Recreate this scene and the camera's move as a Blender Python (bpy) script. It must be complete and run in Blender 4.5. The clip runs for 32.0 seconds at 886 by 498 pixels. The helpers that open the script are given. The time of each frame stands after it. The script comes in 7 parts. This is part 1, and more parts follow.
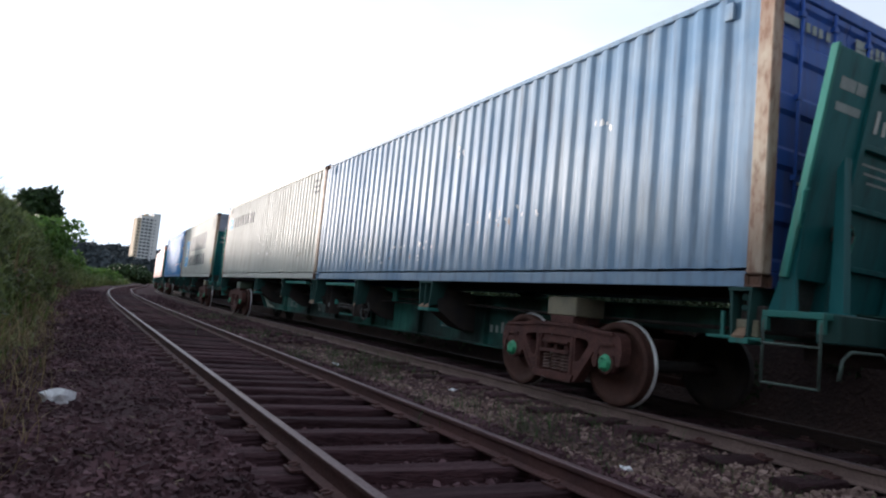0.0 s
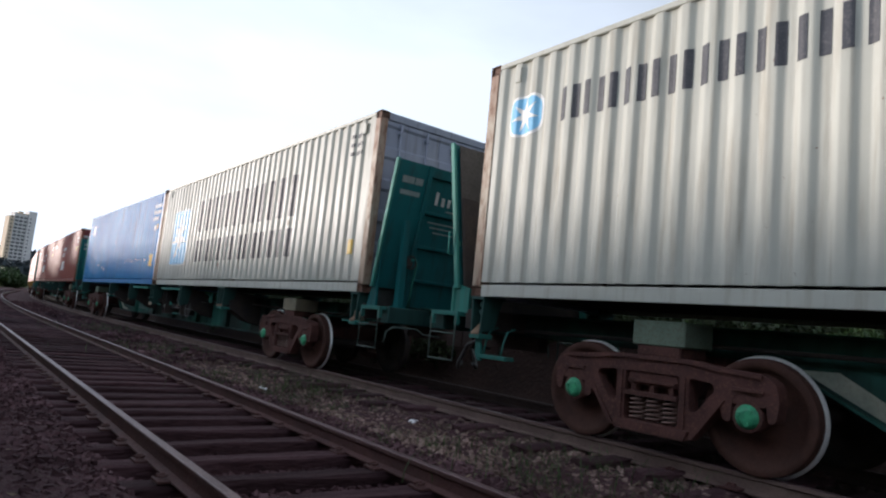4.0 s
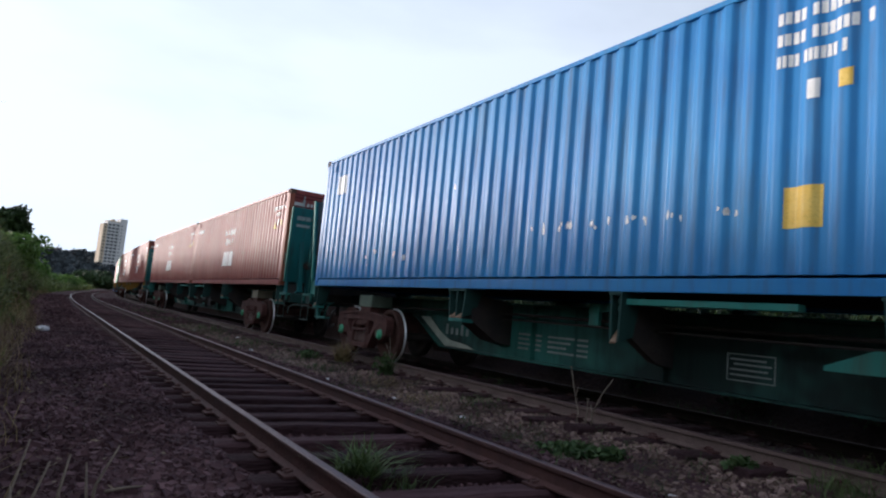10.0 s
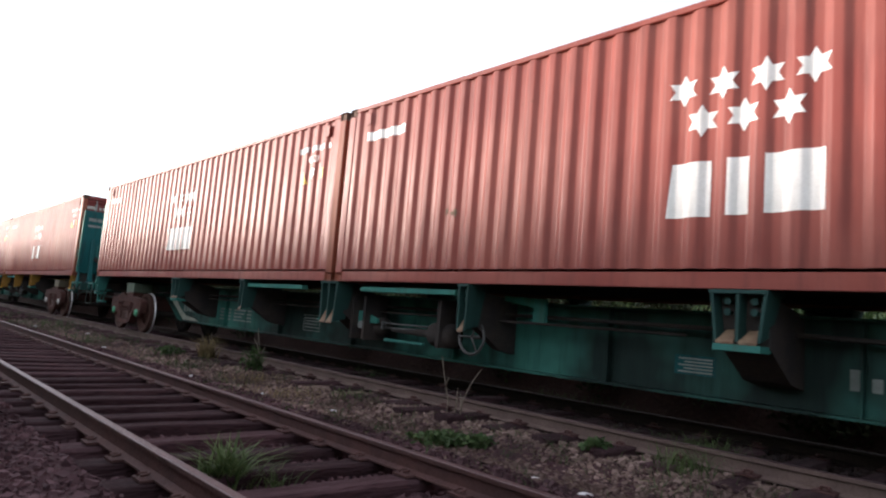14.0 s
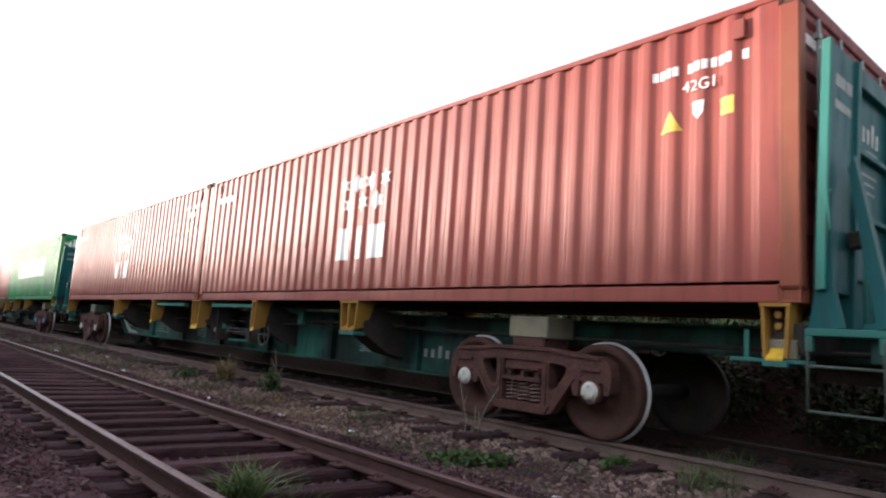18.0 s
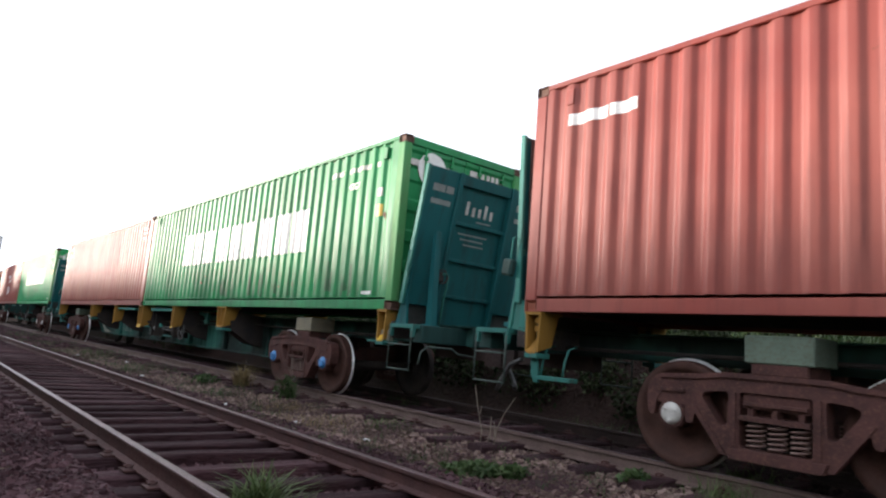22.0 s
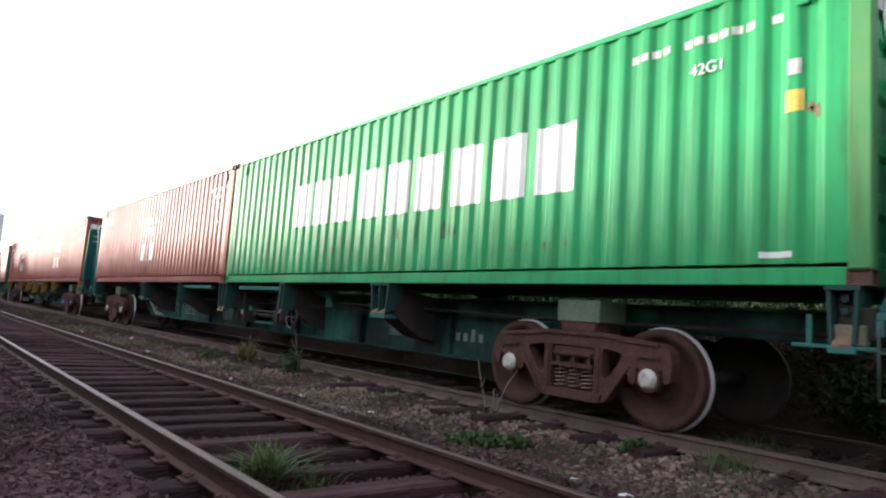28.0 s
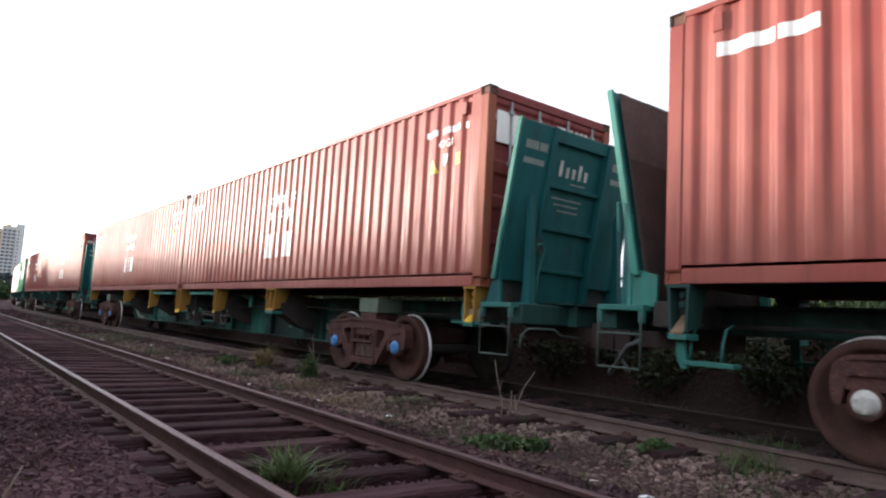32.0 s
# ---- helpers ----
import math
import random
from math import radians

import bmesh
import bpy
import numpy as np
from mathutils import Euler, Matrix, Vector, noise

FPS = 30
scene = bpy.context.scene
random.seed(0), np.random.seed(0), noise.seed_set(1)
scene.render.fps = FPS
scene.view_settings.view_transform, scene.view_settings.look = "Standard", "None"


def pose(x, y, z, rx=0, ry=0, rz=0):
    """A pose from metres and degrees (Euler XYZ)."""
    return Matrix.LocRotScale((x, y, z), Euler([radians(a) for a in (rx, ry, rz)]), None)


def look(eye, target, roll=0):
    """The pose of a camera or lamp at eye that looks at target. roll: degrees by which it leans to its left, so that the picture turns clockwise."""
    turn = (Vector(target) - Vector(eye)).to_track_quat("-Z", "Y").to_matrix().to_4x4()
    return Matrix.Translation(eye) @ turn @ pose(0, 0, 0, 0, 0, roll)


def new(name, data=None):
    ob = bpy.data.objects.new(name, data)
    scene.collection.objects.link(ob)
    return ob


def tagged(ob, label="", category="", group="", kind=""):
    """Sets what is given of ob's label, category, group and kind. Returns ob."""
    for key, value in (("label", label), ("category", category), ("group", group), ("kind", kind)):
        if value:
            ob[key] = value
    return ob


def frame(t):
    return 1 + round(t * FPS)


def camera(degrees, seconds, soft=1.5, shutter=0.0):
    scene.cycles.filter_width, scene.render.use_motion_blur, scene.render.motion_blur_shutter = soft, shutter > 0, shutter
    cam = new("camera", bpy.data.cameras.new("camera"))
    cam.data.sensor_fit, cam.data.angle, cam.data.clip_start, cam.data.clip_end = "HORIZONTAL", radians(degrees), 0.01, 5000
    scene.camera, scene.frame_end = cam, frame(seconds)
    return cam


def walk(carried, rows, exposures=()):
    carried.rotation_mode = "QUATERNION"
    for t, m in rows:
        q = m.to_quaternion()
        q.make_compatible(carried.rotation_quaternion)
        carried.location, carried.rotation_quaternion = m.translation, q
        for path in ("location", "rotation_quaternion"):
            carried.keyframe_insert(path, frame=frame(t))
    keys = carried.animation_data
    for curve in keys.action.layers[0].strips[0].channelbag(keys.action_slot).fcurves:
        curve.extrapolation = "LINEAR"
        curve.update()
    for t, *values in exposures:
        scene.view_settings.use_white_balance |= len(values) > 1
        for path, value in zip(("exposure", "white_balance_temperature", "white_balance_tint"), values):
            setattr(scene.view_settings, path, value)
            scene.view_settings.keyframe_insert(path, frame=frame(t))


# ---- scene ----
# A freight train of container wagons passes a camera that stands beside a disused second track.
# x: across the tracks (train on +x), y: along the straight track, z: up from the train's rail top.

# ---------------------------------------------------------------- camera
CAMERA_PATH = [
    (0.0, 0.17, 10.96, 0.947, -28.73, 5.30, 5.63),
    (0.5, 0.22, 11.74, 1.002, -32.22, 5.66, 5.11),
    (1.0, 0.23, 12.53, 1.030, -33.63, 6.37, 4.58),
    (1.5, 0.22, 12.43, 1.026, -33.95, 6.90, 5.26),
    (2.0, 0.22, 12.34, 1.022, -34.25, 7.00, 6.04),
    (2.5, 0.23, 13.38, 1.034, -34.78, 7.03, 5.66),
    (3.0, 0.24, 14.42, 1.033, -35.76, 7.02, 5.40),
    (3.5, 0.21, 13.99, 1.027, -38.11, 6.93, 5.99),
    (5.5, 0.16, 4.71, 0.947, -27.13, 4.46, 4.88),
    (6.0, 0.09, 2.21, 0.933, -22.60, 3.62, 5.45),
    (6.5, 0.00, 0.00, 0.965, -19.23, 3.45, 4.86),
    (7.0, 0.00, 0.00, 0.965, -21.39, 2.98, 5.02),
    (7.5, 0.00, 0.00, 0.965, -22.84, 2.97, 5.13),
    (8.0, 0.00, 0.00, 0.965, -24.32, 3.40, 5.63),
    (8.5, 0.00, 0.00, 0.965, -26.07, 4.42, 5.23),
    (9.0, 0.00, 0.00, 0.965, -27.96, 5.44, 5.24),
    (9.5, 0.00, 0.00, 0.965, -29.60, 5.92, 5.21),
    (10.0, 0.00, 0.00, 0.965, -31.02, 5.90, 5.29),
    (10.5, 0.00, 0.00, 0.965, -32.04, 5.59, 5.69),
    (11.0, 0.00, 0.00, 0.965, -33.20, 5.53, 5.93),
    (11.5, 0.00, 0.00, 0.965, -34.20, 5.68, 5.26),
    (12.0, 0.00, 0.00, 0.965, -35.76, 5.74, 6.04),
    (12.5, 0.00, 0.00, 0.965, -38.34, 5.69, 5.16),
    (13.0, 0.00, 0.00, 0.965, -40.15, 5.80, 4.75),
    (13.5, 0.00, 0.00, 0.965, -41.30, 6.03, 4.77),
    (14.0, 0.00, 0.00, 0.965, -42.10, 6.21, 4.78),
    (14.5, 0.00, 0.00, 0.965, -42.50, 6.32, 4.54),
    (16.5, 0.00, 0.00, 0.965, -41.61, 6.97, 4.25),
    (17.0, 0.00, 0.00, 0.965, -41.00, 7.30, 4.21),
    (17.5, 0.00, 0.00, 0.965, -40.75, 7.51, 3.94),
    (18.0, 0.00, 0.00, 0.965, -40.66, 7.67, 3.91),
    (18.5, 0.00, 0.00, 0.965, -40.55, 7.84, 3.80),
    (19.0, 0.00, 0.00, 0.965, -40.48, 7.93, 4.25),
    (19.5, 0.00, 0.00, 0.965, -40.26, 8.12, 4.22),
    (20.0, 0.00, 0.00, 0.965, -39.61, 8.49, 4.37),
    (20.5, 0.00, 0.00, 0.965, -38.89, 8.71, 4.72),
    (21.0, 0.00, 0.00, 0.965, -38.48, 8.69, 4.61),
    (21.5, 0.00, 0.00, 0.965, -38.55, 8.62, 4.31),
    (22.0, 0.00, 0.00, 0.965, -39.11, 8.37, 4.67),
    (22.5, 0.00, 0.00, 0.965, -39.86, 8.12, 4.30),
    (23.0, 0.00, 0.00, 0.965, -40.43, 7.76, 4.38),
    (23.5, 0.00, 0.00, 0.965, -40.35, 7.38, 4.25),
    (24.0, 0.00, 0.00, 0.965, -39.88, 7.20, 4.03),
    (24.5, 0.00, 0.00, 0.965, -40.29, 7.18, 3.82),
    (26.5, 0.00, 0.00, 0.965, -40.44, 6.21, 3.89),
    (27.0, 0.00, 0.00, 0.965, -39.95, 6.18, 3.83),
    (27.5, 0.00, 0.00, 0.965, -39.50, 6.08, 3.88),
    (28.0, 0.00, 0.00, 0.965, -39.15, 6.05, 4.04),
    (28.5, 0.00, 0.00, 0.965, -39.20, 6.14, 3.76),
    (29.0, 0.00, 0.00, 0.965, -39.31, 6.18, 3.70),
    (29.5, 0.00, 0.00, 0.965, -39.57, 6.24, 3.59),
    (30.0, 0.00, 0.00, 0.965, -39.74, 6.21, 2.80),
    (30.5, 0.00, 0.00, 0.965, -39.27, 5.93, 3.52),
    (31.0, 0.00, 0.00, 0.965, -38.51, 5.74, 3.50),
    (31.5, 0.00, 0.00, 0.965, -37.98, 5.98, 3.48),
    (32.0, 0.00, 0.00, 0.965, -37.83, 6.23, 3.21),
]

LENS = 68.04
cam = camera(LENS, 32.0, soft=2.2, shutter=0.10)


def eye_pose(x, y, z, yaw, pitch, roll):
    a, b = radians(yaw), radians(pitch)
    ahead = Vector((-math.sin(a) * math.cos(b), math.cos(a) * math.cos(b), math.sin(b)))
    return look((x, y, z), Vector((x, y, z)) + ahead, roll)


EXPOSURES = [(0.0, 0.06, 6150, 14), (1.0, 0.04, 6150, 14), (2.0, -0.04, 6150, 14), (3.5, -0.08, 6150, 14), (6.0, -0.28, 6050, 16), (9.5, -0.28, 6050, 15), (11.0, -0.26, 6150, 15), (12.5, 0.05, 6500, 17), (16.0, 0.73, 6600, 17), (24.0, 0.71, 6600, 17), (32.0, 0.71, 6600, 17)]
walk(cam, [(r[0], eye_pose(*r[1:])) for r in CAMERA_PATH], EXPOSURES)

# ---------------------------------------------------------------- light
SUN_EL, SUN_ROT = 5.5, -34.0
world = bpy.data.worlds.new("sky")
scene.world = world
world.use_nodes = True
wn, wl = world.node_tree.nodes, world.node_tree.links
wn.clear()
w_out = wn.new("ShaderNodeOutputWorld")
w_bg = wn.new("ShaderNodeBackground")
w_sky = wn.new("ShaderNodeTexSky")
w_sky.sky_type, w_sky.sun_disc = "NISHITA", False
w_sky.sun_elevation, w_sky.sun_rotation = radians(SUN_EL), radians(SUN_ROT)
w_sky.dust_density, w_sky.air_density, w_sky.altitude = 3.0, 1.0, 500
w_co = wn.new("ShaderNodeTexCoord")
w_map = wn.new("ShaderNodeMapping")
w_map.inputs["Scale"].default_value = (1.0, 1.0, 3.0)
w_noise = wn.new("ShaderNodeTexNoise")
w_noise.inputs["Scale"].default_value, w_noise.inputs["Detail"].default_value = 1.6, 6.0
w_ramp = wn.new("ShaderNodeValToRGB")
w_ramp.color_ramp.elements[0].position, w_ramp.color_ramp.elements[1].position = 0.20, 0.60
w_ramp.color_ramp.elements[0].color = (0.62, 0.62, 0.62, 1)
w_mix = wn.new("ShaderNodeMix")
w_mix.data_type = "RGBA"
w_mix.inputs[7].default_value = (10.9, 12.2, 13.4, 1)   # thin bright cloud
wl.new(w_co.outputs["Generated"], w_map.inputs["Vector"])
wl.new(w_map.outputs["Vector"], w_noise.inputs["Vector"])
wl.new(w_noise.outputs["Fac"], w_ramp.inputs["Fac"])
w_sep = wn.new("ShaderNodeSeparateXYZ")
wl.new(w_co.outputs["Generated"], w_sep.inputs["Vector"])
w_high = wn.new("ShaderNodeMapRange")
w_high.inputs["From Min"].default_value, w_high.inputs["From Max"].default_value = 0.38, 0.80
w_high.inputs["To Min"].default_value, w_high.inputs["To Max"].default_value = 1.0, 0.62
wl.new(w_sep.outputs["Z"], w_high.inputs["Value"])
w_mul = wn.new("ShaderNodeMath")
w_mul.operation = "MULTIPLY"
wl.new(w_ramp.outputs["Color"], w_mul.inputs[0])
wl.new(w_high.outputs["Result"], w_mul.inputs[1])
wl.new(w_mul.outputs["Value"], w_mix.inputs[0])
wl.new(w_sky.outputs["Color"], w_mix.inputs[6])
# the haze is brightest towards the sun
w_dot = wn.new("ShaderNodeVectorMath")
w_dot.operation = "DOT_PRODUCT"
wl.new(w_co.outputs["Generated"], w_dot.inputs[0])
w_dot.inputs[1].default_value = (math.sin(radians(SUN_ROT)), math.cos(radians(SUN_ROT)), 0.0)
w_glow = wn.new("ShaderNodeMapRange")
w_glow.inputs["From Min"].default_value, w_glow.inputs["From Max"].default_value = -1.0, 1.0
w_glow.inputs["To Min"].default_value, w_glow.inputs["To Max"].default_value = 0.58, 1.15
wl.new(w_dot.outputs["Value"], w_glow.inputs["Value"])
w_tone = wn.new("ShaderNodeVectorMath")
w_tone.operation = "SCALE"
wl.new(w_mix.outputs[2], w_tone.inputs[0])
wl.new(w_glow.outputs["Result"], w_tone.inputs["Scale"])
wl.new(w_tone.outputs["Vector"], w_bg.inputs["Color"])
wl.new(w_bg.outputs["Background"], w_out.inputs["Surface"])
w_bg.inputs["Strength"].default_value = 0.10
sun = new("sun", bpy.data.lights.new("sun", "SUN"))
sun.data.energy, sun.data.angle, sun.data.color = 4.9, radians(5), (1.0, 0.88, 0.76)
SUN_DIR = Vector((math.sin(radians(SUN_ROT)) * math.cos(radians(SUN_EL)), math.cos(radians(SUN_ROT)) * math.cos(radians(SUN_EL)), math.sin(radians(SUN_EL))))
sun.matrix_world = look((0, 0, 40), Vector((0, 0, 40)) - SUN_DIR)


# ---------------------------------------------------------------- materials
def node_mat(name):
    m = bpy.data.materials.new(name)
    m.use_nodes = True
    nt = m.node_tree
    return m, nt.nodes, nt.links, nt.nodes["Principled BSDF"]


def noise_node(n, l, vec, scale, detail=4.0, rough=0.55, stretch=None):
    t = n.new("ShaderNodeTexNoise")
    t.inputs["Scale"].default_value, t.inputs["Detail"].default_value, t.inputs["Roughness"].default_value = scale, detail, rough
    if stretch:
        mp = n.new("ShaderNodeMapping")
        mp.inputs["Scale"].default_value = stretch
        l.new(vec, mp.inputs["Vector"])
        vec = mp.outputs["Vector"]
    l.new(vec, t.inputs["Vector"])
    return t.outputs["Fac"]


def ramp(n, l, fac, a, b, lo=0.0, hi=1.0):
    r = n.new("ShaderNodeMapRange")
    r.inputs["From Min"].default_value, r.inputs["From Max"].default_value = a, b
    r.inputs["To Min"].default_value, r.inputs["To Max"].default_value = lo, hi
    l.new(fac, r.inputs["Value"])
    return r.outputs["Result"]


def mix(n, l, fac, a, b):
    m = n.new("ShaderNodeMix")
    m.data_type = "RGBA"
    for sock, v in ((m.inputs[0], fac), (m.inputs[6], a), (m.inputs[7], b)):
        if isinstance(v, (int, float)):
            sock.default_value = v
        elif isinstance(v, tuple):
            sock.default_value = (*v, 1)
        else:
            l.new(v, sock)
    return m.outputs[2]


def bump(n, l, bsdf, height, strength, dist):
    b = n.new("ShaderNodeBump")
    b.inputs["Strength"].default_value, b.inputs["Distance"].default_value = strength, dist
    l.new(height, b.inputs["Height"])
    l.new(b.outputs["Normal"], bsdf.inputs["Normal"])


def surface(name, base, second, rough=0.7, metal=0.0, scale=6.0, fine=60.0, relief=0.3, dist=0.01, stretch=None, third=None, spec=0.5, vary=0.0):
    """Two tones in large patches, a third in fine specks, and a fine relief."""
    m, n, l, b = node_mat(name)
    co = n.new("ShaderNodeTexCoord").outputs["Object"]
    big = noise_node(n, l, co, scale, 5.0, 0.6, stretch)
    small = noise_node(n, l, co, fine, 3.0, 0.6, stretch)
    c = mix(n, l, ramp(n, l, big, 0.35, 0.65), base, second)
    c = mix(n, l, ramp(n, l, small, 0.5, 0.75, 0.0, 0.7), c, third or tuple(v * 0.6 for v in base))
    if vary:
        inf = n.new("ShaderNodeObjectInfo").outputs["Random"]
        hsv = n.new("ShaderNodeHueSaturation")
        l.new(ramp(n, l, inf, 0, 1, 1 - vary, 1 + vary), hsv.inputs["Value"])
        l.new(c, hsv.inputs["Color"])
        c = hsv.outputs["Color"]
    l.new(c, b.inputs["Base Color"])
    l.new(ramp(n, l, small, 0.3, 0.7, max(0.05, rough - 0.12), min(1, rough + 0.12)), b.inputs["Roughness"])
    b.inputs["Metallic"].default_value = metal
    b.inputs["Specular IOR Level"].default_value = spec
    bump(n, l, b, small, relief, dist)
    return m


def island_leaf(name, low, high, rough=0.55, sheen=0.25, through_light=0.0):
    """Leaves and stones: every piece of the mesh takes its own tone."""
    m, n, l, b = node_mat(name)
    rnd = n.new("ShaderNodeNewGeometry").outputs["Random Per Island"]
    co = n.new("ShaderNodeTexCoord").outputs["Object"]
    c = mix(n, l, rnd, low, high)
    c = mix(n, l, ramp(n, l, noise_node(n, l, co, 0.8, 3.0), 0.42, 0.62, 0, 0.7), c, tuple(v * 0.5 for v in low))
    l.new(c, b.inputs["Base Color"])
    b.inputs["Roughness"].default_value = rough
    b.inputs["Specular IOR Level"].default_value = sheen
    if through_light:
        # thin blades let part of the light through
        tr, mx = n.new("ShaderNodeBsdfTranslucent"), n.new("ShaderNodeMixShader")
        l.new(c, tr.inputs["Color"])
        mx.inputs[0].default_value = through_light
        l.new(b.outputs[0], mx.inputs[1])
        l.new(tr.outputs[0], mx.inputs[2])
        l.new(mx.outputs[0], n["Material Output"].inputs["Surface"])
    return m


def paint(name, base, faded, rust=0.25, gloss=0.34, dirt=(0.10, 0.075, 0.055), soot=0.0, spec=0.23):
    """Sprayed steel: sun-faded patches, rain streaks, chalky scratches, rust spots."""
    m, n, l, b = node_mat(name)
    co = n.new("ShaderNodeTexCoord").outputs["Object"]
    large = noise_node(n, l, co, 0.55, 4.0, 0.6)
    streak = noise_node(n, l, co, 8.0, 5.0, 0.65, (1.0, 1.0, 0.08))
    spots = noise_node(n, l, co, 9.0, 6.0, 0.7)
    fine = noise_node(n, l, co, 70.0, 3.0, 0.6)
    rnd = n.new("ShaderNodeObjectInfo").outputs["Random"]
    c = mix(n, l, ramp(n, l, large, 0.35, 0.7, 0.0, 0.85), base, faded)
    c = mix(n, l, ramp(n, l, streak, 0.50, 0.76, 0.0, 0.55), c, dirt)
    c = mix(n, l, ramp(n, l, spots, 0.68, 0.74, 0.0, rust * 2.2), c, (0.16, 0.06, 0.03))
    c = mix(n, l, ramp(n, l, fine, 0.62, 0.8, 0.0, 0.25), c, tuple(min(1, v * 1.3 + 0.05) for v in faded))
    if soot:
        c = mix(n, l, ramp(n, l, noise_node(n, l, co, 0.8, 3.0, 0.6), 0.40, 0.58, 0.0, soot), c, dirt)
    hsv = n.new("ShaderNodeHueSaturation")
    l.new(ramp(n, l, rnd, 0, 1, 0.80, 0.94), hsv.inputs["Value"])
    l.new(c, hsv.inputs["Color"])
    l.new(hsv.outputs["Color"], b.inputs["Base Color"])
    l.new(ramp(n, l, streak, 0.3, 0.75, gloss, gloss + 0.24), b.inputs["Roughness"])
    b.inputs["Specular IOR Level"].default_value = spec
    dent = noise_node(n, l, co, 2.2, 2.0)
    bump(n, l, b, dent, 0.24, 0.03)
    return m


M = {}
M["red"] = paint("red_brown_paint", (0.335, 0.066, 0.050), (0.41, 0.126, 0.095), 0.3, 0.36, (0.11, 0.034, 0.034), 0.16, 0.30)
M["green"] = paint("green_paint", (0.016, 0.42, 0.135), (0.034, 0.50, 0.20), 0.3, 0.38, (0.05, 0.10, 0.05), 0.22)
M["dull_green"] = paint("weathered_green_paint", (0.010, 0.29, 0.090), (0.035, 0.38, 0.15), 0.5, 0.38, (0.04, 0.075, 0.05), 0.34)
M["blue"] = paint("blue_paint", (0.028, 0.225, 0.57), (0.06, 0.33, 0.67), 0.15)
M["pale_blue"] = paint("faded_blue_paint", (0.18, 0.31, 0.47), (0.43, 0.52, 0.60), 0.25)
M["grey"] = paint("off_white_paint", (0.51, 0.52, 0.465), (0.62, 0.625, 0.56), 0.4, 0.36, (0.26, 0.20, 0.13))
M["faded_red"] = paint("sun_faded_red_paint", (0.33, 0.080, 0.059), (0.40, 0.140, 0.105), 0.35, 0.36, (0.13, 0.045, 0.04), 0.12, 0.30)
# darker copy of the red: shade on the doors facing away from the sun
M["door_red"] = paint("shaded_red_door_paint", (0.235, 0.048, 0.046), (0.27, 0.068, 0.062), 0.2, 0.5, (0.10, 0.03, 0.03), 0.1)
M["rusty"] = surface("rusty_off_white_paint", (0.42, 0.36, 0.28), (0.22, 0.095, 0.05), 0.65, 0, 3.5, 14, 0.3, 0.004, (1, 1, 0.35), (0.12, 0.05, 0.03))
M["door_grey"] = paint("blue_grey_paint", (0.30, 0.33, 0.42), (0.40, 0.42, 0.48), 0.2)
M["door_blue"] = paint("deep_blue_paint", (0.03, 0.09, 0.36), (0.05, 0.13, 0.40), 0.1)
M["white"] = surface("white_marking", (0.86, 0.86, 0.84), (0.78, 0.78, 0.75), 0.5, scale=5, fine=90, relief=0.05)
M["dark_mark"] = surface("worn_dark_marking", (0.022, 0.025, 0.036), (0.05, 0.053, 0.065), 0.55, scale=3, fine=60, relief=0.05, third=(0.16, 0.16, 0.16))
M["sky_mark"] = surface("light_blue_marking", (0.16, 0.48, 0.78), (0.22, 0.54, 0.80), 0.45, scale=3, relief=0.03)
M["amber_mark"] = surface("yellow_marking", (0.74, 0.46, 0.05), (0.80, 0.56, 0.12), 0.5, relief=0.03)
M["deep_blue"] = surface("deep_blue_marking", (0.03, 0.04, 0.36), (0.04, 0.06, 0.42), 0.5, relief=0.03)
M["soot_green"] = surface("sooty_green_paint", (0.018, 0.16, 0.058), (0.03, 0.115, 0.05), 0.6, scale=5, relief=0.05)
M["soot_red"] = surface("sooty_red_paint", (0.19, 0.045, 0.036), (0.14, 0.040, 0.034), 0.6, scale=5, relief=0.05)
# cream for dust and for the light that the slope catches
M["cream"] = surface("dusty_lit_cream_coating", (0.44, 0.44, 0.36), (0.26, 0.30, 0.25), 0.85, 0, 4, 30, 0.2, 0.004)
M["teal"] = paint("teal_wagon_paint", (0.008, 0.105, 0.112), (0.016, 0.150, 0.155), 0.1, 0.40, (0.03, 0.03, 0.025))
M["girder"] = paint("grimy_teal_paint", (0.026, 0.090, 0.078), (0.060, 0.25, 0.205), 0.1, 0.5, (0.010, 0.010, 0.011), 0.8)
M["mint"] = paint("mint_wagon_paint", (0.035, 0.23, 0.19), (0.07, 0.30, 0.25), 0.1, 0.5)
M["pad_green"] = surface("dull_grey_green_paint", (0.145, 0.20, 0.15), (0.11, 0.155, 0.115), 0.75, 0, 5, 40, 0.2, 0.004, None, (0.12, 0.085, 0.06))
M["ladder"] = surface("grimy_grey_green_steel", (0.085, 0.125, 0.11), (0.055, 0.070, 0.062), 0.7, 0.1, 8, 50, 0.2)
M["step"] = paint("teal_step_paint", (0.03, 0.17, 0.145), (0.05, 0.22, 0.19), 0.2, 0.5)
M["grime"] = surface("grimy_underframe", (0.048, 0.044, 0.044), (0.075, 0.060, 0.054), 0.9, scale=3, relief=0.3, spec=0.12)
# inner side of the end walls: dirt plus painted shade
M["lining"] = surface("shade_dark_weathered_steel", (0.075, 0.070, 0.066), (0.045, 0.042, 0.040), 0.8, 0, 2.5, 30, 0.3)
M["ochre"] = paint("ochre_bracket_paint", (0.36, 0.18, 0.035), (0.44, 0.24, 0.05), 0.4, 0.6)
M["yellow"] = paint("yellow_bracket_paint", (0.75, 0.45, 0.03), (0.80, 0.52, 0.06), 0.2, 0.5)
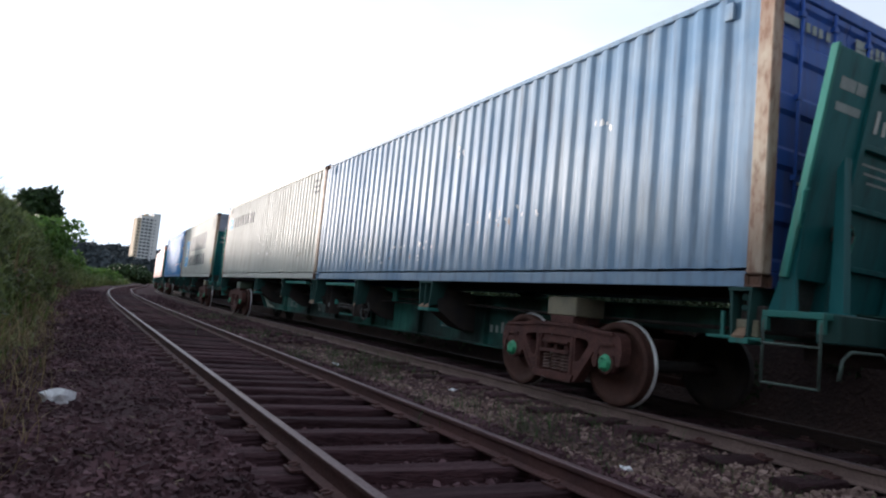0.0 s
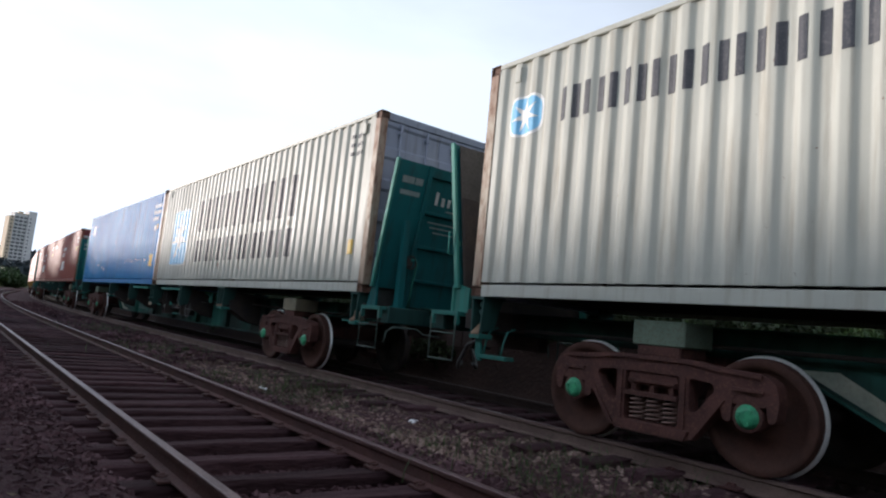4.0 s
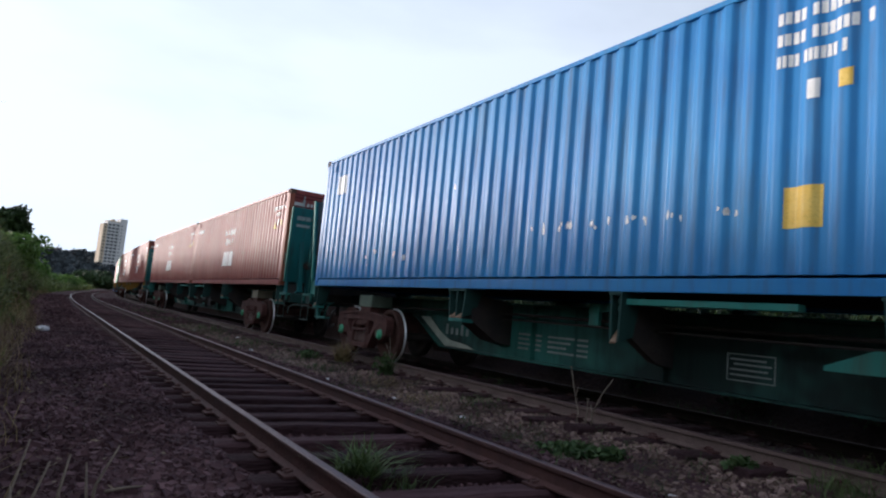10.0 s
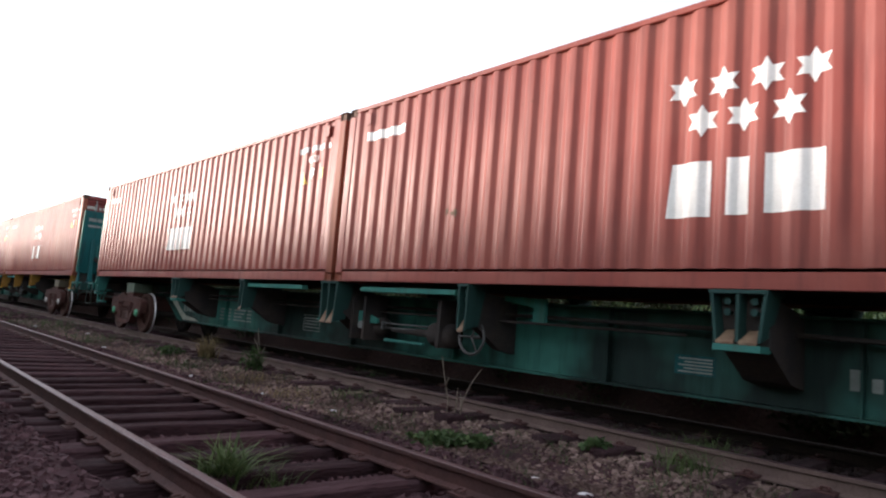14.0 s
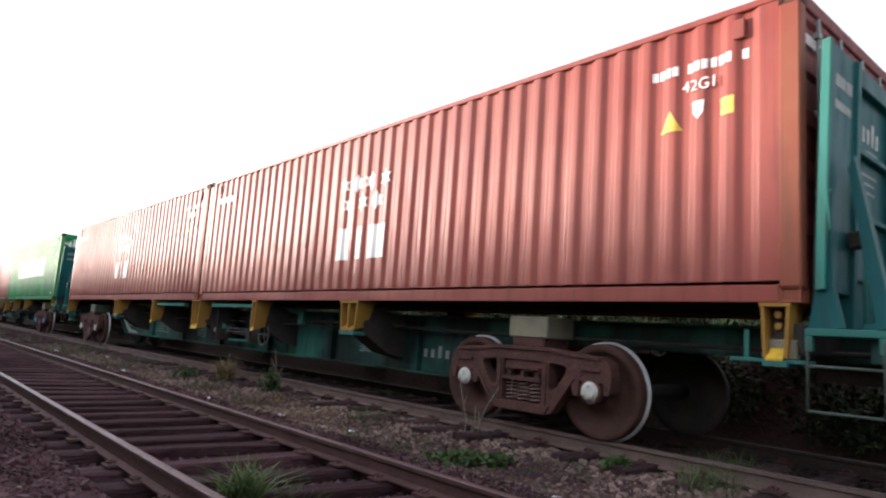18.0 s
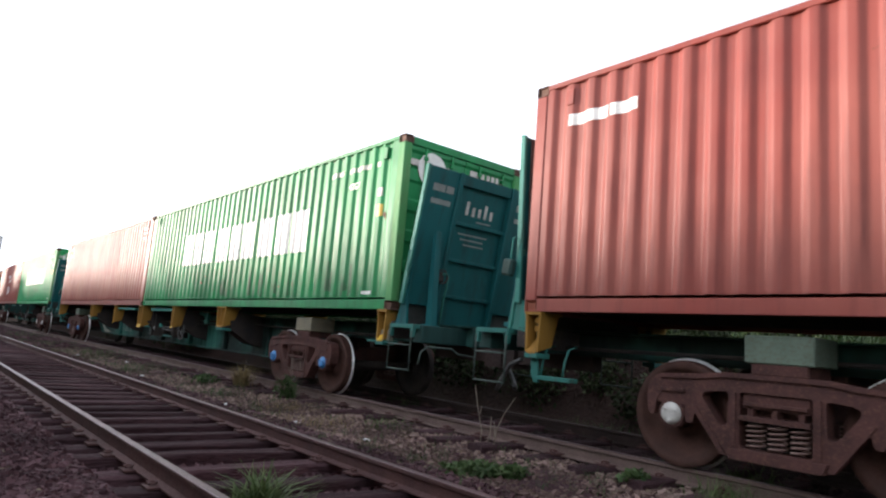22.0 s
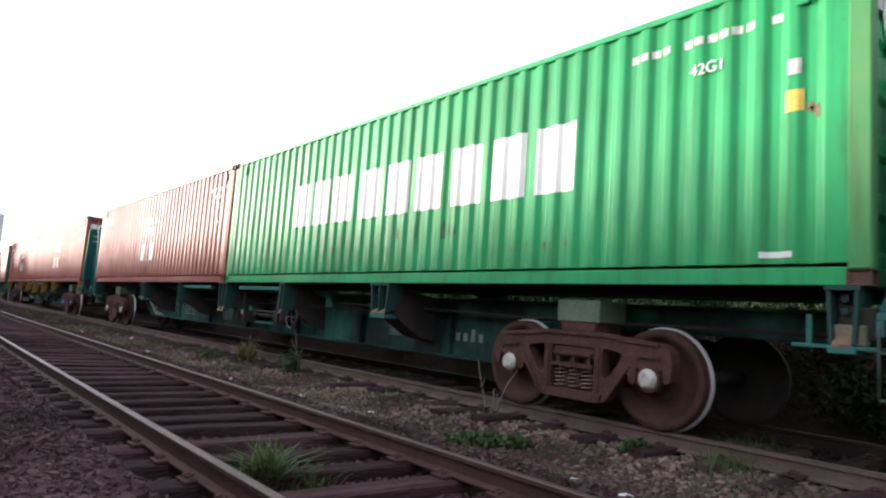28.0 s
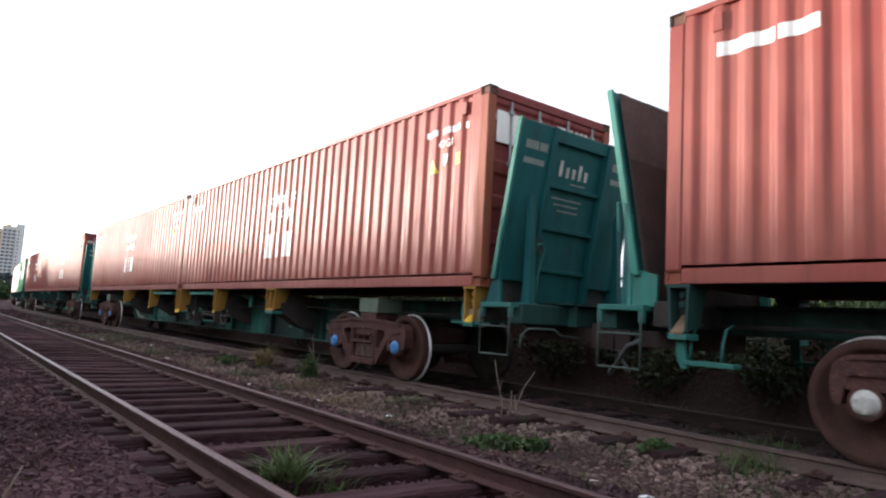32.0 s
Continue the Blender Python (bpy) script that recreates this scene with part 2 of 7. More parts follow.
M["bogie"] = surface("rusted_cast_steel", (0.105, 0.046, 0.041), (0.062, 0.030, 0.028), 0.8, 0.05, 4, 45, 0.4, 0.01, None, (0.19, 0.095, 0.07), 0.2)
M["spring"] = surface("rubbed_spring_steel", (0.24, 0.15, 0.13), (0.15, 0.085, 0.07), 0.6, 0.2, 8, 45, 0.2, 0.004)
M["wheel"] = surface("dusty_wheel_steel", (0.092, 0.044, 0.035), (0.058, 0.030, 0.025), 0.8, 0.05, 5, 60, 0.25, spec=0.2)
M["tread"] = surface("polished_tread_steel", (0.90, 0.90, 0.89), (0.82, 0.82, 0.81), 0.45, 0.5, 3, 80, 0.05)
M["cap_green"] = surface("green_axle_cap", (0.05, 0.38, 0.19), (0.03, 0.22, 0.12), 0.5, scale=14)
M["cap_blue"] = surface("blue_axle_cap", (0.06, 0.28, 0.62), (0.05, 0.20, 0.48), 0.5, scale=9)
M["cap_white"] = surface("white_axle_cap", (0.66, 0.64, 0.60), (0.45, 0.43, 0.40), 0.5, scale=9)
M["rust_plate"] = surface("rust_stained_plate", (0.24, 0.16, 0.10), (0.16, 0.09, 0.055), 0.75, 0, 5, 40, 0.3)
M["faded_white"] = surface("faded_white_marking", (0.32, 0.35, 0.33), (0.20, 0.24, 0.22), 0.6, scale=4, fine=50, relief=0.05)
M["dim_rod"] = surface("dull_grey_steel", (0.13, 0.13, 0.13), (0.08, 0.08, 0.08), 0.6, 0.2, 4, 50)
M["steel_rod"] = surface("weathered_grey_steel", (0.32, 0.34, 0.33), (0.22, 0.24, 0.23), 0.5, 0.3, 4, 50)
M["beige"] = surface("dusty_beige_paint", (0.26, 0.23, 0.155), (0.19, 0.17, 0.125), 0.7, scale=4)
M["rail"] = surface("rusty_rail_steel", (0.105, 0.044, 0.040), (0.070, 0.031, 0.031), 0.75, 0.2, 3, 50, 0.25, 0.004)
M["dusty_rail"] = surface("dusty_rail_steel", (0.165, 0.110, 0.095), (0.115, 0.075, 0.066), 0.85, 0.05, 3, 40, 0.3, 0.004)
M["rail_head"] = surface("worn_rail_head", (0.150, 0.092, 0.092), (0.10, 0.060, 0.062), 0.48, 0.35, 2, 40, 0.1, 0.002, None, None, 0.4)
M["sleeper"] = surface("weathered_sleeper_wood", (0.050, 0.025, 0.029), (0.096, 0.052, 0.059), 0.9, 0, 3.0, 30, 1.0, 0.03, (0.25, 3.0, 1.5), (0.014, 0.009, 0.011), 0.15, 0.38)
M["grit"] = island_leaf("brown_grit", (0.115, 0.072, 0.064), (0.36, 0.255, 0.225), 0.9, 0.2)
M["litter_leaf"] = island_leaf("dry_leaf_litter", (0.10, 0.075, 0.05), (0.26, 0.20, 0.14), 0.8, 0.2)
# stones below the wagons: the shade there is part of their colour
M["shaded_stone"] = island_leaf("shaded_track_stone", (0.032, 0.020, 0.020), (0.095, 0.060, 0.058), 0.85, 0.25)
M["stone"] = island_leaf("ballast_stone", (0.050, 0.024, 0.029), (0.160, 0.091, 0.102), 0.9, 0.2)
M["ground"] = surface("fouled_ballast_soil", (0.070, 0.032, 0.038), (0.048, 0.022, 0.027), 0.95, 0, 0.8, 24, 1.0, 0.04, None, (0.11, 0.095, 0.085), 0.15)
# steel with the gloom under the wagons put into its colour
M["dark_rail"] = surface("shade_dark_rail_steel", (0.052, 0.030, 0.027), (0.034, 0.021, 0.019), 0.8, 0.1, 3, 40, 0.3, 0.004)
M["casting"] = surface("dark_rusty_casting", (0.085, 0.045, 0.034), (0.13, 0.065, 0.040), 0.75, 0.1, 9, 50, 0.4, 0.004)
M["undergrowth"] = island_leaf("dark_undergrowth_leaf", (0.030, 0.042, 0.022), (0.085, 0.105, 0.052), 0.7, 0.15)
# red earth, toned down for the shade behind and below the wagons
M["earth"] = surface("shade_dark_red_earth", (0.056, 0.034, 0.030), (0.042, 0.028, 0.025), 0.95, 0, 1.2, 14, 1.0, 0.06, None, (0.085, 0.056, 0.046), 0.1)
M["support_dark"] = paint("dark_teal_support_paint", (0.02, 0.065, 0.06), (0.03, 0.085, 0.075), 0.1, 0.5, (0.02, 0.02, 0.02))
M["field"] = surface("rough_grassland", (0.10, 0.15, 0.045), (0.15, 0.16, 0.06), 0.95, 0, 0.2, 5, 1.0, 0.1, None, (0.06, 0.09, 0.03), 0.1)
M["grass"] = island_leaf("tall_green_grass", (0.100, 0.148, 0.042), (0.265, 0.315, 0.105), 0.5, 0.3, 0.42)
M["bank_leaf"] = island_leaf("bank_shrub_leaf", (0.050, 0.068, 0.025), (0.140, 0.170, 0.062), 0.55, 0.25, 0.3)
M["dry"] = island_leaf("dry_grass", (0.20, 0.15, 0.08), (0.34, 0.26, 0.13), 0.7, 0.2, 0.25)
M["tuft"] = island_leaf("fresh_grass_tuft", (0.06, 0.105, 0.035), (0.16, 0.215, 0.085), 0.55, 0.25, 0.3)
M["brown"] = island_leaf("dead_brown_stems", (0.12, 0.072, 0.056), (0.25, 0.165, 0.12), 0.8, 0.15)
M["post_green"] = paint("rust_streaked_green_paint", (0.05, 0.31, 0.10), (0.19, 0.36, 0.16), 0.9, 0.5)
M["post_red"] = paint("rust_streaked_red_paint", (0.30, 0.075, 0.048), (0.35, 0.15, 0.08), 0.9, 0.5)
M["weed"] = island_leaf("green_weed", (0.04, 0.08, 0.028), (0.10, 0.155, 0.06), 0.6, 0.25, 0.25)
M["leaf"] = island_leaf("dark_tree_leaf", (0.022, 0.050, 0.016), (0.055, 0.095, 0.030), 0.6, 0.25)
M["bush"] = island_leaf("bright_bush_leaf", (0.06, 0.14, 0.025), (0.15, 0.26, 0.06), 0.55, 0.3, 0.35)
M["far_bush"] = island_leaf("olive_bush_leaf", (0.045, 0.085, 0.024), (0.11, 0.16, 0.05), 0.6, 0.25, 0.3)
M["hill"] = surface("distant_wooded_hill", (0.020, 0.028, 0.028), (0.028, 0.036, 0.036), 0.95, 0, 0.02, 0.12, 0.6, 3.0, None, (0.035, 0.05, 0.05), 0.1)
# distance haze is mixed into this leaf colour as a bluish lift
M["far_wood"] = island_leaf("haze_tinted_foliage", (0.045, 0.058, 0.066), (0.085, 0.100, 0.108), 0.8, 0.1)
M["bark"] = surface("brown_bark", (0.13, 0.10, 0.075), (0.09, 0.07, 0.055), 0.9, 0, 6, 40, 0.6)
M["twig"] = surface("dry_grey_twig", (0.26, 0.21, 0.165), (0.17, 0.135, 0.11), 0.9, 0, 8, 60, 0.4)
M["paper"] = surface("crumpled_white_plastic", (0.78, 0.78, 0.80), (0.66, 0.66, 0.70), 0.6, 0, 8, 40, 0.2)
M["tan_wall"] = surface("tan_render_facade", (0.74, 0.60, 0.43), (0.69, 0.55, 0.40), 0.85, 0, 0.3, 3, 0.1)
M["pale_wall"] = surface("pale_grey_facade", (0.74, 0.73, 0.72), (0.66, 0.65, 0.65), 0.85, 0, 0.3, 3, 0.1)
M["window"] = surface("dark_window_glass", (0.06, 0.07, 0.085), (0.10, 0.11, 0.13), 0.2, 0, 0.4, 2, 0.02, 0.001)
M["roof_dark"] = surface("weathered_dark_roof", (0.16, 0.13, 0.13), (0.11, 0.09, 0.09), 0.9, 0, 1, 8, 0.3)
M["roof_tile"] = surface("clay_roof", (0.40, 0.18, 0.11), (0.33, 0.15, 0.10), 0.85, 0, 1, 8, 0.3)


# ---------------------------------------------------------------- mesh helpers
def add_box(bm, x0, x1, y0, y1, z0, z1, mat=0):
    v = [bm.verts.new(p) for p in ((x0, y0, z0), (x1, y0, z0), (x1, y1, z0), (x0, y1, z0), (x0, y0, z1), (x1, y0, z1), (x1, y1, z1), (x0, y1, z1))]
    for f in ((3, 2, 1, 0), (4, 5, 6, 7), (0, 1, 5, 4), (1, 2, 6, 5), (2, 3, 7, 6), (3, 0, 4, 7)):
        bm.faces.new([v[i] for i in f]).material_index = mat
    return v


def soft_box(x0, x1, y0, y1, z0, z1, r=0.01):
    bm = bmesh.new()
    add_box(bm, x0, x1, y0, y1, z0, z1)
    bmesh.ops.bevel(bm, geom=bm.edges[:], offset=r, segments=1, affect="EDGES")
    return bm


def add_prism(bm, outline, axis, a, b, mat=0):
    """A closed outline of (p, q), swept along an axis from a to b. Axis x: (y, z); y: (x, z); z: (x, y)."""
    put = {"x": lambda p, s: (s, p[0], p[1]), "y": lambda p, s: (p[0], s, p[1]), "z": lambda p, s: (p[0], p[1], s)}[axis]
    lo, hi = [bm.verts.new(put(p, a)) for p in outline], [bm.verts.new(put(p, b)) for p in outline]
    k = len(outline)
    faces = [bm.faces.new(lo[::-1]), bm.faces.new(hi)]
    faces += [bm.faces.new((lo[i], lo[(i + 1) % k], hi[(i + 1) % k], hi[i])) for i in range(k)]
    for f in faces:
        f.material_index = mat
    return faces


def add_tube(bm, points, r, sides=8, mat=0):
    """A round bar along a line of points."""
    pts = [Vector(p) for p in points]
    rings = []
    for i, p in enumerate(pts):
        d = (pts[min(i + 1, len(pts) - 1)] - pts[max(i - 1, 0)]).normalized()
        u = d.orthogonal().normalized()
        if rings:
            u = (last - d * last.dot(d)).normalized()
        last = u
        w = d.cross(u)
        rr = r[i] if isinstance(r, (list, tuple)) else r
        rings.append([bm.verts.new(p + (u * math.cos(2 * math.pi * k / sides) + w * math.sin(2 * math.pi * k / sides)) * rr) for k in range(sides)])
    for a, b in zip(rings, rings[1:]):
        for k in range(sides):
            f = bm.faces.new((a[k], a[(k + 1) % sides], b[(k + 1) % sides], b[k]))
            f.material_index, f.smooth = mat, True
    for ring in (rings[0][::-1], rings[-1]):
        bm.faces.new(ring).material_index = mat


def add_lathe(bm, profile, centre, axis, sides=24, mats=None):
    """A profile of (distance along the axis, radius), turned about an axis through centre."""
    c = Vector(centre)
    ax, u, w = {"x": (Vector((1, 0, 0)), Vector((0, 1, 0)), Vector((0, 0, 1))), "y": (Vector((0, 1, 0)), Vector((0, 0, 1)), Vector((1, 0, 0)))}[axis]
    rings = [[bm.verts.new(c + ax * a + (u * math.cos(2 * math.pi * k / sides) + w * math.sin(2 * math.pi * k / sides)) * r) for k in range(sides)] for a, r in profile]
    for i, (p, q) in enumerate(zip(rings, rings[1:])):
        for k in range(sides):
            f = bm.faces.new((p[k], p[(k + 1) % sides], q[(k + 1) % sides], q[k]))
            f.material_index, f.smooth = (mats[i] if mats else 0), True
    bm.faces.new(rings[0][::-1]).material_index = mats[0] if mats else 0
    bm.faces.new(rings[-1]).material_index = mats[-1] if mats else 0


def mesh_of(name, bm, materials):
    bmesh.ops.recalc_face_normals(bm, faces=bm.faces[:])
    me = bpy.data.meshes.new(name)
    bm.to_mesh(me)
    bm.free()
    for m in materials if isinstance(materials, (list, tuple)) else [materials]:
        me.materials.append(m)
    return me


def part(name, data, material, parent, label="", at=None):
    """One mesh object under a thing or a part. data: a bmesh, or a mesh shared with its like."""
    if isinstance(data, bmesh.types.BMesh):
        data = mesh_of(name, data, material)
        material = None
    ob = new(name, data)
    ob.parent = parent
    if at is not None:
        ob.matrix_basis = at
    if material is not None:
        for slot, m in zip(ob.material_slots, material if isinstance(material, (list, tuple)) else [material]):
            slot.link, slot.material = "OBJECT", m
    return tagged(ob, label) if label else ob


def thing(name, label, category, group="", kind="", at=None):
    ob = new(name)
    ob.empty_display_size = 0.2
    if at is not None:
        ob.matrix_basis = at
    return tagged(ob, label, category, group, kind)


def solid(name, verts, faces, material, smooth=False):
    me = bpy.data.meshes.new(name)
    me.from_pydata(verts, [], faces)
    me.materials.append(material)
    if smooth:
        me.polygons.foreach_set("use_smooth", [True] * len(me.polygons))
    return me


SHARED = {}


def shared(key, make, materials):
    """A mesh made once and used by all the parts that look alike."""
    if key not in SHARED:
        SHARED[key] = mesh_of(key, make(), materials)
    return SHARED[key]


# ---------------------------------------------------------------- plan
TRAIN_X = 6.553          # middle of the train's track
RAILS_1 = (1.667, 3.325)  # the free track's rails
GAUGE_HALF = 0.835
RAIL_UP = 0.06          # top of the train's rails
DECK = 1.416             # underside of the containers
PITCH = 27.049           # wagon to wagon
BOX_L, BOX_W, JOINT = 12.192, 2.438, 0.10


def bend(y):
    """How far the tracks lie to the side at y: straight, then a wide bend."""
    d = max(0.0, y - 36.0)
    return d * d / 1300.0 if d < 70 else 70 * 70 / 1300.0 + (d - 70) * 70 / 650.0


def bank(x, y):
    """Height of the ground: level between the tracks, a grassy bank on the near side, an earth cutting beyond the train."""
    e = x - bend(y)
    z = -0.20
    if 0.6 < e < 4.3:
        z += 0.022 * min(1.0, (e - 0.6) / 0.3, (4.3 - e) / 0.2)
    if 1.25 < e < 3.75:
        z -= 0.125 * min(1.0, (e - 1.25) / 0.2, (3.75 - e) / 0.2)
    if 4.6 < e < 8.6:
        z += 0.07 * min(1.0, (e - 4.6) / 0.5, (8.6 - e) / 0.5)
    if e < -0.6:
        t = min(1.0, (-0.6 - e) / 2.5)
        top = 3.0 + 0.15 * max(0.0, min(1.0, (y - 12) / 28)) - 2.7 * max(0.0, min(1.0, (y - 58) / 40))
        z += top * t * t * (3 - 2 * t)
    if e > 8.2:
        t = min(1.0, (e - 8.2) / 1.3)
        z += 1.40 * t * t * (3 - 2 * t) * max(0.25, min(1.0, 1.0 - (y - 60) / 60))
    if e > 20 and y < 120:
        z += 0.10 * min(e - 20, 110.0) * min(1.0, (120 - y) / 40)
    d = math.hypot(x, y)
    if d > 150:
        z += (d - 150) * 0.004
    return z


# ---------------------------------------------------------------- ground and tracks
def build_ground():
    def graded(near, far, step):
        out, v, s = [], 0.0, step
        while v < near:
            out.append(v)
            v += step
        while v < far:
            out.append(v)
            s *= 1.22
            v += s
        return out + [far]
    xs = sorted({*[-v for v in graded(12, 2500, 0.5)], *graded(16, 2500, 0.25)})
    ys = sorted({*[-v for v in graded(10, 2500, 1.0)], *graded(130, 2500, 1.0)})
    verts, faces, flags = [], [], []
    for y in ys:
        for x in xs:
            shift = bend(y) if y < 250 else bend(250)
            n = noise.noise(Vector((x * 0.7, y * 0.7, 0))) * 0.035 + noise.noise(Vector((x * 0.15, y * 0.15, 4))) * 0.06 * (abs(x) > 12 or x < -1.5)
            verts.append((x + shift, y, bank(x + shift, y) + n))
    nx = len(xs)
    for j in range(len(ys) - 1):
        for i in range(nx - 1):
            faces.append((j * nx + i, j * nx + i + 1, (j + 1) * nx + i + 1, (j + 1) * nx + i))
            mid = (xs[i] + xs[i + 1]) / 2
            # the strip under the train gets the earth tone darkened for shade
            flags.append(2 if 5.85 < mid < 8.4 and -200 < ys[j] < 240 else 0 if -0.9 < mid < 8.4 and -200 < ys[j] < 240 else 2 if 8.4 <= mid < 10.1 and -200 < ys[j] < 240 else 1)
    me = solid("ground", verts, faces, M["ground"], True)
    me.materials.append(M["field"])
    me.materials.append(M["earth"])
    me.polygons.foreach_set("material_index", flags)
    ob = new("ground", me)
    tagged(ob, "dark fouled ballast and soil with rough grassland beyond", "ground", kind="structure")


def rail_mesh(x0, y0, y1, side, head):
    """A rail with foot, web and head, along the track."""
    prof = [(-0.065, -0.155), (0.065, -0.155), (0.065, -0.143), (0.012, -0.125), (0.010, -0.045), (0.034, -0.034), (0.034, -0.006), (0.026, 0.0), (-0.026, 0.0), (-0.034, -0.006), (-0.034, -0.034), (-0.010, -0.045), (-0.012, -0.125), (-0.065, -0.143)]
    ys = [y0, *range(int(y0) + 1, 36, 6), *range(36, int(y1), 2), y1] if y1 > 36 else [y0, (y0 + y1) / 2, y1]
    bm = bmesh.new()
    rings = [[bm.verts.new((x0 + bend(y) + p[0], y, p[1])) for p in prof] for y in ys]
    k = len(prof)
    for a, b in zip(rings, rings[1:]):
        for i in range(k):
            f = bm.faces.new((a[i], a[(i + 1) % k], b[(i + 1) % k], b[i]))
            f.material_index = 1 if i in (6, 7, 8) else 0
    bm.faces.new(rings[0])
    bm.faces.new(rings[-1][::-1])
    return mesh_of("rail", bm, [M[side], M[head]])


def build_track(name, label, xs, z, y0, y1, side):
    tr = thing(name, label, "railway track", kind="structure", at=pose(0, 0, z))
    for x in xs:
        # the far rail's shade under the wagons is painted as darker steel
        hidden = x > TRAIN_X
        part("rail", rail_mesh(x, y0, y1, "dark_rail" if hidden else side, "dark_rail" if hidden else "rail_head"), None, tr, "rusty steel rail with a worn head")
    return tr


build_ground()
track_free = build_track("track_1", "empty railway track with rusty rails on worn wooden sleepers", RAILS_1, -0.027, -14.0, 230.0, "rail")
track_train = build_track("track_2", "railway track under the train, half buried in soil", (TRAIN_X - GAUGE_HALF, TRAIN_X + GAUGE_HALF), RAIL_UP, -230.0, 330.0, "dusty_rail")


# ---------------------------------------------------------------- containers
WAVE = 0.278
N_WAVES = 42
START = (BOX_L - N_WAVES * WAVE) / 2


def corrugation(n=N_WAVES, start=START, depth=0.036, wave=WAVE):
    """Breakpoints (along, inwards) of a trapezoid sheet."""
    out = []
    for i in range(n):
        a = start + i * wave
        out += [(a, 0.0), (a + wave * 0.27, 0.0), (a + wave * 0.5, depth), (a + wave * 0.77, depth)]
    out.append((start + n * wave, 0.0))
    return out


def rounded_folds(pts, r=0.016):
    """Each fold of the sheet becomes a small arc of three points."""
    out = [pts[0]]
    for a, b, c in zip(pts, pts[1:], pts[2:]):
        p, q = Vector(a) - Vector(b), Vector(c) - Vector(b)
        if p.length < 0.02 or q.length < 0.02:
            out.append(b)
            continue
        p, q = Vector(b) + p.normalized() * r, Vector(b) + q.normalized() * r
        m = (p + q) / 4 + Vector(b) / 2
        out += [tuple(p), tuple(m), tuple(q)]
    return out + [pts[-1]]


PROFILE = rounded_folds([(0.158, 0.0), *corrugation(), (BOX_L - 0.158, 0.0)])
PROF_Y, PROF_D = [p[0] for p in PROFILE], [p[1] for p in PROFILE]


def inset(y):
    return float(np.interp(y, PROF_Y, PROF_D))


def side_panel_mesh(height):
    bm = bmesh.new()
    z0, z1 = 0.172, height - 0.06
    x_out, x_in = 0.012, 0.075
    lo = [bm.verts.new((x_out + d, y, z0)) for y, d in PROFILE]
    hi = [bm.verts.new((x_out + d, y, z1)) for y, d in PROFILE]
    for i in range(len(lo) - 1):
        bm.faces.new((lo[i], lo[i + 1], hi[i + 1], hi[i]))
    b0, b1 = bm.verts.new((x_in, PROF_Y[0], z0)), bm.verts.new((x_in, PROF_Y[-1], z0))
    t0, t1 = bm.verts.new((x_in, PROF_Y[0], z1)), bm.verts.new((x_in, PROF_Y[-1], z1))
    bm.faces.new((b0, t0, t1, b1))
    bm.faces.new((*lo, b1, b0))
    bm.faces.new((*hi, t1, t0))
    bm.faces.new((lo[0], hi[0], t0, b0))
    bm.faces.new((lo[-1], b1, t1, hi[-1]))
    return bm


def roof_bm():
    bm = bmesh.new()
    n, a = 44, 0.15
    step = (BOX_L - 2 * a) / n
    pts = []
    for i in range(n):
        y = a + i * step
        pts += [(y, -0.03), (y + step * 0.3, -0.03), (y + step * 0.5, -0.012), (y + step * 0.8, -0.012)]
    pts.append((BOX_L - a, -0.03))
    rows = [[bm.verts.new((x, y, z)) for y, z in pts] for x in (0.10, BOX_W - 0.10)]
    for i in range(len(pts) - 1):
        bm.faces.new((rows[0][i], rows[1][i], rows[1][i + 1], rows[0][i + 1]))
    low = [bm.verts.new((x, y, -0.06)) for x, y in ((0.10, a), (BOX_W - 0.10, a), (BOX_W - 0.10, BOX_L - a), (0.10, BOX_L - a))]
    bm.faces.new(low[::-1])
    bm.faces.new((*rows[0], low[3], low[0]))
    bm.faces.new((*rows[1], low[2], low[1]))
    bm.faces.new((rows[0][0], rows[1][0], low[1], low[0]))
    bm.faces.new((rows[0][-1], low[3], low[2], rows[1][-1]))
    return bm


def casting_bm():
    """A corner casting with its slotted holes sunk in."""
    bm = bmesh.new()
    add_box(bm, 0, 0.162, 0, 0.178, 0, 0.118)
    bmesh.ops.recalc_face_normals(bm, faces=bm.faces[:])
    sides = [f for f in bm.faces if abs(f.normal.z) < 0.5]
    res = bmesh.ops.inset_individual(bm, faces=sides, thickness=0.028, depth=-0.03)
    bmesh.ops.bevel(bm, geom=[e for e in bm.edges if len(e.link_faces) == 2 and e.calc_face_angle(0) > 1.4 and all(0.001 > min(abs(v.co.x), abs(v.co.x - 0.162), abs(v.co.y), abs(v.co.y - 0.178)) for v in e.verts)][:8], offset=0.006, segments=1, affect="EDGES")
    return bm


def end_wall_bm(height):
    """The corrugated rear end."""
    bm = bmesh.new()
    prof = corrugation(9, 0.11, 0.045, (BOX_W - 0.22) / 9)
    lo = [bm.verts.new((x, -0.012 - d, 0.14)) for x, d in prof]
    hi = [bm.verts.new((x, -0.012 - d, height - 0.10)) for x, d in prof]
    for i in range(len(lo) - 1):
        bm.faces.new((lo[i], hi[i], hi[i + 1], lo[i + 1]))
    b = [bm.verts.new(p) for p in ((0.11, -0.09, 0.14), (BOX_W - 0.11, -0.09, 0.14), (BOX_W - 0.11, -0.09, height - 0.10), (0.11, -0.09, height - 0.10))]
    bm.faces.new(b)
    bm.faces.new((*lo, b[1], b[0]))
    bm.faces.new((*hi, b[2], b[3]))
    bm.faces.new((lo[0], hi[0], b[3], b[0]))
    bm.faces.new((lo[-1], b[1], b[2], hi[-1]))
    return bm


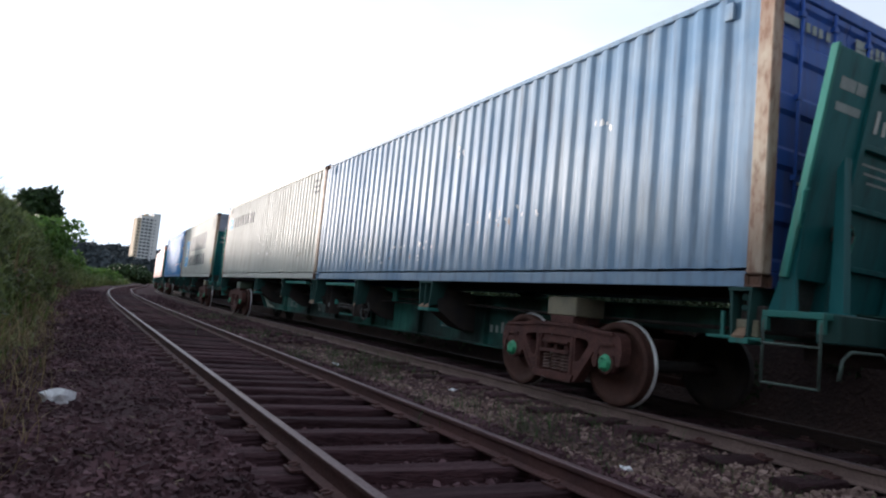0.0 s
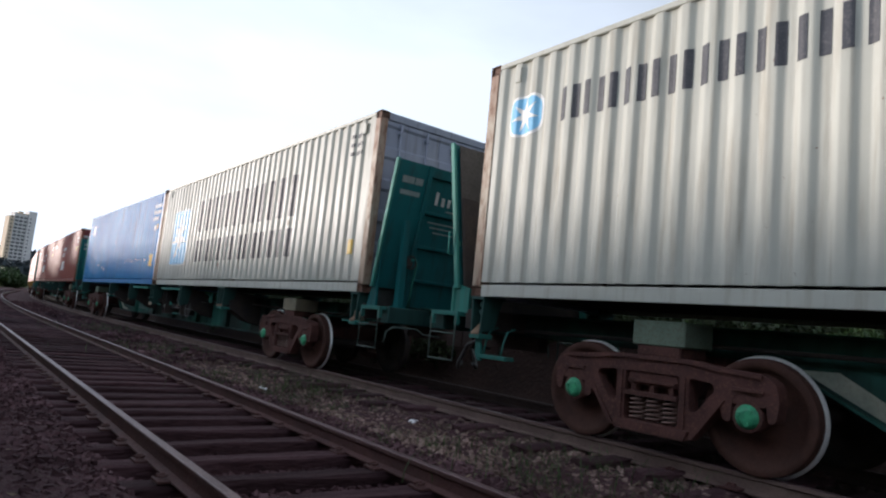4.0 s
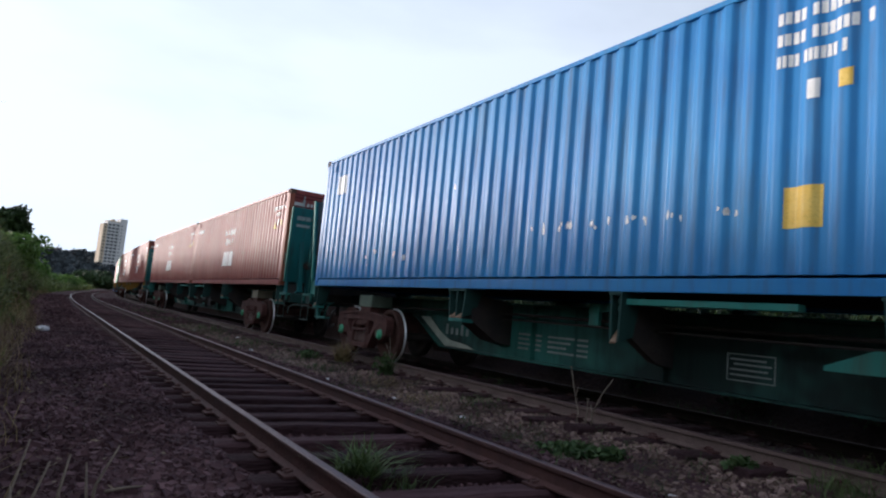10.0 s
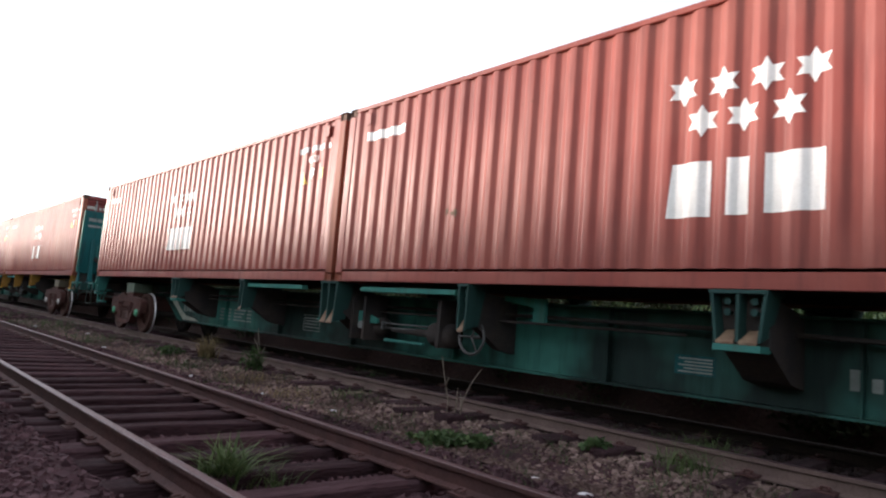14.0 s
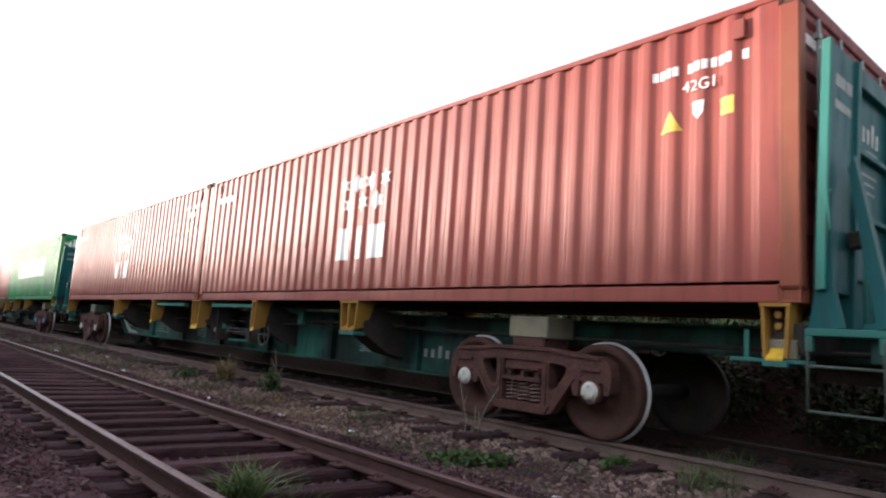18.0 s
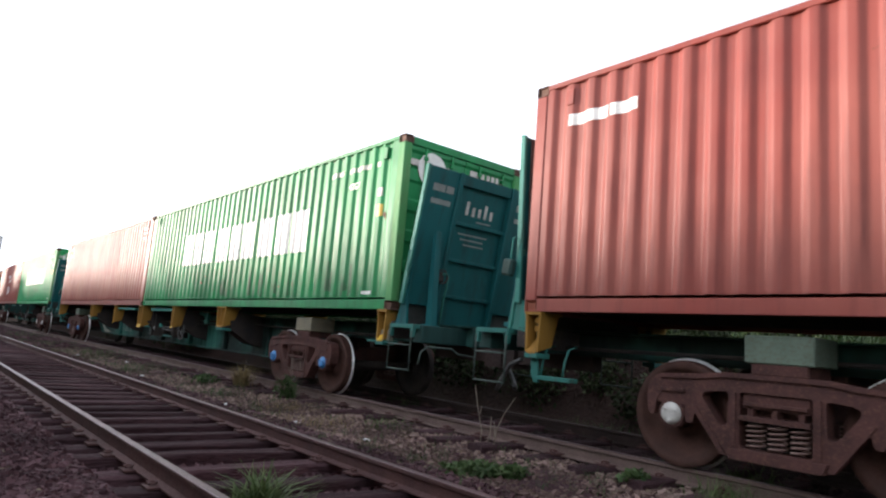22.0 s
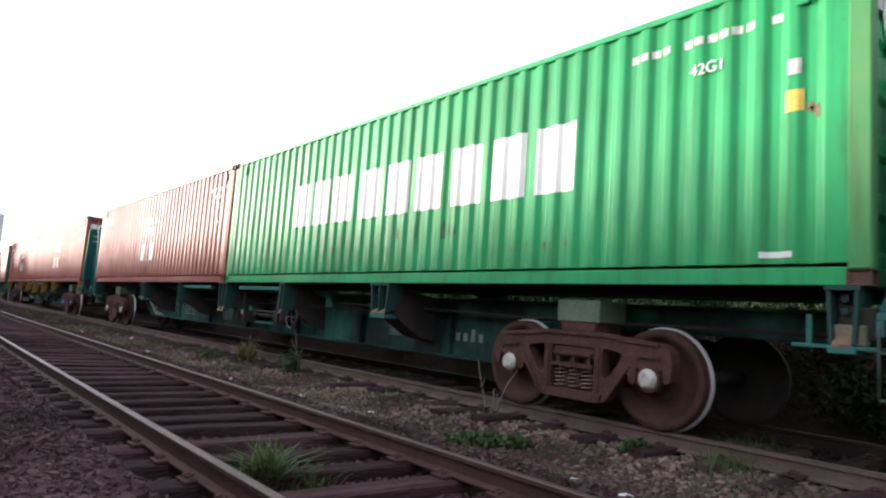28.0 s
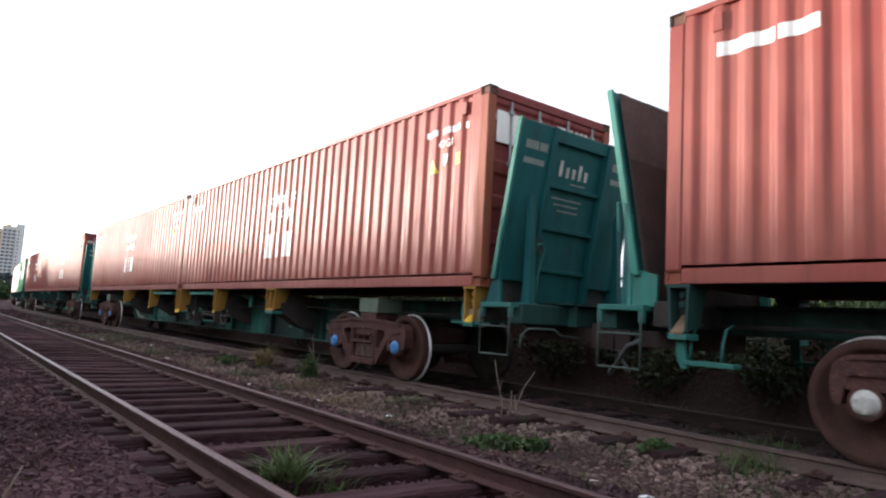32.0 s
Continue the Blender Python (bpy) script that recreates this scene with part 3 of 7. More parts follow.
def door_bm(height):
    """One door leaf with four pressed horizontal bands."""
    w = BOX_W / 2 - 0.13
    bm = bmesh.new()
    z0, z1 = 0.16, height - 0.14
    n = 5
    pts = [(0.0, z0)]
    for i in range(n):
        a = z0 + (z1 - z0) * i / n
        b = z0 + (z1 - z0) * (i + 1) / n
        pts += [(0.0, a + 0.08), (0.03, a + 0.12), (0.03, b - 0.10), (0.0, b - 0.06)]
    pts += [(0.0, z1), (0.07, z1), (0.07, z0)]
    add_prism(bm, pts, "x", 0, w)
    return bm


def lock_rod_bm(height):
    bm = bmesh.new()
    add_tube(bm, [(0, -0.025, 0.14), (0, -0.025, height - 0.15)], 0.017, 8)
    for z in (0.17, height * 0.36, height * 0.62, height - 0.30):
        add_box(bm, -0.035, 0.035, -0.045, 0.004, z - 0.025, z + 0.025)
    return bm


def lock_handle_bm():
    bm = bmesh.new()
    add_tube(bm, [(0, -0.05, 0.98), (0.10, -0.055, 0.985), (0.36, -0.055, 0.97)], 0.013, 6)
    return bm


def polygon_on_sheet(bm, poly, lift=0.004):
    """A flat polygon of (along, up) laid over the corrugated side, following its waves. Scanned in strips between the breakpoints."""
    lo, hi = min(p[0] for p in poly), max(p[0] for p in poly)
    cuts = sorted({lo, hi, *[p[0] for p in poly], *[y for y in PROF_Y if lo < y < hi]})
    k = len(poly)
    for a, b in zip(cuts, cuts[1:]):
        if b - a < 1e-5:
            continue
        m = (a + b) / 2
        hits = []
        for i in range(k):
            p, q = poly[i], poly[(i + 1) % k]
            if min(p[0], q[0]) < m < max(p[0], q[0]):
                zz = [p[1] + (q[1] - p[1]) * (t - p[0]) / (q[0] - p[0]) for t in (a, m, b)]
                hits.append((zz[1], zz[0], zz[2]))
        hits.sort()
        xa, xb = 0.012 + inset(a) - lift, 0.012 + inset(b) - lift
        for (_, za, zb), (_, zc, zd) in zip(hits[::2], hits[1::2]):
            quad = [(xa, a, za), (xb, b, zb), (xb, b, zd), (xa, a, zc)]
            front = [bm.verts.new(p) for p in quad]
            back = [bm.verts.new((p[0] + lift * 0.7, p[1], p[2])) for p in quad]
            bm.faces.new(front)
            bm.faces.new(back[::-1])


def rect(y0, y1, z0, z1):
    return [(y0, z0), (y1, z0), (y1, z1), (y0, z1)]


def star(cy, cz, r, n=6, inner=0.55, turn=math.pi / 2):
    return [(cy + r * (1 if i % 2 == 0 else inner) * math.cos(turn + i * math.pi / n), cz + r * (1 if i % 2 == 0 else inner) * math.sin(turn + i * math.pi / n)) for i in range(2 * n)]


def rounded(y0, y1, z0, z1, r):
    out = []
    for cy, cz, a0 in ((y1 - r, z1 - r, 0), (y0 + r, z1 - r, 90), (y0 + r, z0 + r, 180), (y1 - r, z0 + r, 270)):
        out += [(cy + r * math.cos(radians(a0 + 22.5 * i)), cz + r * math.sin(radians(a0 + 22.5 * i))) for i in range(5)]
    return out


def marks_each(name, polys, material, parent, label="", lift=0.004):
    for p in polys:
        mark(name, [p], material, parent, label, lift)


def mark(name, polys, material, parent, label="", lift=0.004):
    bm = bmesh.new()
    for p in polys:
        polygon_on_sheet(bm, p, lift)
    me = bpy.data.meshes.new(name)
    bm.to_mesh(me)
    bm.free()
    me.materials.append(material)
    return part(name, me, None, parent, label)


def code_bars(c, y0, y1, z, material, tall=0.10):
    """The code near the front end: a row of unreadable bars."""
    cells = [(0.00, 0.06), (0.08, 0.14), (0.16, 0.22), (0.24, 0.30), (0.39, 0.45), (0.47, 0.53), (0.55, 0.61), (0.63, 0.69), (0.71, 0.77), (0.79, 0.85), (0.94, 1.0)]
    w = y1 - y0
    tagged(mark("code_strip", [rect(y1 - w * b, y1 - w * a, z, z + tall) for a, b in cells], material, c), kind="stuff")


def scuffs(c, spots, material, seed):
    """Scrapes and chipped paint: small ragged patches."""
    rng = random.Random(seed)
    polys = []
    for y, z, w, h in spots:
        for _ in range(4):
            cy, cz = y + rng.uniform(-w, w) * 0.5, z + rng.uniform(-h, h) * 0.5
            r = rng.uniform(0.010, 0.034)
            polys.append([(cy + r * rng.uniform(0.5, 1.3) * math.cos(k), cz + r * rng.uniform(0.7, 2.2) * math.sin(k)) for k in np.arange(0, 6.28, 0.9)])
    tagged(mark("paint_scrape", polys, material, c, "chipped and scraped paint", 0.005), kind="stuff")


def soot_streaks(c, places, material, seed):
    """Dark run-off stains: ragged tongues that hang along the waves of the sheet."""
    rng = random.Random(seed)
    polys = []
    for y0, y1, z0, z1, n in places:
        for _ in range(n):
            y, w = rng.uniform(y0, y1), rng.uniform(0.018, 0.055)
            lo, hi = z0 + rng.uniform(0, 0.10), z0 + (z1 - z0) * rng.uniform(0.35, 1.0)
            m = lo + (hi - lo) * rng.uniform(0.3, 0.6)
            polys.append([(y - w, lo), (y + w * 0.8, lo), (y + w, m), (y + w * 0.2, hi), (y - w * 0.3, hi - 0.05), (y - w * 0.9, m - 0.03)])
    tagged(mark("run_off_stain", polys, material, c, "dark run-off stains along the waves", 0.003), kind="stuff")


def size_code(c, y, z, material, text="42G1"):
    """The readable size code, cut along the waves of the sheet."""
    cu = bpy.data.curves.new("size_code", "FONT")
    cu.body, cu.size, cu.extrude, cu.align_x = text, 0.15, 0.003, "CENTER"
    cu.materials.append(material)
    tmp = new("size_code_text", cu)
    me = bpy.data.meshes.new_from_object(tmp.evaluated_get(bpy.context.evaluated_depsgraph_get()))
    bpy.data.objects.remove(tmp)
    me.materials.clear()
    me.materials.append(material)
    ob = part("size_code", me, None, c, "painted code %s" % text)
    ob.matrix_basis = pose(0.006, y, z, 90, 0, -90)
    return ob


POSTS = {"red": M["post_red"], "green": M["post_green"], "dull_green": M["post_green"], "blue": M["rusty"], "pale_blue": M["rusty"]}


def door_code_bm():
    """A row of upright painted bars on a door."""
    bm = bmesh.new()
    for a, b in ((0.0, 0.30), (0.36, 0.42), (0.46, 0.52), (0.56, 0.62), (0.68, 0.74)):
        add_box(bm, a, b, -0.004, 0.004, 0.0, 0.09)
    return bm


def container(paint_key, height, door_key, label, group="containers on the train"):
    c = thing("shipping_container", label, "container", group)
    p, d = M[paint_key], M[door_key]
    far = Matrix.Translation((BOX_W, BOX_L, 0)) @ Matrix.Rotation(math.pi, 4, "Z")
    sp = shared("side_panel_%d" % (height * 100), lambda: side_panel_mesh(height), p)
    part("side_panel", sp, p, c)
    part("side_panel", sp, p, c, at=far)
    part("roof", shared("roof", roof_bm, p), p, c, at=pose(0, 0, height))
    rail_b = shared("bottom_rail", lambda: soft_box(0.010, 0.06, 0.17, BOX_L - 0.17, 0.0, 0.140, 0.006), p)
    rail_t = shared("top_rail", lambda: soft_box(0.003, 0.07, 0.17, BOX_L - 0.17, -0.07, -0.004, 0.008), p)
    for m in (Matrix(), far):
        part("bottom_rail", rail_b, p, c, at=m)
        part("top_rail", rail_t, p, c, at=m @ pose(0, 0, height))
    post = shared("post_%d" % (height * 100), lambda: soft_box(0.0, 0.14, 0.004, 0.165, 0.118, height - 0.118, 0.012), p)
    cast = shared("casting", casting_bm, p)
    corner_paint = M["rusty"] if paint_key == "grey" else p
    for sx in (0, 1):
        for sy in (0, 1):
            m = Matrix.Translation((BOX_W * sx, BOX_L * sy, 0)) @ Matrix.Diagonal((1 - 2 * sx, 1 - 2 * sy, 1, 1))
            part("corner_post", post, (POSTS.get(paint_key, corner_paint) if sy == 0 else corner_paint), c, at=m)
            part("corner_casting", cast, M["post_red"] if paint_key == "red" else M["casting"] if sy == 0 or paint_key == "grey" else p, c, at=m)
            part("corner_casting", cast, M["casting"], c, at=m @ Matrix.Translation((0, 0, height)) @ Matrix.Diagonal((1, 1, -1, 1)))
    for sy, m in ((0, Matrix()), (1, far)):
        part("end_header", shared("end_header", lambda: soft_box(0.14, BOX_W - 0.14, 0.01, 0.12, -0.13, -0.005, 0.01), p), d, c, at=m @ pose(0, 0, height))
        part("end_sill", shared("end_sill", lambda: soft_box(0.14, BOX_W - 0.14, 0.01, 0.12, 0.0, 0.15, 0.01), p), d, c, at=m)
    part("end_wall", shared("end_wall_%d" % (height * 100), lambda: end_wall_bm(height), p), p, c, at=pose(0, BOX_L, 0))
    leaf = shared("door_%d" % (height * 100), lambda: door_bm(height), p)
    rod = shared("rod_%d" % (height * 100), lambda: lock_rod_bm(height), p)
    for i, x in enumerate((0.125, BOX_W / 2 + 0.005)):
        dr = part("door", leaf, d, c, at=pose(x, 0.03, 0))
        for k in (0.28, 0.80):
            part("lock_rod", rod, d if paint_key not in ("red", "faded_red") else M["steel_rod"], dr, at=pose(k, 0, 0))
        part("door_handle", shared("door_handle", lock_handle_bm, p), M["steel_rod"], dr, at=pose(0.28, 0, 0))
    code = shared("door_code", door_code_bm, M["white"])
    for x, z in ((1.45, 0.40),) if paint_key == "grey" else ((0.14, 0.43), (1.32, 0.45), (1.32, 0.35)):
        tagged(part("door_code", code, M["dim_rod"] if paint_key == "grey" else M["faded_white"] if paint_key in ("pale_blue", "blue") else M["cap_white"], c, "row of painted bars", at=pose(x, 0.028, height - z)), kind="stuff")
    vent = shared("vent_cover", lambda: soft_box(-0.012, 0.03, -0.05, 0.05, -0.09, 0.09, 0.008), p)
    for y in (0.50, BOX_L - 0.50):
        part("vent_cover", vent, p, c, at=pose(0.012, y, height - 0.22))
        part("vent_cover", vent, p, c, at=far @ pose(0.012, y, height - 0.22))
    part("floor_deck", shared("floor_deck", lambda: soft_box(0.07, BOX_W - 0.07, 0.13, BOX_L - 0.13, 0.05, 0.14, 0.01), p), M["grime"], c)
    return c


def star_company_marks(c, h, seed):
    """Red boxes: seven white six-pointed stars above a white three-part word mark drawn as plain blocks."""
    cy = 6.28 if seed in (6, 7) else 6.17
    stars = [star(cy + (i - 1.5) * -0.36, 1.785, 0.148) for i in range(4)] + [star(cy + (i - 1) * -0.36, 1.475, 0.148) for i in range(3)]
    marks_each("star_mark", stars, M["white"], c, "white six-pointed star")
    z0, z1 = 0.62, 1.11
    z_word = [(cy + 0.66, z0), (cy + 0.27, z0), (cy + 0.27, z1), (cy + 0.62, z1)]
    i_word = rect(cy - 0.05, cy + 0.12, z0, z1)
    m_word = rect(cy - 0.63, cy - 0.19, z0, z1)
    marks_each("word_block", [z_word, i_word, m_word], M["white"], c, "white block of a word mark")
    marks_each("rear_sign", [rect(10.83, 11.16, h - 0.55, h - 0.42), rect(11.19, 11.70, h - 0.55, h - 0.42)], M["white"], c, "white sign strip")
    code_bars(c, 0.43, 1.34, h - 0.49, M["white"], 0.09)
    size_code(c, 0.85, h - 0.68, M["white"])
    if seed == 13:
        mark("shield_label", [[(0.80, h - 0.76), (0.92, h - 0.76), (0.91, h - 0.87), (0.86, h - 0.93), (0.81, h - 0.87)]], M["white"], c)
        mark("warning_triangle", [[(0.99, h - 1.24), (0.75, h - 1.24), (0.87, h - 1.02)]], M["amber_mark"], c, "yellow warning triangle")
    else:
        mark("warning_triangle", [[(1.25, h - 1.02), (1.03, h - 1.02), (1.14, h - 0.82)]], M["amber_mark"], c, "yellow warning triangle")
        mark("shield_label", [[(0.81, h - 0.78), (0.93, h - 0.78), (0.92, h - 0.89), (0.87, h - 0.95), (0.82, h - 0.89)]], M["white"], c)
        mark("yellow_label", [rect(0.54, 0.67, h - 0.96, h - 0.80)], M["amber_mark"], c)
    spots = [(2.5 + 7 * ((seed * 0.37) % 1), 0.5 + 0.6 * ((seed * 0.61) % 1), 1.2, 0.3), (4.0 + 6 * ((seed * 0.83) % 1), 0.9, 0.7, 0.4)]
    scuffs(c, spots, M["rust_plate"], seed)
    if seed == 14:
        plate = bmesh.new()
        add_prism(plate, [(0.17, h - 0.72), (0.75, h - 0.72), (0.75, h - 0.30), (0.17, h - 0.30)], "y", 0.018, 0.026)
        part("door_mark", plate, M["white"], c)


def green_marks(c, h):
    """Green boxes: nine white blocks for the word mark, codes, labels, and the round emblem on the door."""
    y0, y1, z0, z1 = 2.67, 9.40, 1.0, 1.76
    w = (y1 - y0) / 9
    marks_each("word_block", [rect(y1 - w * (i + 1) + 0.11, y1 - w * i - 0.08, z0, z1) for i in range(9)], M["white"], c, "white block of a long word mark")
    code_bars(c, 0.67, 2.13, h - 0.39, M["cap_white"], 0.075)
    size_code(c, 1.31, h - 0.68, M["white"])
    mark("shield_label", [rect(0.51, 0.61, h - 0.88, h - 0.75)], M["cap_white"], c)
    mark("yellow_label", [rect(0.49, 0.63, h - 1.19, h - 1.01)], M["amber_mark"], c)
    mark("white_label", [rect(0.56, 0.82, 0.22, 0.27)], M["white"], c)
    scuffs(c, [(0.43, 1.40, 0.15, 0.06), (8.0, 0.5, 1.5, 0.4), (3.2, 0.35, 1.0, 0.3)], M["rust_plate"], 5)
    bm = bmesh.new()
    add_lathe(bm, [(0.012, 0.27), (0.018, 0.27)], (0.55, 0.0, h - 0.45), "y", 24)
    part("round_emblem", bm, M["white"], c, "white round emblem")


def dark_letter(y1, w, z0, z1, strokes):
    """A dark plain sign: upright bars with or without a crossing bar."""
    out = []
    for a, b, c, d in strokes:
        out.append(rect(y1 - w * b, y1 - w * a, z0 + (z1 - z0) * c, z0 + (z1 - z0) * d))
    return out


BLOCK = [(0.0, 0.27, 0.0, 1.0), (0.55, 0.82, 0.0, 1.0)]


def line_blocks(c, y1, y0, z0, z1, n):
    w = (y1 - y0) / n
    polys = []
    for i in range(n):
        polys += dark_letter(y1 - i * w, w * 0.92, z0, z1, BLOCK)
    marks_each("word_bar", polys, M["dark_mark"], c, "dark upright bar of a word mark")


def sea_star(c, y0, y1, z0, z1):
    mark("emblem_field", [rounded(y0, y1, z0, z1, 0.16)], M["white"], c, "", 0.003)
    mark("emblem_blue", [rounded(y0 + 0.03, y1 - 0.03, z0 + 0.03, z1 - 0.03, 0.15)], M["sky_mark"], c, "light blue rounded square", 0.006)
    mark("emblem_star", [star((y0 + y1) / 2, (z0 + z1) / 2, 0.43 * (z1 - z0), 7, 0.36)], M["white"], c, "white seven-pointed star", 0.010)


def plain_codes(c, h, material):
    for k in range(3):
        code_bars(c, 0.52, 0.90, h - 0.34 - 0.15 * k, material, 0.065)


# ---------------------------------------------------------------- wagons
# Wagon space: origin on the rail top in the middle of the track, below the front end of the first container; +y to the rear.
HALF = BOX_W / 2
BOX_END = 2 * BOX_L + JOINT
BOGIE_Y = (2.90, 21.98)
BOGIE_SHIFT = {2: (0.07, 0.10), 3: (0.10, 0.05), 4: (0.03, -0.15), 5: (0.0, -0.15), 6: (-0.10, 0.0)}  # play between wagon frames and their bogies
AXLE = 0.905
WHEEL_R = 0.475


def sill_bm():
    """The deep fish-bellied middle girder: side plates with top and bottom flanges."""
    bm = bmesh.new()
    out = [(-0.75, 0.98), (3.45, 0.98), (3.65, 0.90), (4.50, 0.46), (20.10, 0.46), (20.95, 0.90), (21.15, 0.98), (25.3, 0.98), (25.3, 1.24), (-0.75, 1.24)]
    for x in (-0.30, 0.27):
        add_prism(bm, out, "x", x, x + 0.03)
    low = [(3.40, 0.975), (3.65, 0.895), (4.50, 0.455), (20.10, 0.455), (20.95, 0.895), (21.2, 0.975), (21.2, 0.955), (20.97, 0.87), (20.11, 0.43), (4.49, 0.43), (3.63, 0.87), (3.4, 0.955)]
    add_prism(bm, low, "x", -0.40, 0.40)
    add_box(bm, -0.42, 0.42, -0.75, 25.3, 1.24, 1.265)
    for y in np.arange(5.6, 20, 2.4):
        add_box(bm, -0.39, 0.39, y, y + 0.02, 0.46, 1.24)
    return bm


def foot_bm():
    """Pale band along the sloping foot of the girder's rear end: dust, and light painted on the slope."""
    bm = bmesh.new()
    add_prism(bm, [(21.02, 0.945), (20.10, 0.468), (19.15, 0.468), (19.40, 0.53), (19.95, 0.58), (20.30, 0.72), (20.70, 0.955)], "x", -0.3045, -0.3005)
    return bm


def rounded_loop(points, r, n=3):
    """Closed outline with its corners rounded by radius-like cut r."""
    out = []
    for k, p in enumerate(points):
        a, b = Vector(points[k - 1]), Vector(points[(k + 1) % len(points)])
        p = Vector(p)
        ra, rb = min(r, (a - p).length * 0.45), min(r, (b - p).length * 0.45)
        p0, p1 = p + (a - p).normalized() * ra, p + (b - p).normalized() * rb
        for q in range(n + 1):
            f = q / n
            out.append(tuple(p0 * (1 - f) ** 2 + p * 2 * f * (1 - f) + p1 * f * f))
    return out


def holed_plate(bm, outer, holes, x0, x1):
    """A plate of (y, z) outlines with openings through it, from x0 to x1."""
    edges = []
    loops = []
    for loop in [outer] + holes:
        vs = [bm.verts.new((x0, y, z)) for y, z in loop]
        loops.append(vs)
        edges += [bm.edges.new((vs[k], vs[(k + 1) % len(vs)])) for k in range(len(vs))]
    faces = [g for g in bmesh.ops.triangle_fill(bm, use_beauty=True, edges=edges)["geom"] if isinstance(g, bmesh.types.BMFace)]
    twins = {}
    for vs in loops:
        for v in vs:
            twins[v] = bm.verts.new((x1, v.co.y, v.co.z))
    for f in faces:
        bm.faces.new([twins[v] for v in reversed(f.verts[:])])
    for vs in loops:
        for k in range(len(vs)):
            a, b = vs[k], vs[(k + 1) % len(vs)]
            bm.faces.new((a, b, twins[b], twins[a]))


def side_frame_bm():
    """Cast side frame of a bogie with its three windows, origin at the bogie's middle on the rail top, outer face on -x."""
    bm = bmesh.new()
    right = [(0.40, 0.875), (0.62, 0.845), (1.04, 0.815), (1.13, 0.755), (1.155, 0.62), (1.135, 0.46), (1.075, 0.44), (1.05, 0.60), (0.99, 0.665), (0.82, 0.665), (0.775, 0.60), (0.765, 0.41), (0.695, 0.42), (0.675, 0.52), (0.40, 0.185)]
    outer = rounded_loop(right + [(-y, z) for y, z in reversed(right)], 0.035)
    tri = [(0.375, 0.725), (0.60, 0.700), (0.62, 0.645), (0.455, 0.435), (0.385, 0.435)]
    holes = [rounded_loop(tri, 0.05), rounded_loop([(-y, z) for y, z in tri], 0.05), rounded_loop([(-0.285, 0.725), (0.285, 0.725), (0.285, 0.275), (-0.285, 0.275)], 0.03)]
    holed_plate(bm, outer, holes, -0.075, 0.075)
    # raised rims along the top chord and the foot
    add_prism(bm, [(-1.02, 0.822), (-0.62, 0.850), (-0.40, 0.880), (0.40, 0.880), (0.62, 0.850), (1.02, 0.822), (1.02, 0.785), (0.62, 0.808), (0.40, 0.838), (-0.40, 0.838), (-0.62, 0.808), (-1.02, 0.785)], "x", -0.098, -0.073)
    add_prism(bm, [(-0.40, 0.265), (0.40, 0.265), (0.36, 0.18), (-0.36, 0.18)], "x", -0.105, 0.12)
    for s in (-1, 1):
        add_prism(bm, [(s * 0.665, 0.575), (s * 0.715, 0.575), (s * 0.435, 0.20), (s * 0.385, 0.20)], "x", -0.092, -0.073)
        add_box(bm, -0.098, -0.073, s * 0.905 - 0.13, s * 0.905 + 0.13, 0.672, 0.70)
        add_box(bm, -0.090, -0.073, s * 0.33 - 0.02, s * 0.33 + 0.02, 0.28, 0.72)
    return bm


def bolster_end_bm():
    """Slotted end of the bolster that shows over the springs."""
    bm = bmesh.new()
    add_box(bm, -0.05, 0.10, -0.26, 0.26, 0.60, 0.715)
    add_box(bm, -0.085, 0.10, -0.25, 0.25, 0.625, 0.650)
    add_box(bm, -0.095, 0.10, -0.275, 0.275, 0.500, 0.540)
    for y in (-0.22, -0.02, 0.18):
        add_box(bm, -0.06, 0.10, y, y + 0.045, 0.54, 0.60)
    return bm


def spring_bm():
    """Coil spring, 0.22 m tall."""
    bm = bmesh.new()
    pts = [(0.072 * math.cos(a), 0.072 * math.sin(a), 0.015 + 0.20 * a / (2 * math.pi * 5.0)) for a in np.linspace(0, 2 * math.pi * 5.0, 56)]
    add_tube(bm, pts, 0.0105, 5)
    return bm


def wheelset_bm():
    """Two flanged wheels on an axle, with bearing end caps; turned about x. Materials: steel, tread, cap."""
    bm = bmesh.new()
    add_lathe(bm, [(-1.02, 0.075), (1.02, 0.075)], (0, 0, 0), "x", 12, [3])
    for s in (-1, 1):
        prof = [(0.90, 0.13), (0.90, 0.17), (0.845, 0.20), (0.835, 0.37), (0.905, 0.40), (0.905, WHEEL_R - 0.006), (0.90, WHEEL_R), (0.86, WHEEL_R + 0.001), (0.80, WHEEL_R + 0.004), (0.785, WHEEL_R + 0.028), (0.768, WHEEL_R + 0.028), (0.765, 0.40), (0.80, 0.37), (0.79, 0.20), (0.74, 0.17), (0.74, 0.10)]
        # far wheel and inner faces: dark slot in place of the shade below
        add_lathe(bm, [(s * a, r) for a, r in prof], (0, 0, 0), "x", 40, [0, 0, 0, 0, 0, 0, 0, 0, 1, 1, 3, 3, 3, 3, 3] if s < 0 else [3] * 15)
        add_lathe(bm, [(s * a, r) for a, r in ((1.00, 0.10), (1.075, 0.10), (1.085, 0.085), (1.10, 0.085), (1.105, 0.045))], (0, 0, 0), "x", 16, [2, 2, 2, 2])
        for k in range(3):
            a = 2 * math.pi * k / 3
            add_lathe(bm, [(s * 1.10, 0.016), (s * 1.122, 0.016)], (0, 0.06 * math.cos(a), 0.06 * math.sin(a)), "x", 6, [2])
    return bm


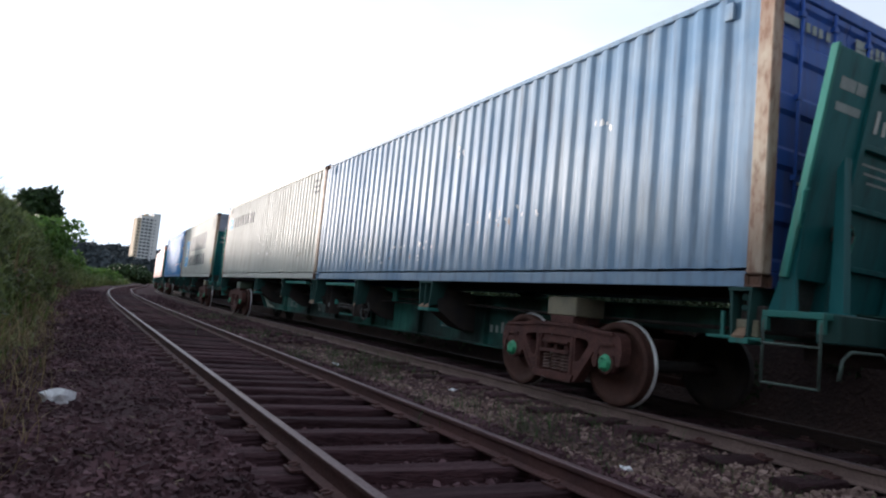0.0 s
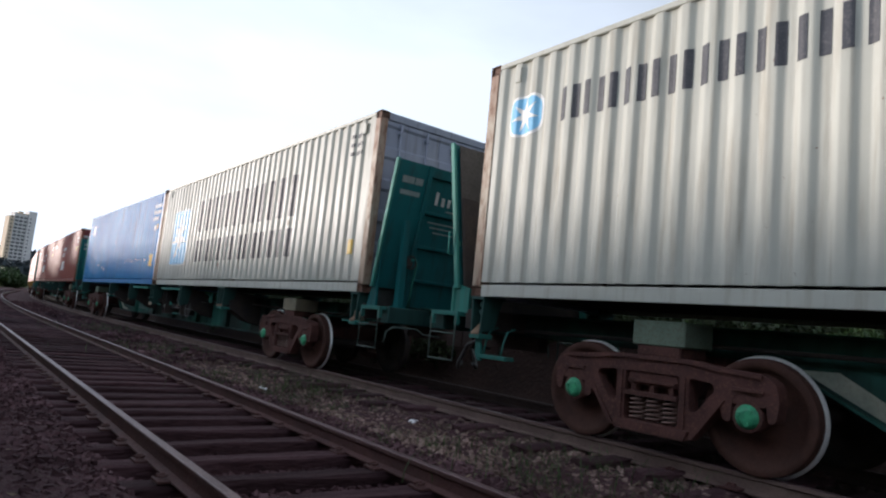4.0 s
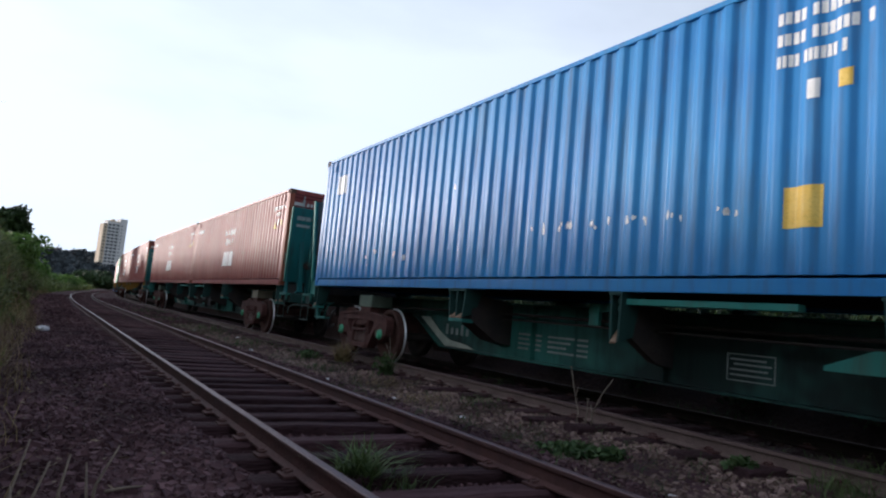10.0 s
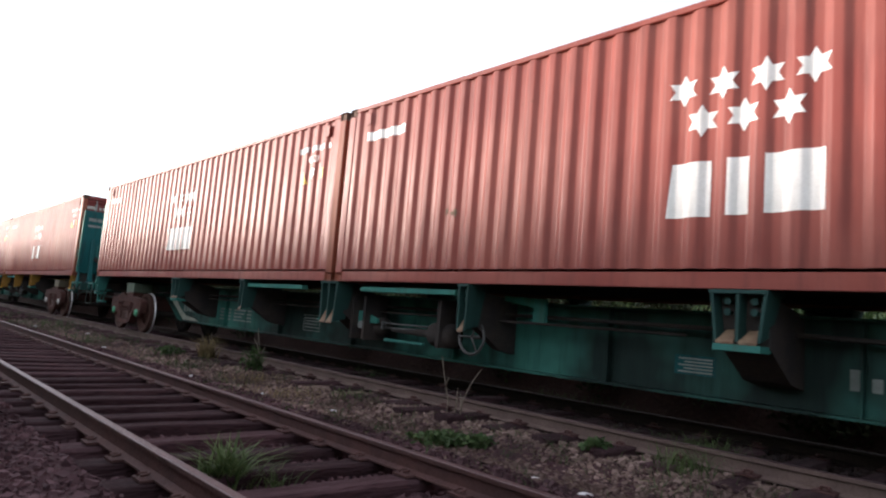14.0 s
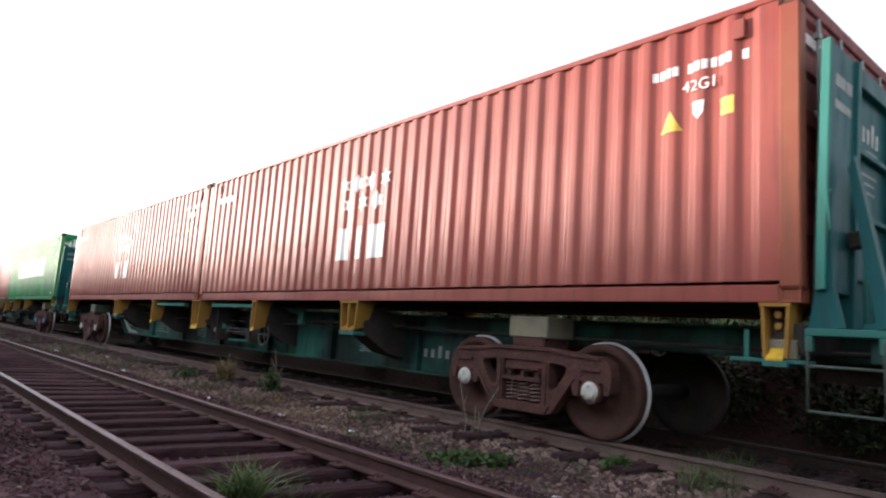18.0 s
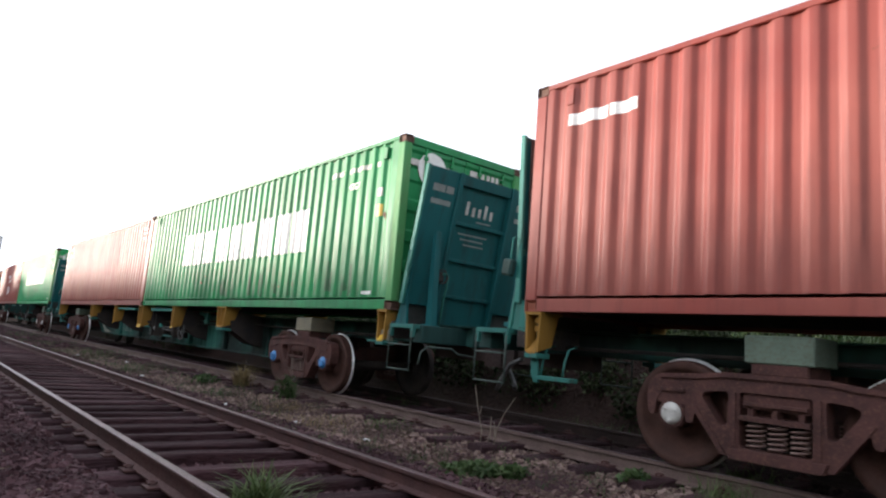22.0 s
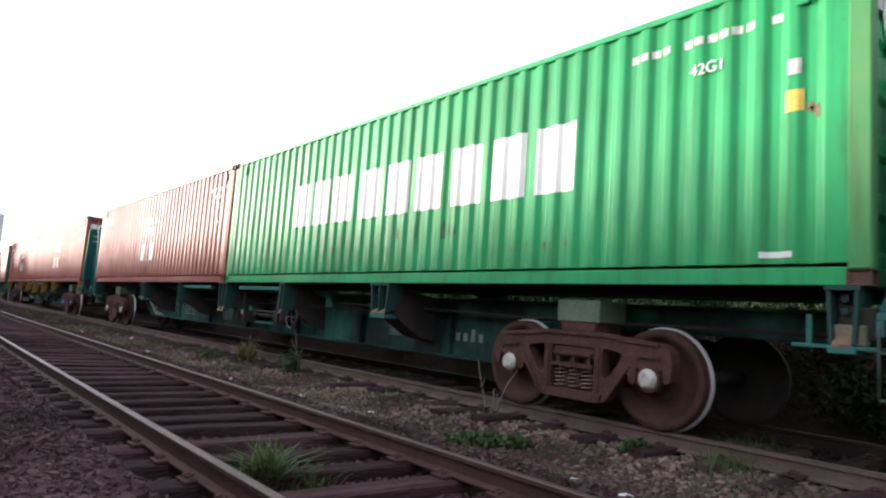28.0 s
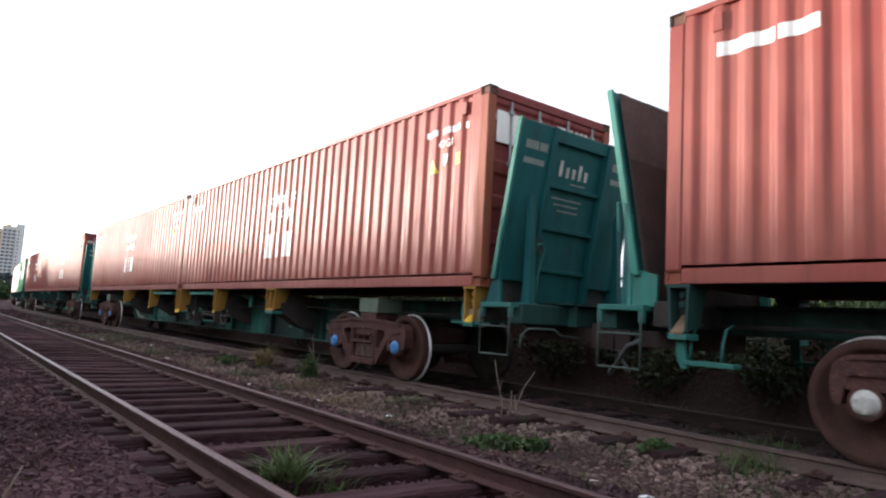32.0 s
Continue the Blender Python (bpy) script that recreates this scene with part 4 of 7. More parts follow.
def adapter_bm():
    """Bearing adapter housing between frame and axle end."""
    bm = bmesh.new()
    add_lathe(bm, [(-0.085, 0.125), (0.085, 0.125)], (0, 0, 0), "x", 16)
    add_box(bm, -0.08, 0.08, -0.14, 0.14, 0.09, 0.19)
    return bm


def bracket_bm(width, depth):
    """Container support: bearing plate and cheeks that draw in downwards. Outer face at x = 0."""
    bm = bmesh.new()
    w, k = width, 0.80
    add_box(bm, -0.01, 0.34, -w / 2 - 0.01, w / 2 + 0.01, -0.03, 0.0)
    n = 3 if w > 0.40 else 2
    ys = [-w / 2 + 0.0125 + (w - 0.025) * i / (n - 1) for i in range(n)]
    for y in ys:
        v = [bm.verts.new(p) for p in ((0.0, y * k - 0.0125, -depth), (0.22, y * k - 0.0125, -depth + 0.06), (0.22, y * k + 0.0125, -depth + 0.06), (0.0, y * k + 0.0125, -depth), (0.0, y - 0.0125, -0.03), (0.30, y - 0.0125, -0.03), (0.30, y + 0.0125, -0.03), (0.0, y + 0.0125, -0.03))]
        for f in ((3, 2, 1, 0), (4, 5, 6, 7), (0, 1, 5, 4), (1, 2, 6, 5), (2, 3, 7, 6), (3, 0, 4, 7)):
            bm.faces.new([v[q] for q in f])
    return bm


def fan_bm(h, fan):
    """Sloped plate that widens outwards at the foot of a support."""
    bm = bmesh.new()
    v = [bm.verts.new(p) for p in ((-0.014, -h, 0), (-0.014, h, 0), (0.13, h * 0.55, fan), (0.13, -h * 0.55, fan), (-0.014, -h, -0.02), (-0.014, h, -0.02), (0.15, h * 0.55, fan - 0.02), (0.15, -h * 0.55, fan - 0.02))]
    for f in ((0, 1, 2, 3), (7, 6, 5, 4), (0, 4, 5, 1), (1, 5, 6, 2), (2, 6, 7, 3), (3, 7, 4, 0)):
        bm.faces.new([v[q] for q in f])
    return bm


def bolt_bm():
    bm = bmesh.new()
    add_lathe(bm, [(0.0, 0.03), (0.02, 0.03), (0.03, 0.016), (0.09, 0.016)], (0.06, 0, 0), "x", 8)
    return bm


def wing_bm():
    """Flat six-sided plate that reaches out to both sides behind the joint's support."""
    bm = bmesh.new()
    add_prism(bm, [(0.86, -0.56), (0.46, -0.40), (-0.36, -0.40), (-0.72, -0.50), (-0.72, -0.56), (-0.30, -0.58), (0.50, -0.60), (0.86, -0.60)], "x", 0.40, 0.44)
    return bm


def arm_bm(width):
    """Outrigger arm from the bracket to the girder, deepening inwards."""
    bm = bmesh.new()
    add_prism(bm, [(0.17, -0.05), (0.95, -0.15), (0.95, -0.80), (0.62, -0.74), (0.17, -0.46)], "y", -width / 2 + 0.03, width / 2 - 0.03)
    return bm


LEAN = 0.19


def leaning_slab(x0, x1, z0, z1, d0, d1):
    """A plate of the end wall, which leans outwards. Origin at the wall's foot in the middle; the container is on +y."""
    bm = bmesh.new()
    v = [bm.verts.new((x, -z * LEAN + d, z)) for x, z, d in ((x0, z0, d0), (x1, z0, d0), (x1, z0, d1), (x0, z0, d1), (x0, z1, d0), (x1, z1, d0), (x1, z1, d1), (x0, z1, d1))]
    for f in ((3, 2, 1, 0), (4, 5, 6, 7), (0, 1, 5, 4), (1, 2, 6, 5), (2, 3, 7, 6), (3, 0, 4, 7)):
        bm.faces.new([v[i] for i in f])
    bmesh.ops.bevel(bm, geom=bm.edges[:], offset=0.006, segments=1, affect="EDGES")
    return bm


WALL_W, WALL_H = 1.16, 2.25
WALL_PLATES = [("side_plate", -WALL_W, -0.58, 0.30, WALL_H, -0.02, 0.02), ("side_plate", 0.58, WALL_W, 0.30, WALL_H, -0.02, 0.02),
               ("stiffener", -0.58, -0.50, 0.0, WALL_H, -0.05, 0.065), ("stiffener", 0.50, 0.58, 0.0, WALL_H, -0.05, 0.065),
               ("top_rib", -0.50, 0.50, WALL_H - 0.16, WALL_H, -0.02, 0.044), ("rib", -0.50, 0.50, 0.45, 0.50, -0.015, 0.044),
               ("rib", -0.50, 0.50, 0.98, 1.03, -0.015, 0.044), ("rib", -0.50, 0.50, 1.52, 1.57, -0.015, 0.044)]
WALL_EDGES = [("edge_flange", -WALL_W - 0.012, -WALL_W + 0.03, 0.30, WALL_H + 0.01, -0.034, 0.038), ("edge_flange", WALL_W - 0.03, WALL_W + 0.012, 0.30, WALL_H + 0.01, -0.034, 0.038)]


def stay_bm():
    """Tapered diagonal stay that props the bulkhead."""
    bm = bmesh.new()
    add_prism(bm, [(-0.34, 0.0), (-0.22, 0.0), (-0.24, 1.25), (-0.30, 1.35)], "x", -0.05, 0.05)
    add_prism(bm, [(-0.38, -0.02), (-0.14, -0.02), (-0.14, 0.03), (-0.38, 0.03)], "x", -0.07, 0.07)
    return bm


def gusset_bm():
    """Side plate that flares from the wall's edge down to the platform."""
    bm = bmesh.new()
    add_prism(bm, [(-0.20, 0.86), (-0.12, 0.86), (-0.02, 0.34), (0.10, 0.0), (-0.16, 0.0), (-0.14, 0.32)], "x", 0.0, 0.04)
    return bm


def rear_gusset_bm():
    """Upright plate with a folded lip between the rear wall's foot and the platform."""
    bm = bmesh.new()
    add_prism(bm, [(-0.22, 0.92), (-0.15, 0.92), (-0.08, 0.36), (0.16, 0.30), (0.16, 0.0), (-0.16, 0.0), (-0.16, 0.34)], "x", 0.0, 0.04)
    add_box(bm, -0.02, 0.06, -0.16, -0.12, 0.0, 0.34)
    return bm


def brake_post_bm():
    """Bent tube of the hand brake on the end wall, with a small ratchet box."""
    bm = bmesh.new()
    add_tube(bm, [(-0.50, -0.12, 0.0), (-0.50, -0.18, 0.40), (-0.50, -0.26, 0.72), (-0.54, -0.27, 0.79), (-0.62, -0.26, 0.76)], 0.017, 8)
    return bm


def ratchet_bm():
    bm = soft_box(-0.69, -0.58, -0.26, -0.16, 0.66, 0.80, 0.015)
    pts = [(-0.635 + 0.10 * math.cos(a), -0.275, 0.73 + 0.10 * math.sin(a)) for a in np.linspace(0, 2 * math.pi, 13)]
    add_tube(bm, pts, 0.011, 6)
    return bm


def lever_bm():
    """Uncoupling rod along the end beam, bent down at its outer end."""
    bm = bmesh.new()
    add_tube(bm, [(-1.16, -0.66, 0.70), (-1.14, -0.67, 0.86), (-1.04, -0.68, 0.93), (-0.62, -0.69, 0.93), (-0.50, -0.70, 0.86), (-0.20, -0.72, 0.84)], 0.014, 6)
    return bm


def side_step_bm():
    """Flat step bar behind the ladder."""
    bm = soft_box(-1.20, -1.06, -0.04, 0.56, 0.945, 0.975, 0.005)
    add_box(bm, -1.08, -1.06, 0.46, 0.50, 0.975, 1.20)
    return bm


def ladder_bm():
    """Side steps below the end platform: two stiles and three rungs."""
    bm = bmesh.new()
    for y in (0.0, 0.50):
        add_tube(bm, [(0.14, y, 0.0), (0.02, y, -0.02), (0.0, y, -0.10), (0.0, y, -0.60)], 0.0115, 6)
    for z in (-0.27, -0.60):
        add_tube(bm, [(0.0, 0.0, z), (0.0, 0.50, z)], 0.0115, 6)
    return bm


def platform_bm():
    bm = soft_box(0.0, 0.34, -0.02, 0.52, -0.045, 0.01, 0.006)
    add_box(bm, 0.0, 0.05, -0.02, 0.03, -0.16, -0.045)
    add_box(bm, 0.0, 0.05, 0.47, 0.52, -0.16, -0.045)
    return bm


def handle_bm():
    bm = bmesh.new()
    add_tube(bm, [(0, 0, 0), (-0.05, -0.02, 0.02), (-0.05, -0.04, 0.30), (0, -0.06, 0.32)], 0.010, 6)
    return bm


def hanger_bm():
    """Flat hanger with an arm towards the next support."""
    bm = soft_box(-0.60, -0.54, 8.72, 8.90, 1.02, 1.31, 0.01)
    add_prism(bm, [(8.89, 1.20), (9.36, 1.27), (9.36, 1.33), (8.89, 1.31)], "x", -0.59, -0.55)
    return bm


def brake_rod_bm():
    bm = bmesh.new()
    add_tube(bm, [(0, 0, 0), (0, 0.5, 0.004), (0, 0.98, 0)], 0.013, 6)
    add_lathe(bm, [(-0.03, 0.03), (0.03, 0.03)], (0, 0.98, 0), "x", 8)
    return bm


def valve_bm():
    bm = bmesh.new()
    add_lathe(bm, [(0, 0.05), (0.05, 0.06), (0.08, 0.045), (0.45, 0.04)], (-0.92, 11.86, 0.81), "x", 12)
    return bm


def foot_step_bm():
    """A flat step on two bent round hangers."""
    bm = soft_box(-1.16, -1.02, 0.36, 0.84, 0.69, 0.735, 0.006)
    add_prism(bm, [(0.28, 0.98), (0.36, 0.98), (0.40, 0.735), (0.40, 0.66), (0.34, 0.66), (0.30, 0.74)], "x", -1.15, -1.12)
    for y in (0.40, 0.70):
        add_tube(bm, [(-1.10, y, 0.74), (-1.08, y, 0.88), (-1.02, y, 1.02), (-0.90, y, 1.06)], 0.012, 6)
    return bm


def coupler_bm():
    bm = bmesh.new()
    add_box(bm, -0.09, 0.09, -0.95, 0.3, 0.80, 0.98)
    add_prism(bm, [(-0.20, -0.92), (0.17, -0.92), (0.20, -1.10), (0.08, -1.22), (0.02, -1.10), (-0.10, -1.08), (-0.16, -1.20), (-0.23, -1.10)], "z", 0.74, 1.04)
    return bm


def hose_bm():
    bm = bmesh.new()
    add_tube(bm, [(0.30, -0.65, 0.88), (0.30, -0.85, 0.80), (0.27, -1.05, 0.55), (0.18, -1.18, 0.46), (0.05, -1.26, 0.52)], 0.028, 8)
    return bm


def brake_cylinder_bm():
    bm = bmesh.new()
    add_lathe(bm, [(0, 0.05), (0.02, 0.15), (0.40, 0.15), (0.44, 0.06), (1.30, 0.03)], (-0.75, 10.0, 0.78), "y", 16)
    add_box(bm, -0.95, -0.55, 10.1, 10.16, 0.62, 1.22)
    return bm


def brake_tank_bm():
    bm = bmesh.new()
    add_lathe(bm, [(0, 0.06), (0.05, 0.14), (0.60, 0.14), (0.65, 0.06)], (-0.62, 11.6, 0.80), "y", 16)
    add_box(bm, -0.92, -0.52, 11.75, 11.80, 0.60, 1.22)
    add_box(bm, -0.92, -0.52, 12.05, 12.10, 0.60, 1.22)
    return bm


def pipe_bm():
    bm = bmesh.new()
    add_tube(bm, [(-0.52, -0.6, 1.05), (-0.52, 4.0, 1.05), (-0.50, 6.5, 1.10), (-0.50, 18.0, 1.10), (-0.52, 25.2, 1.05)], 0.022, 6)
    add_tube(bm, [(-0.62, 7.0, 1.02), (-0.62, 18.0, 1.02)], 0.015, 6)
    return bm


def hand_brake_bm():
    bm = bmesh.new()
    pts = [(-0.92, 9.55 + 0.21 * math.cos(a), 0.80 + 0.21 * math.sin(a)) for a in np.linspace(0, 2 * math.pi, 17)]
    add_tube(bm, pts, 0.018, 6)
    for k in range(3):
        a = 2 * math.pi * k / 3
        add_tube(bm, [(-0.92, 9.55, 0.80), (-0.92, 9.55 + 0.2 * math.cos(a), 0.80 + 0.2 * math.sin(a))], 0.012, 5)
    add_tube(bm, [(-0.92, 9.55, 0.80), (-0.35, 9.55, 0.80)], 0.025, 6)
    return bm


def bolster_bm():
    bm = soft_box(-0.95, 0.95, -0.22, 0.22, 0.52, 0.78, 0.02)
    add_lathe(bm, [(0, 0.28), (0, 0.28)], (0, 0, 0.8), "x", 8)
    add_box(bm, -0.25, 0.25, -0.25, 0.25, 0.78, 0.97)
    return bm


def side_bearer_bm():
    bm = soft_box(-0.22, 0.22, -0.23, 0.23, 0.0, 0.225, 0.015)
    return bm


WAGONS = []


def wagon(label, support, caps, upright=()):
    """A long container wagon: girder, end walls, ladders, supports, brake gear, two bogies with two wheelsets each."""
    w = thing("container_wagon", label, "wagon", "wagons of the train")
    part("middle_girder", shared("sill", sill_bm, M["teal"]), M["girder"], w, "teal fish-bellied girder")
    back = Matrix.Translation((0, BOX_END + 0.20, 0)) @ Matrix.Rotation(math.pi, 4, "Z")
    for end, m in (("front", Matrix()), ("rear", back)):
        # dark teal imitates the shadow below the end wall
        part("end_beam", shared("end_beam", lambda: soft_box(-1.10, 1.10, -0.62, -0.42, 0.98, 1.22, 0.012), M["teal"]), M["support_dark"], w, at=m)
        bh = part("bulkhead", shared("bulkhead", lambda: leaning_slab(-0.50, 0.50, 0.0, WALL_H, 0.045, 0.065), M["teal"]), M["teal"], w, "teal end wall leaning outwards", at=m @ pose(0, 0.05 if end == "rear" and end in upright else -0.10, 1.21, -8.8 if end in upright else 0))
        for i, (nm, *size) in enumerate(WALL_PLATES):
            part(nm, shared("wall_plate_%d" % i, lambda: leaning_slab(*size), M["teal"]), M["teal"], bh)
        for i, (nm, *size) in enumerate(WALL_EDGES):
            part(nm, shared("wall_edge_%d" % i, lambda: leaning_slab(*size), M["mint"]), M["mint"], bh, "mint green folded edge")
        for x in (-0.84, 0.84):
            part("stay", shared("stay", stay_bm, M["teal"]), M["teal"], bh, at=pose(x, -0.08, 0))
        for x in (-1.12, 1.08):
            part("gusset", shared("gusset_%s" % end, gusset_bm if end == "front" else rear_gusset_bm, M["mint"]), M["teal"] if end == "front" else M["mint"], bh, "side gusset", at=pose(x, 0, 0))
        for x, sx in ((-1.17, 1), (1.17, -1)):
            part("grab_handle", shared("grab_handle", handle_bm, M["mint"]), M["mint"], bh, at=Matrix.Translation((x, -0.20, 0.72)) @ Matrix.Diagonal((sx, 1, 1, 1)))
        blocks = bmesh.new()
        for i, (x, hh) in enumerate(((-0.30, 0.20), (-0.17, 0.13), (-0.05, 0.13), (0.07, 0.20), (0.19, 0.13))):
            add_prism(blocks, [(-0.19 * 1.70 + 0.040, 1.70), (-0.19 * (1.70 + hh) + 0.040, 1.70 + hh), (-0.19 * (1.70 + hh) + 0.046, 1.70 + hh), (-0.19 * 1.70 + 0.046, 1.70)], "x", x, x + 0.055)
        texts = bmesh.new()
        for x0, x1, zt, hh in ((-1.02, -0.80, 1.92, 0.10), (-0.78, -0.64, 1.92, 0.10), (-1.02, -0.66, 1.74, 0.07), (0.66, 0.88, 1.92, 0.10), (0.90, 1.04, 1.92, 0.10), (0.66, 1.00, 1.74, 0.07)):
            add_prism(texts, [(-0.19 * zt - 0.0225, zt), (-0.19 * (zt + hh) - 0.0225, zt + hh), (-0.19 * (zt + hh) - 0.019, zt + hh), (-0.19 * zt - 0.019, zt)], "x", x0, x1)
        for k, (x0, x1) in enumerate(((-0.05, 0.24), (-0.36, 0.22), (-0.30, 0.16), (-0.22, 0.18))):
            zt = 1.62 - 0.0 if k == 0 else 1.48 - 0.075 * k
            add_prism(texts, [(-0.19 * zt + 0.0415, zt), (-0.19 * (zt + 0.022) + 0.0415, zt + 0.022), (-0.19 * (zt + 0.022) + 0.046, zt + 0.022), (-0.19 * zt + 0.046, zt)], "x", x0, x1)
        tagged(part("faded_writing", shared("wall_text", lambda: texts, M["steel_rod"]), M["steel_rod"], bh, "faded unreadable lines of text"), kind="stuff")
        part("lining_plate", shared("lining_plate", lambda: leaning_slab(-1.08, 1.08, 0.04, 1.50, 0.075, 0.088), M["grime"]), M["grime"], bh, "dark lower lining")
        # thin dark sheet added for a face both dirty and unlit
        part("inner_lining", shared("inner_lining", lambda: leaning_slab(-1.10, 1.10, 0.02, WALL_H - 0.02, 0.068, 0.074), M["lining"]), M["lining"], bh, "weathered inner face with dirt and shade in its dark colour")
        if end == "rear" and len(WAGONS) in (4, 5):
            part("marker_box", shared("marker_box", lambda: soft_box(1.18, 1.28, -0.30, -0.14, 0.58, 0.78, 0.025), M["support_dark"]), M["support_dark"], bh, "small dark green box")
        tagged(part("operator_mark", shared("operator_mark", lambda: blocks, M["white"]), M["cap_white"], bh, "pale word mark as plain blocks"), kind="stuff")
        for sx in (1, -1):
            mm = m @ Matrix.Diagonal((sx, 1, 1, 1)) @ Matrix.Translation((-1.22, -0.54, 1.21))
            pf = part("end_platform", shared("platform", platform_bm, M["step"]), M["step"], w, at=mm)
            part("ladder", shared("ladder", ladder_bm, M["ladder"]), M["ladder"], pf, "thin grimy steel ladder")
            if end == "rear":
                part("foot_step", shared("foot_step", lambda: foot_step_bm(), M["step"]), M["step"], w, at=m @ Matrix.Diagonal((sx, 1, 1, 1)))
        part("coupler", shared("coupler", coupler_bm, M["dark_rail"]), M["dark_rail"], w, "dark rusty knuckle coupler", at=m)
        part("air_hose", shared("hose", hose_bm, M["dim_rod"]), M["dim_rod"], w, "worn grey rubber hose", at=m)
        part("uncoupling_rod", shared("uncoupling_rod", lever_bm, M["ladder"]), M["ladder"], w, at=m)
        if end == "front":
            post = part("hand_brake_post", shared("hand_brake_post", brake_post_bm, M["mint"]), M["mint"], bh, "mint green bent tube")
            part("ratchet", shared("ratchet", ratchet_bm, M["grime"]), M["grime"], post, "dark ratchet with a ring wheel")
            step = part("side_step", shared("side_step", side_step_bm, M["step"]), M["step"], w, at=m)
            part("valve_box", shared("valve_box", lambda: soft_box(-1.16, -1.07, 0.06, 0.28, 0.975, 1.13, 0.012), M["beige"]), M["beige"], step, "pale dusty box")
        # teal beam given the dark underframe tone to imitate shadow here
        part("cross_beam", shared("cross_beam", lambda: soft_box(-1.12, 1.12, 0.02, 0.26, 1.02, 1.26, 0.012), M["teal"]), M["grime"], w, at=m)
    dark_support = support == "grime"
    for y, wd, kind in ((0.20, 0.22, "a"), (6.27, 0.46, "b"), (9.45, 0.17, "a"), (12.31, 0.44, "b"), (15.2, 0.17, "a"), (18.40, 0.46, "b"), (24.34, 0.22, "a")):
        for sx in (1, -1):
            mm = Matrix.Diagonal((sx, 1, 1, 1)) @ Matrix.Translation((-1.215, y, DECK - 0.004))
            dp, fan = (0.60, 0.28) if abs(y - 12.31) < 0.1 else (0.43, 0.16) if y < 1 or y > 24 else (0.54, 0.20) if kind == "a" else (0.42, 0.10)
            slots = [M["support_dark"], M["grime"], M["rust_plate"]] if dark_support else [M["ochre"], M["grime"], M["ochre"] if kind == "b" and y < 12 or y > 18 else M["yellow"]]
            if dark_support and y > 24 and len(WAGONS) == 3:
                slots = [M["step"], M["step"], M["support_dark"]]
            br = part("container_support", shared("bracket_%d_%d" % (wd * 100, dp * 100), lambda: bracket_bm(wd, dp), slots[0]), slots[0], w, at=mm)
            part("recess_plate", shared("recess_%d_%d" % (wd * 100, dp * 100), lambda: soft_box(0.15, 0.17, -wd / 2 + 0.03, wd / 2 - 0.03, -dp + fan - 0.04, -0.035, 0.002), slots[1]), slots[1], br, "dark plate at the back of the recess")
            bays = [0.0] if wd <= 0.40 else [-wd / 4, wd / 4]
            half = (wd - 0.025) / len(bays) / 2
            for yb in bays:
                part("fan_plate", shared("fan_%d_%d" % (wd * 100, dp * 100), lambda: fan_bm(half * 0.80 - 0.014, fan), slots[2]), slots[2], br, at=pose(0, yb * 0.80, -dp))
                for z in (-0.09, -0.18):
                    part("bolt", shared("support_bolt", bolt_bm, slots[0]), slots[0], br, at=pose(0, yb * 0.95, z))
            if dp < 0.5:
                part("ledge", shared("ledge_%d" % (wd * 100), lambda: soft_box(-0.012, 0.20, -wd * 0.42, wd * 0.42, -0.50, -0.443, 0.006), M["step"]), M["step"], br, "teal ledge")
            if abs(y - 12.31) < 0.1:
                part("wing_plate", shared("wing_plate", wing_bm, M["mint"]), M["mint"], br, "mint green wing-shaped plate")
            if 1 < y < 23:
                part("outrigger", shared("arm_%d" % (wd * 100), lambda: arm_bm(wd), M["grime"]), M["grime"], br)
    for y0, y1 in ((9.66, 11.62), (13.22, 15.18)):
        for sx in (1, -1):
            part("side_strip", shared("side_strip", lambda: soft_box(-1.14, -1.02, 0, 1.96, 1.28, 1.345, 0.006), M["mint"]), M["mint"], w, at=Matrix.Diagonal((sx, 1, 1, 1)) @ pose(0, y0, 0))
    part("hanger_plate", shared("hanger_plate", hanger_bm, M["mint"]), M["mint"], w)
    part("hanger_plate", SHARED["hanger_plate"], M["mint"], w, at=Matrix.Translation((0, 24.96, 0)) @ Matrix.Diagonal((1, -1, 1, 1)))
    for z in (0.80, 0.86):
        part("brake_rod", shared("brake_rod", brake_rod_bm, M["steel_rod"]), M["dim_rod"], w, at=pose(-0.78, 10.48, z))
    part("lower_bar", shared("lower_bar", lambda: soft_box(-0.80, -0.74, 10.58, 11.42, 0.61, 0.65, 0.008), M["step"]), M["step"], w)
    part("valve", shared("valve", valve_bm, M["cap_white"]), M["steel_rod"], w, "pale round valve")
    frame_bars = bmesh.new()
    for a, b, c0, c1 in ((0, 0.54, 0, 0.012), (0, 0.54, 0.27, 0.282), (0, 0.012, 0, 0.282), (0.528, 0.54, 0, 0.282), (0.04, 0.5, 0.055, 0.072), (0.08, 0.5, 0.11, 0.127), (0.04, 0.46, 0.165, 0.182), (0.1, 0.5, 0.215, 0.232)):
        add_box(frame_bars, -0.306, -0.3015, a, b, c0, c1)
    tagged(part("data_frame", shared("data_frame", lambda: frame_bars, M["cap_white"]), M["faded_white"], w, "framed unreadable data panel", at=pose(0, 13.91, 0.59)), kind="stuff")
    note = bmesh.new()
    for i in range(5):
        add_box(note, -0.306, -0.3015, 0.03, 0.38 - 0.06 * (i % 2), 0.02 + i * 0.032, 0.036 + i * 0.032)
    lab = part("data_label", shared("data_label", lambda: soft_box(-0.3035, -0.300, 0, 0.42, 0, 0.19, 0.001), M["teal"]), M["teal"], w, at=pose(0, 6.85, 0.64))
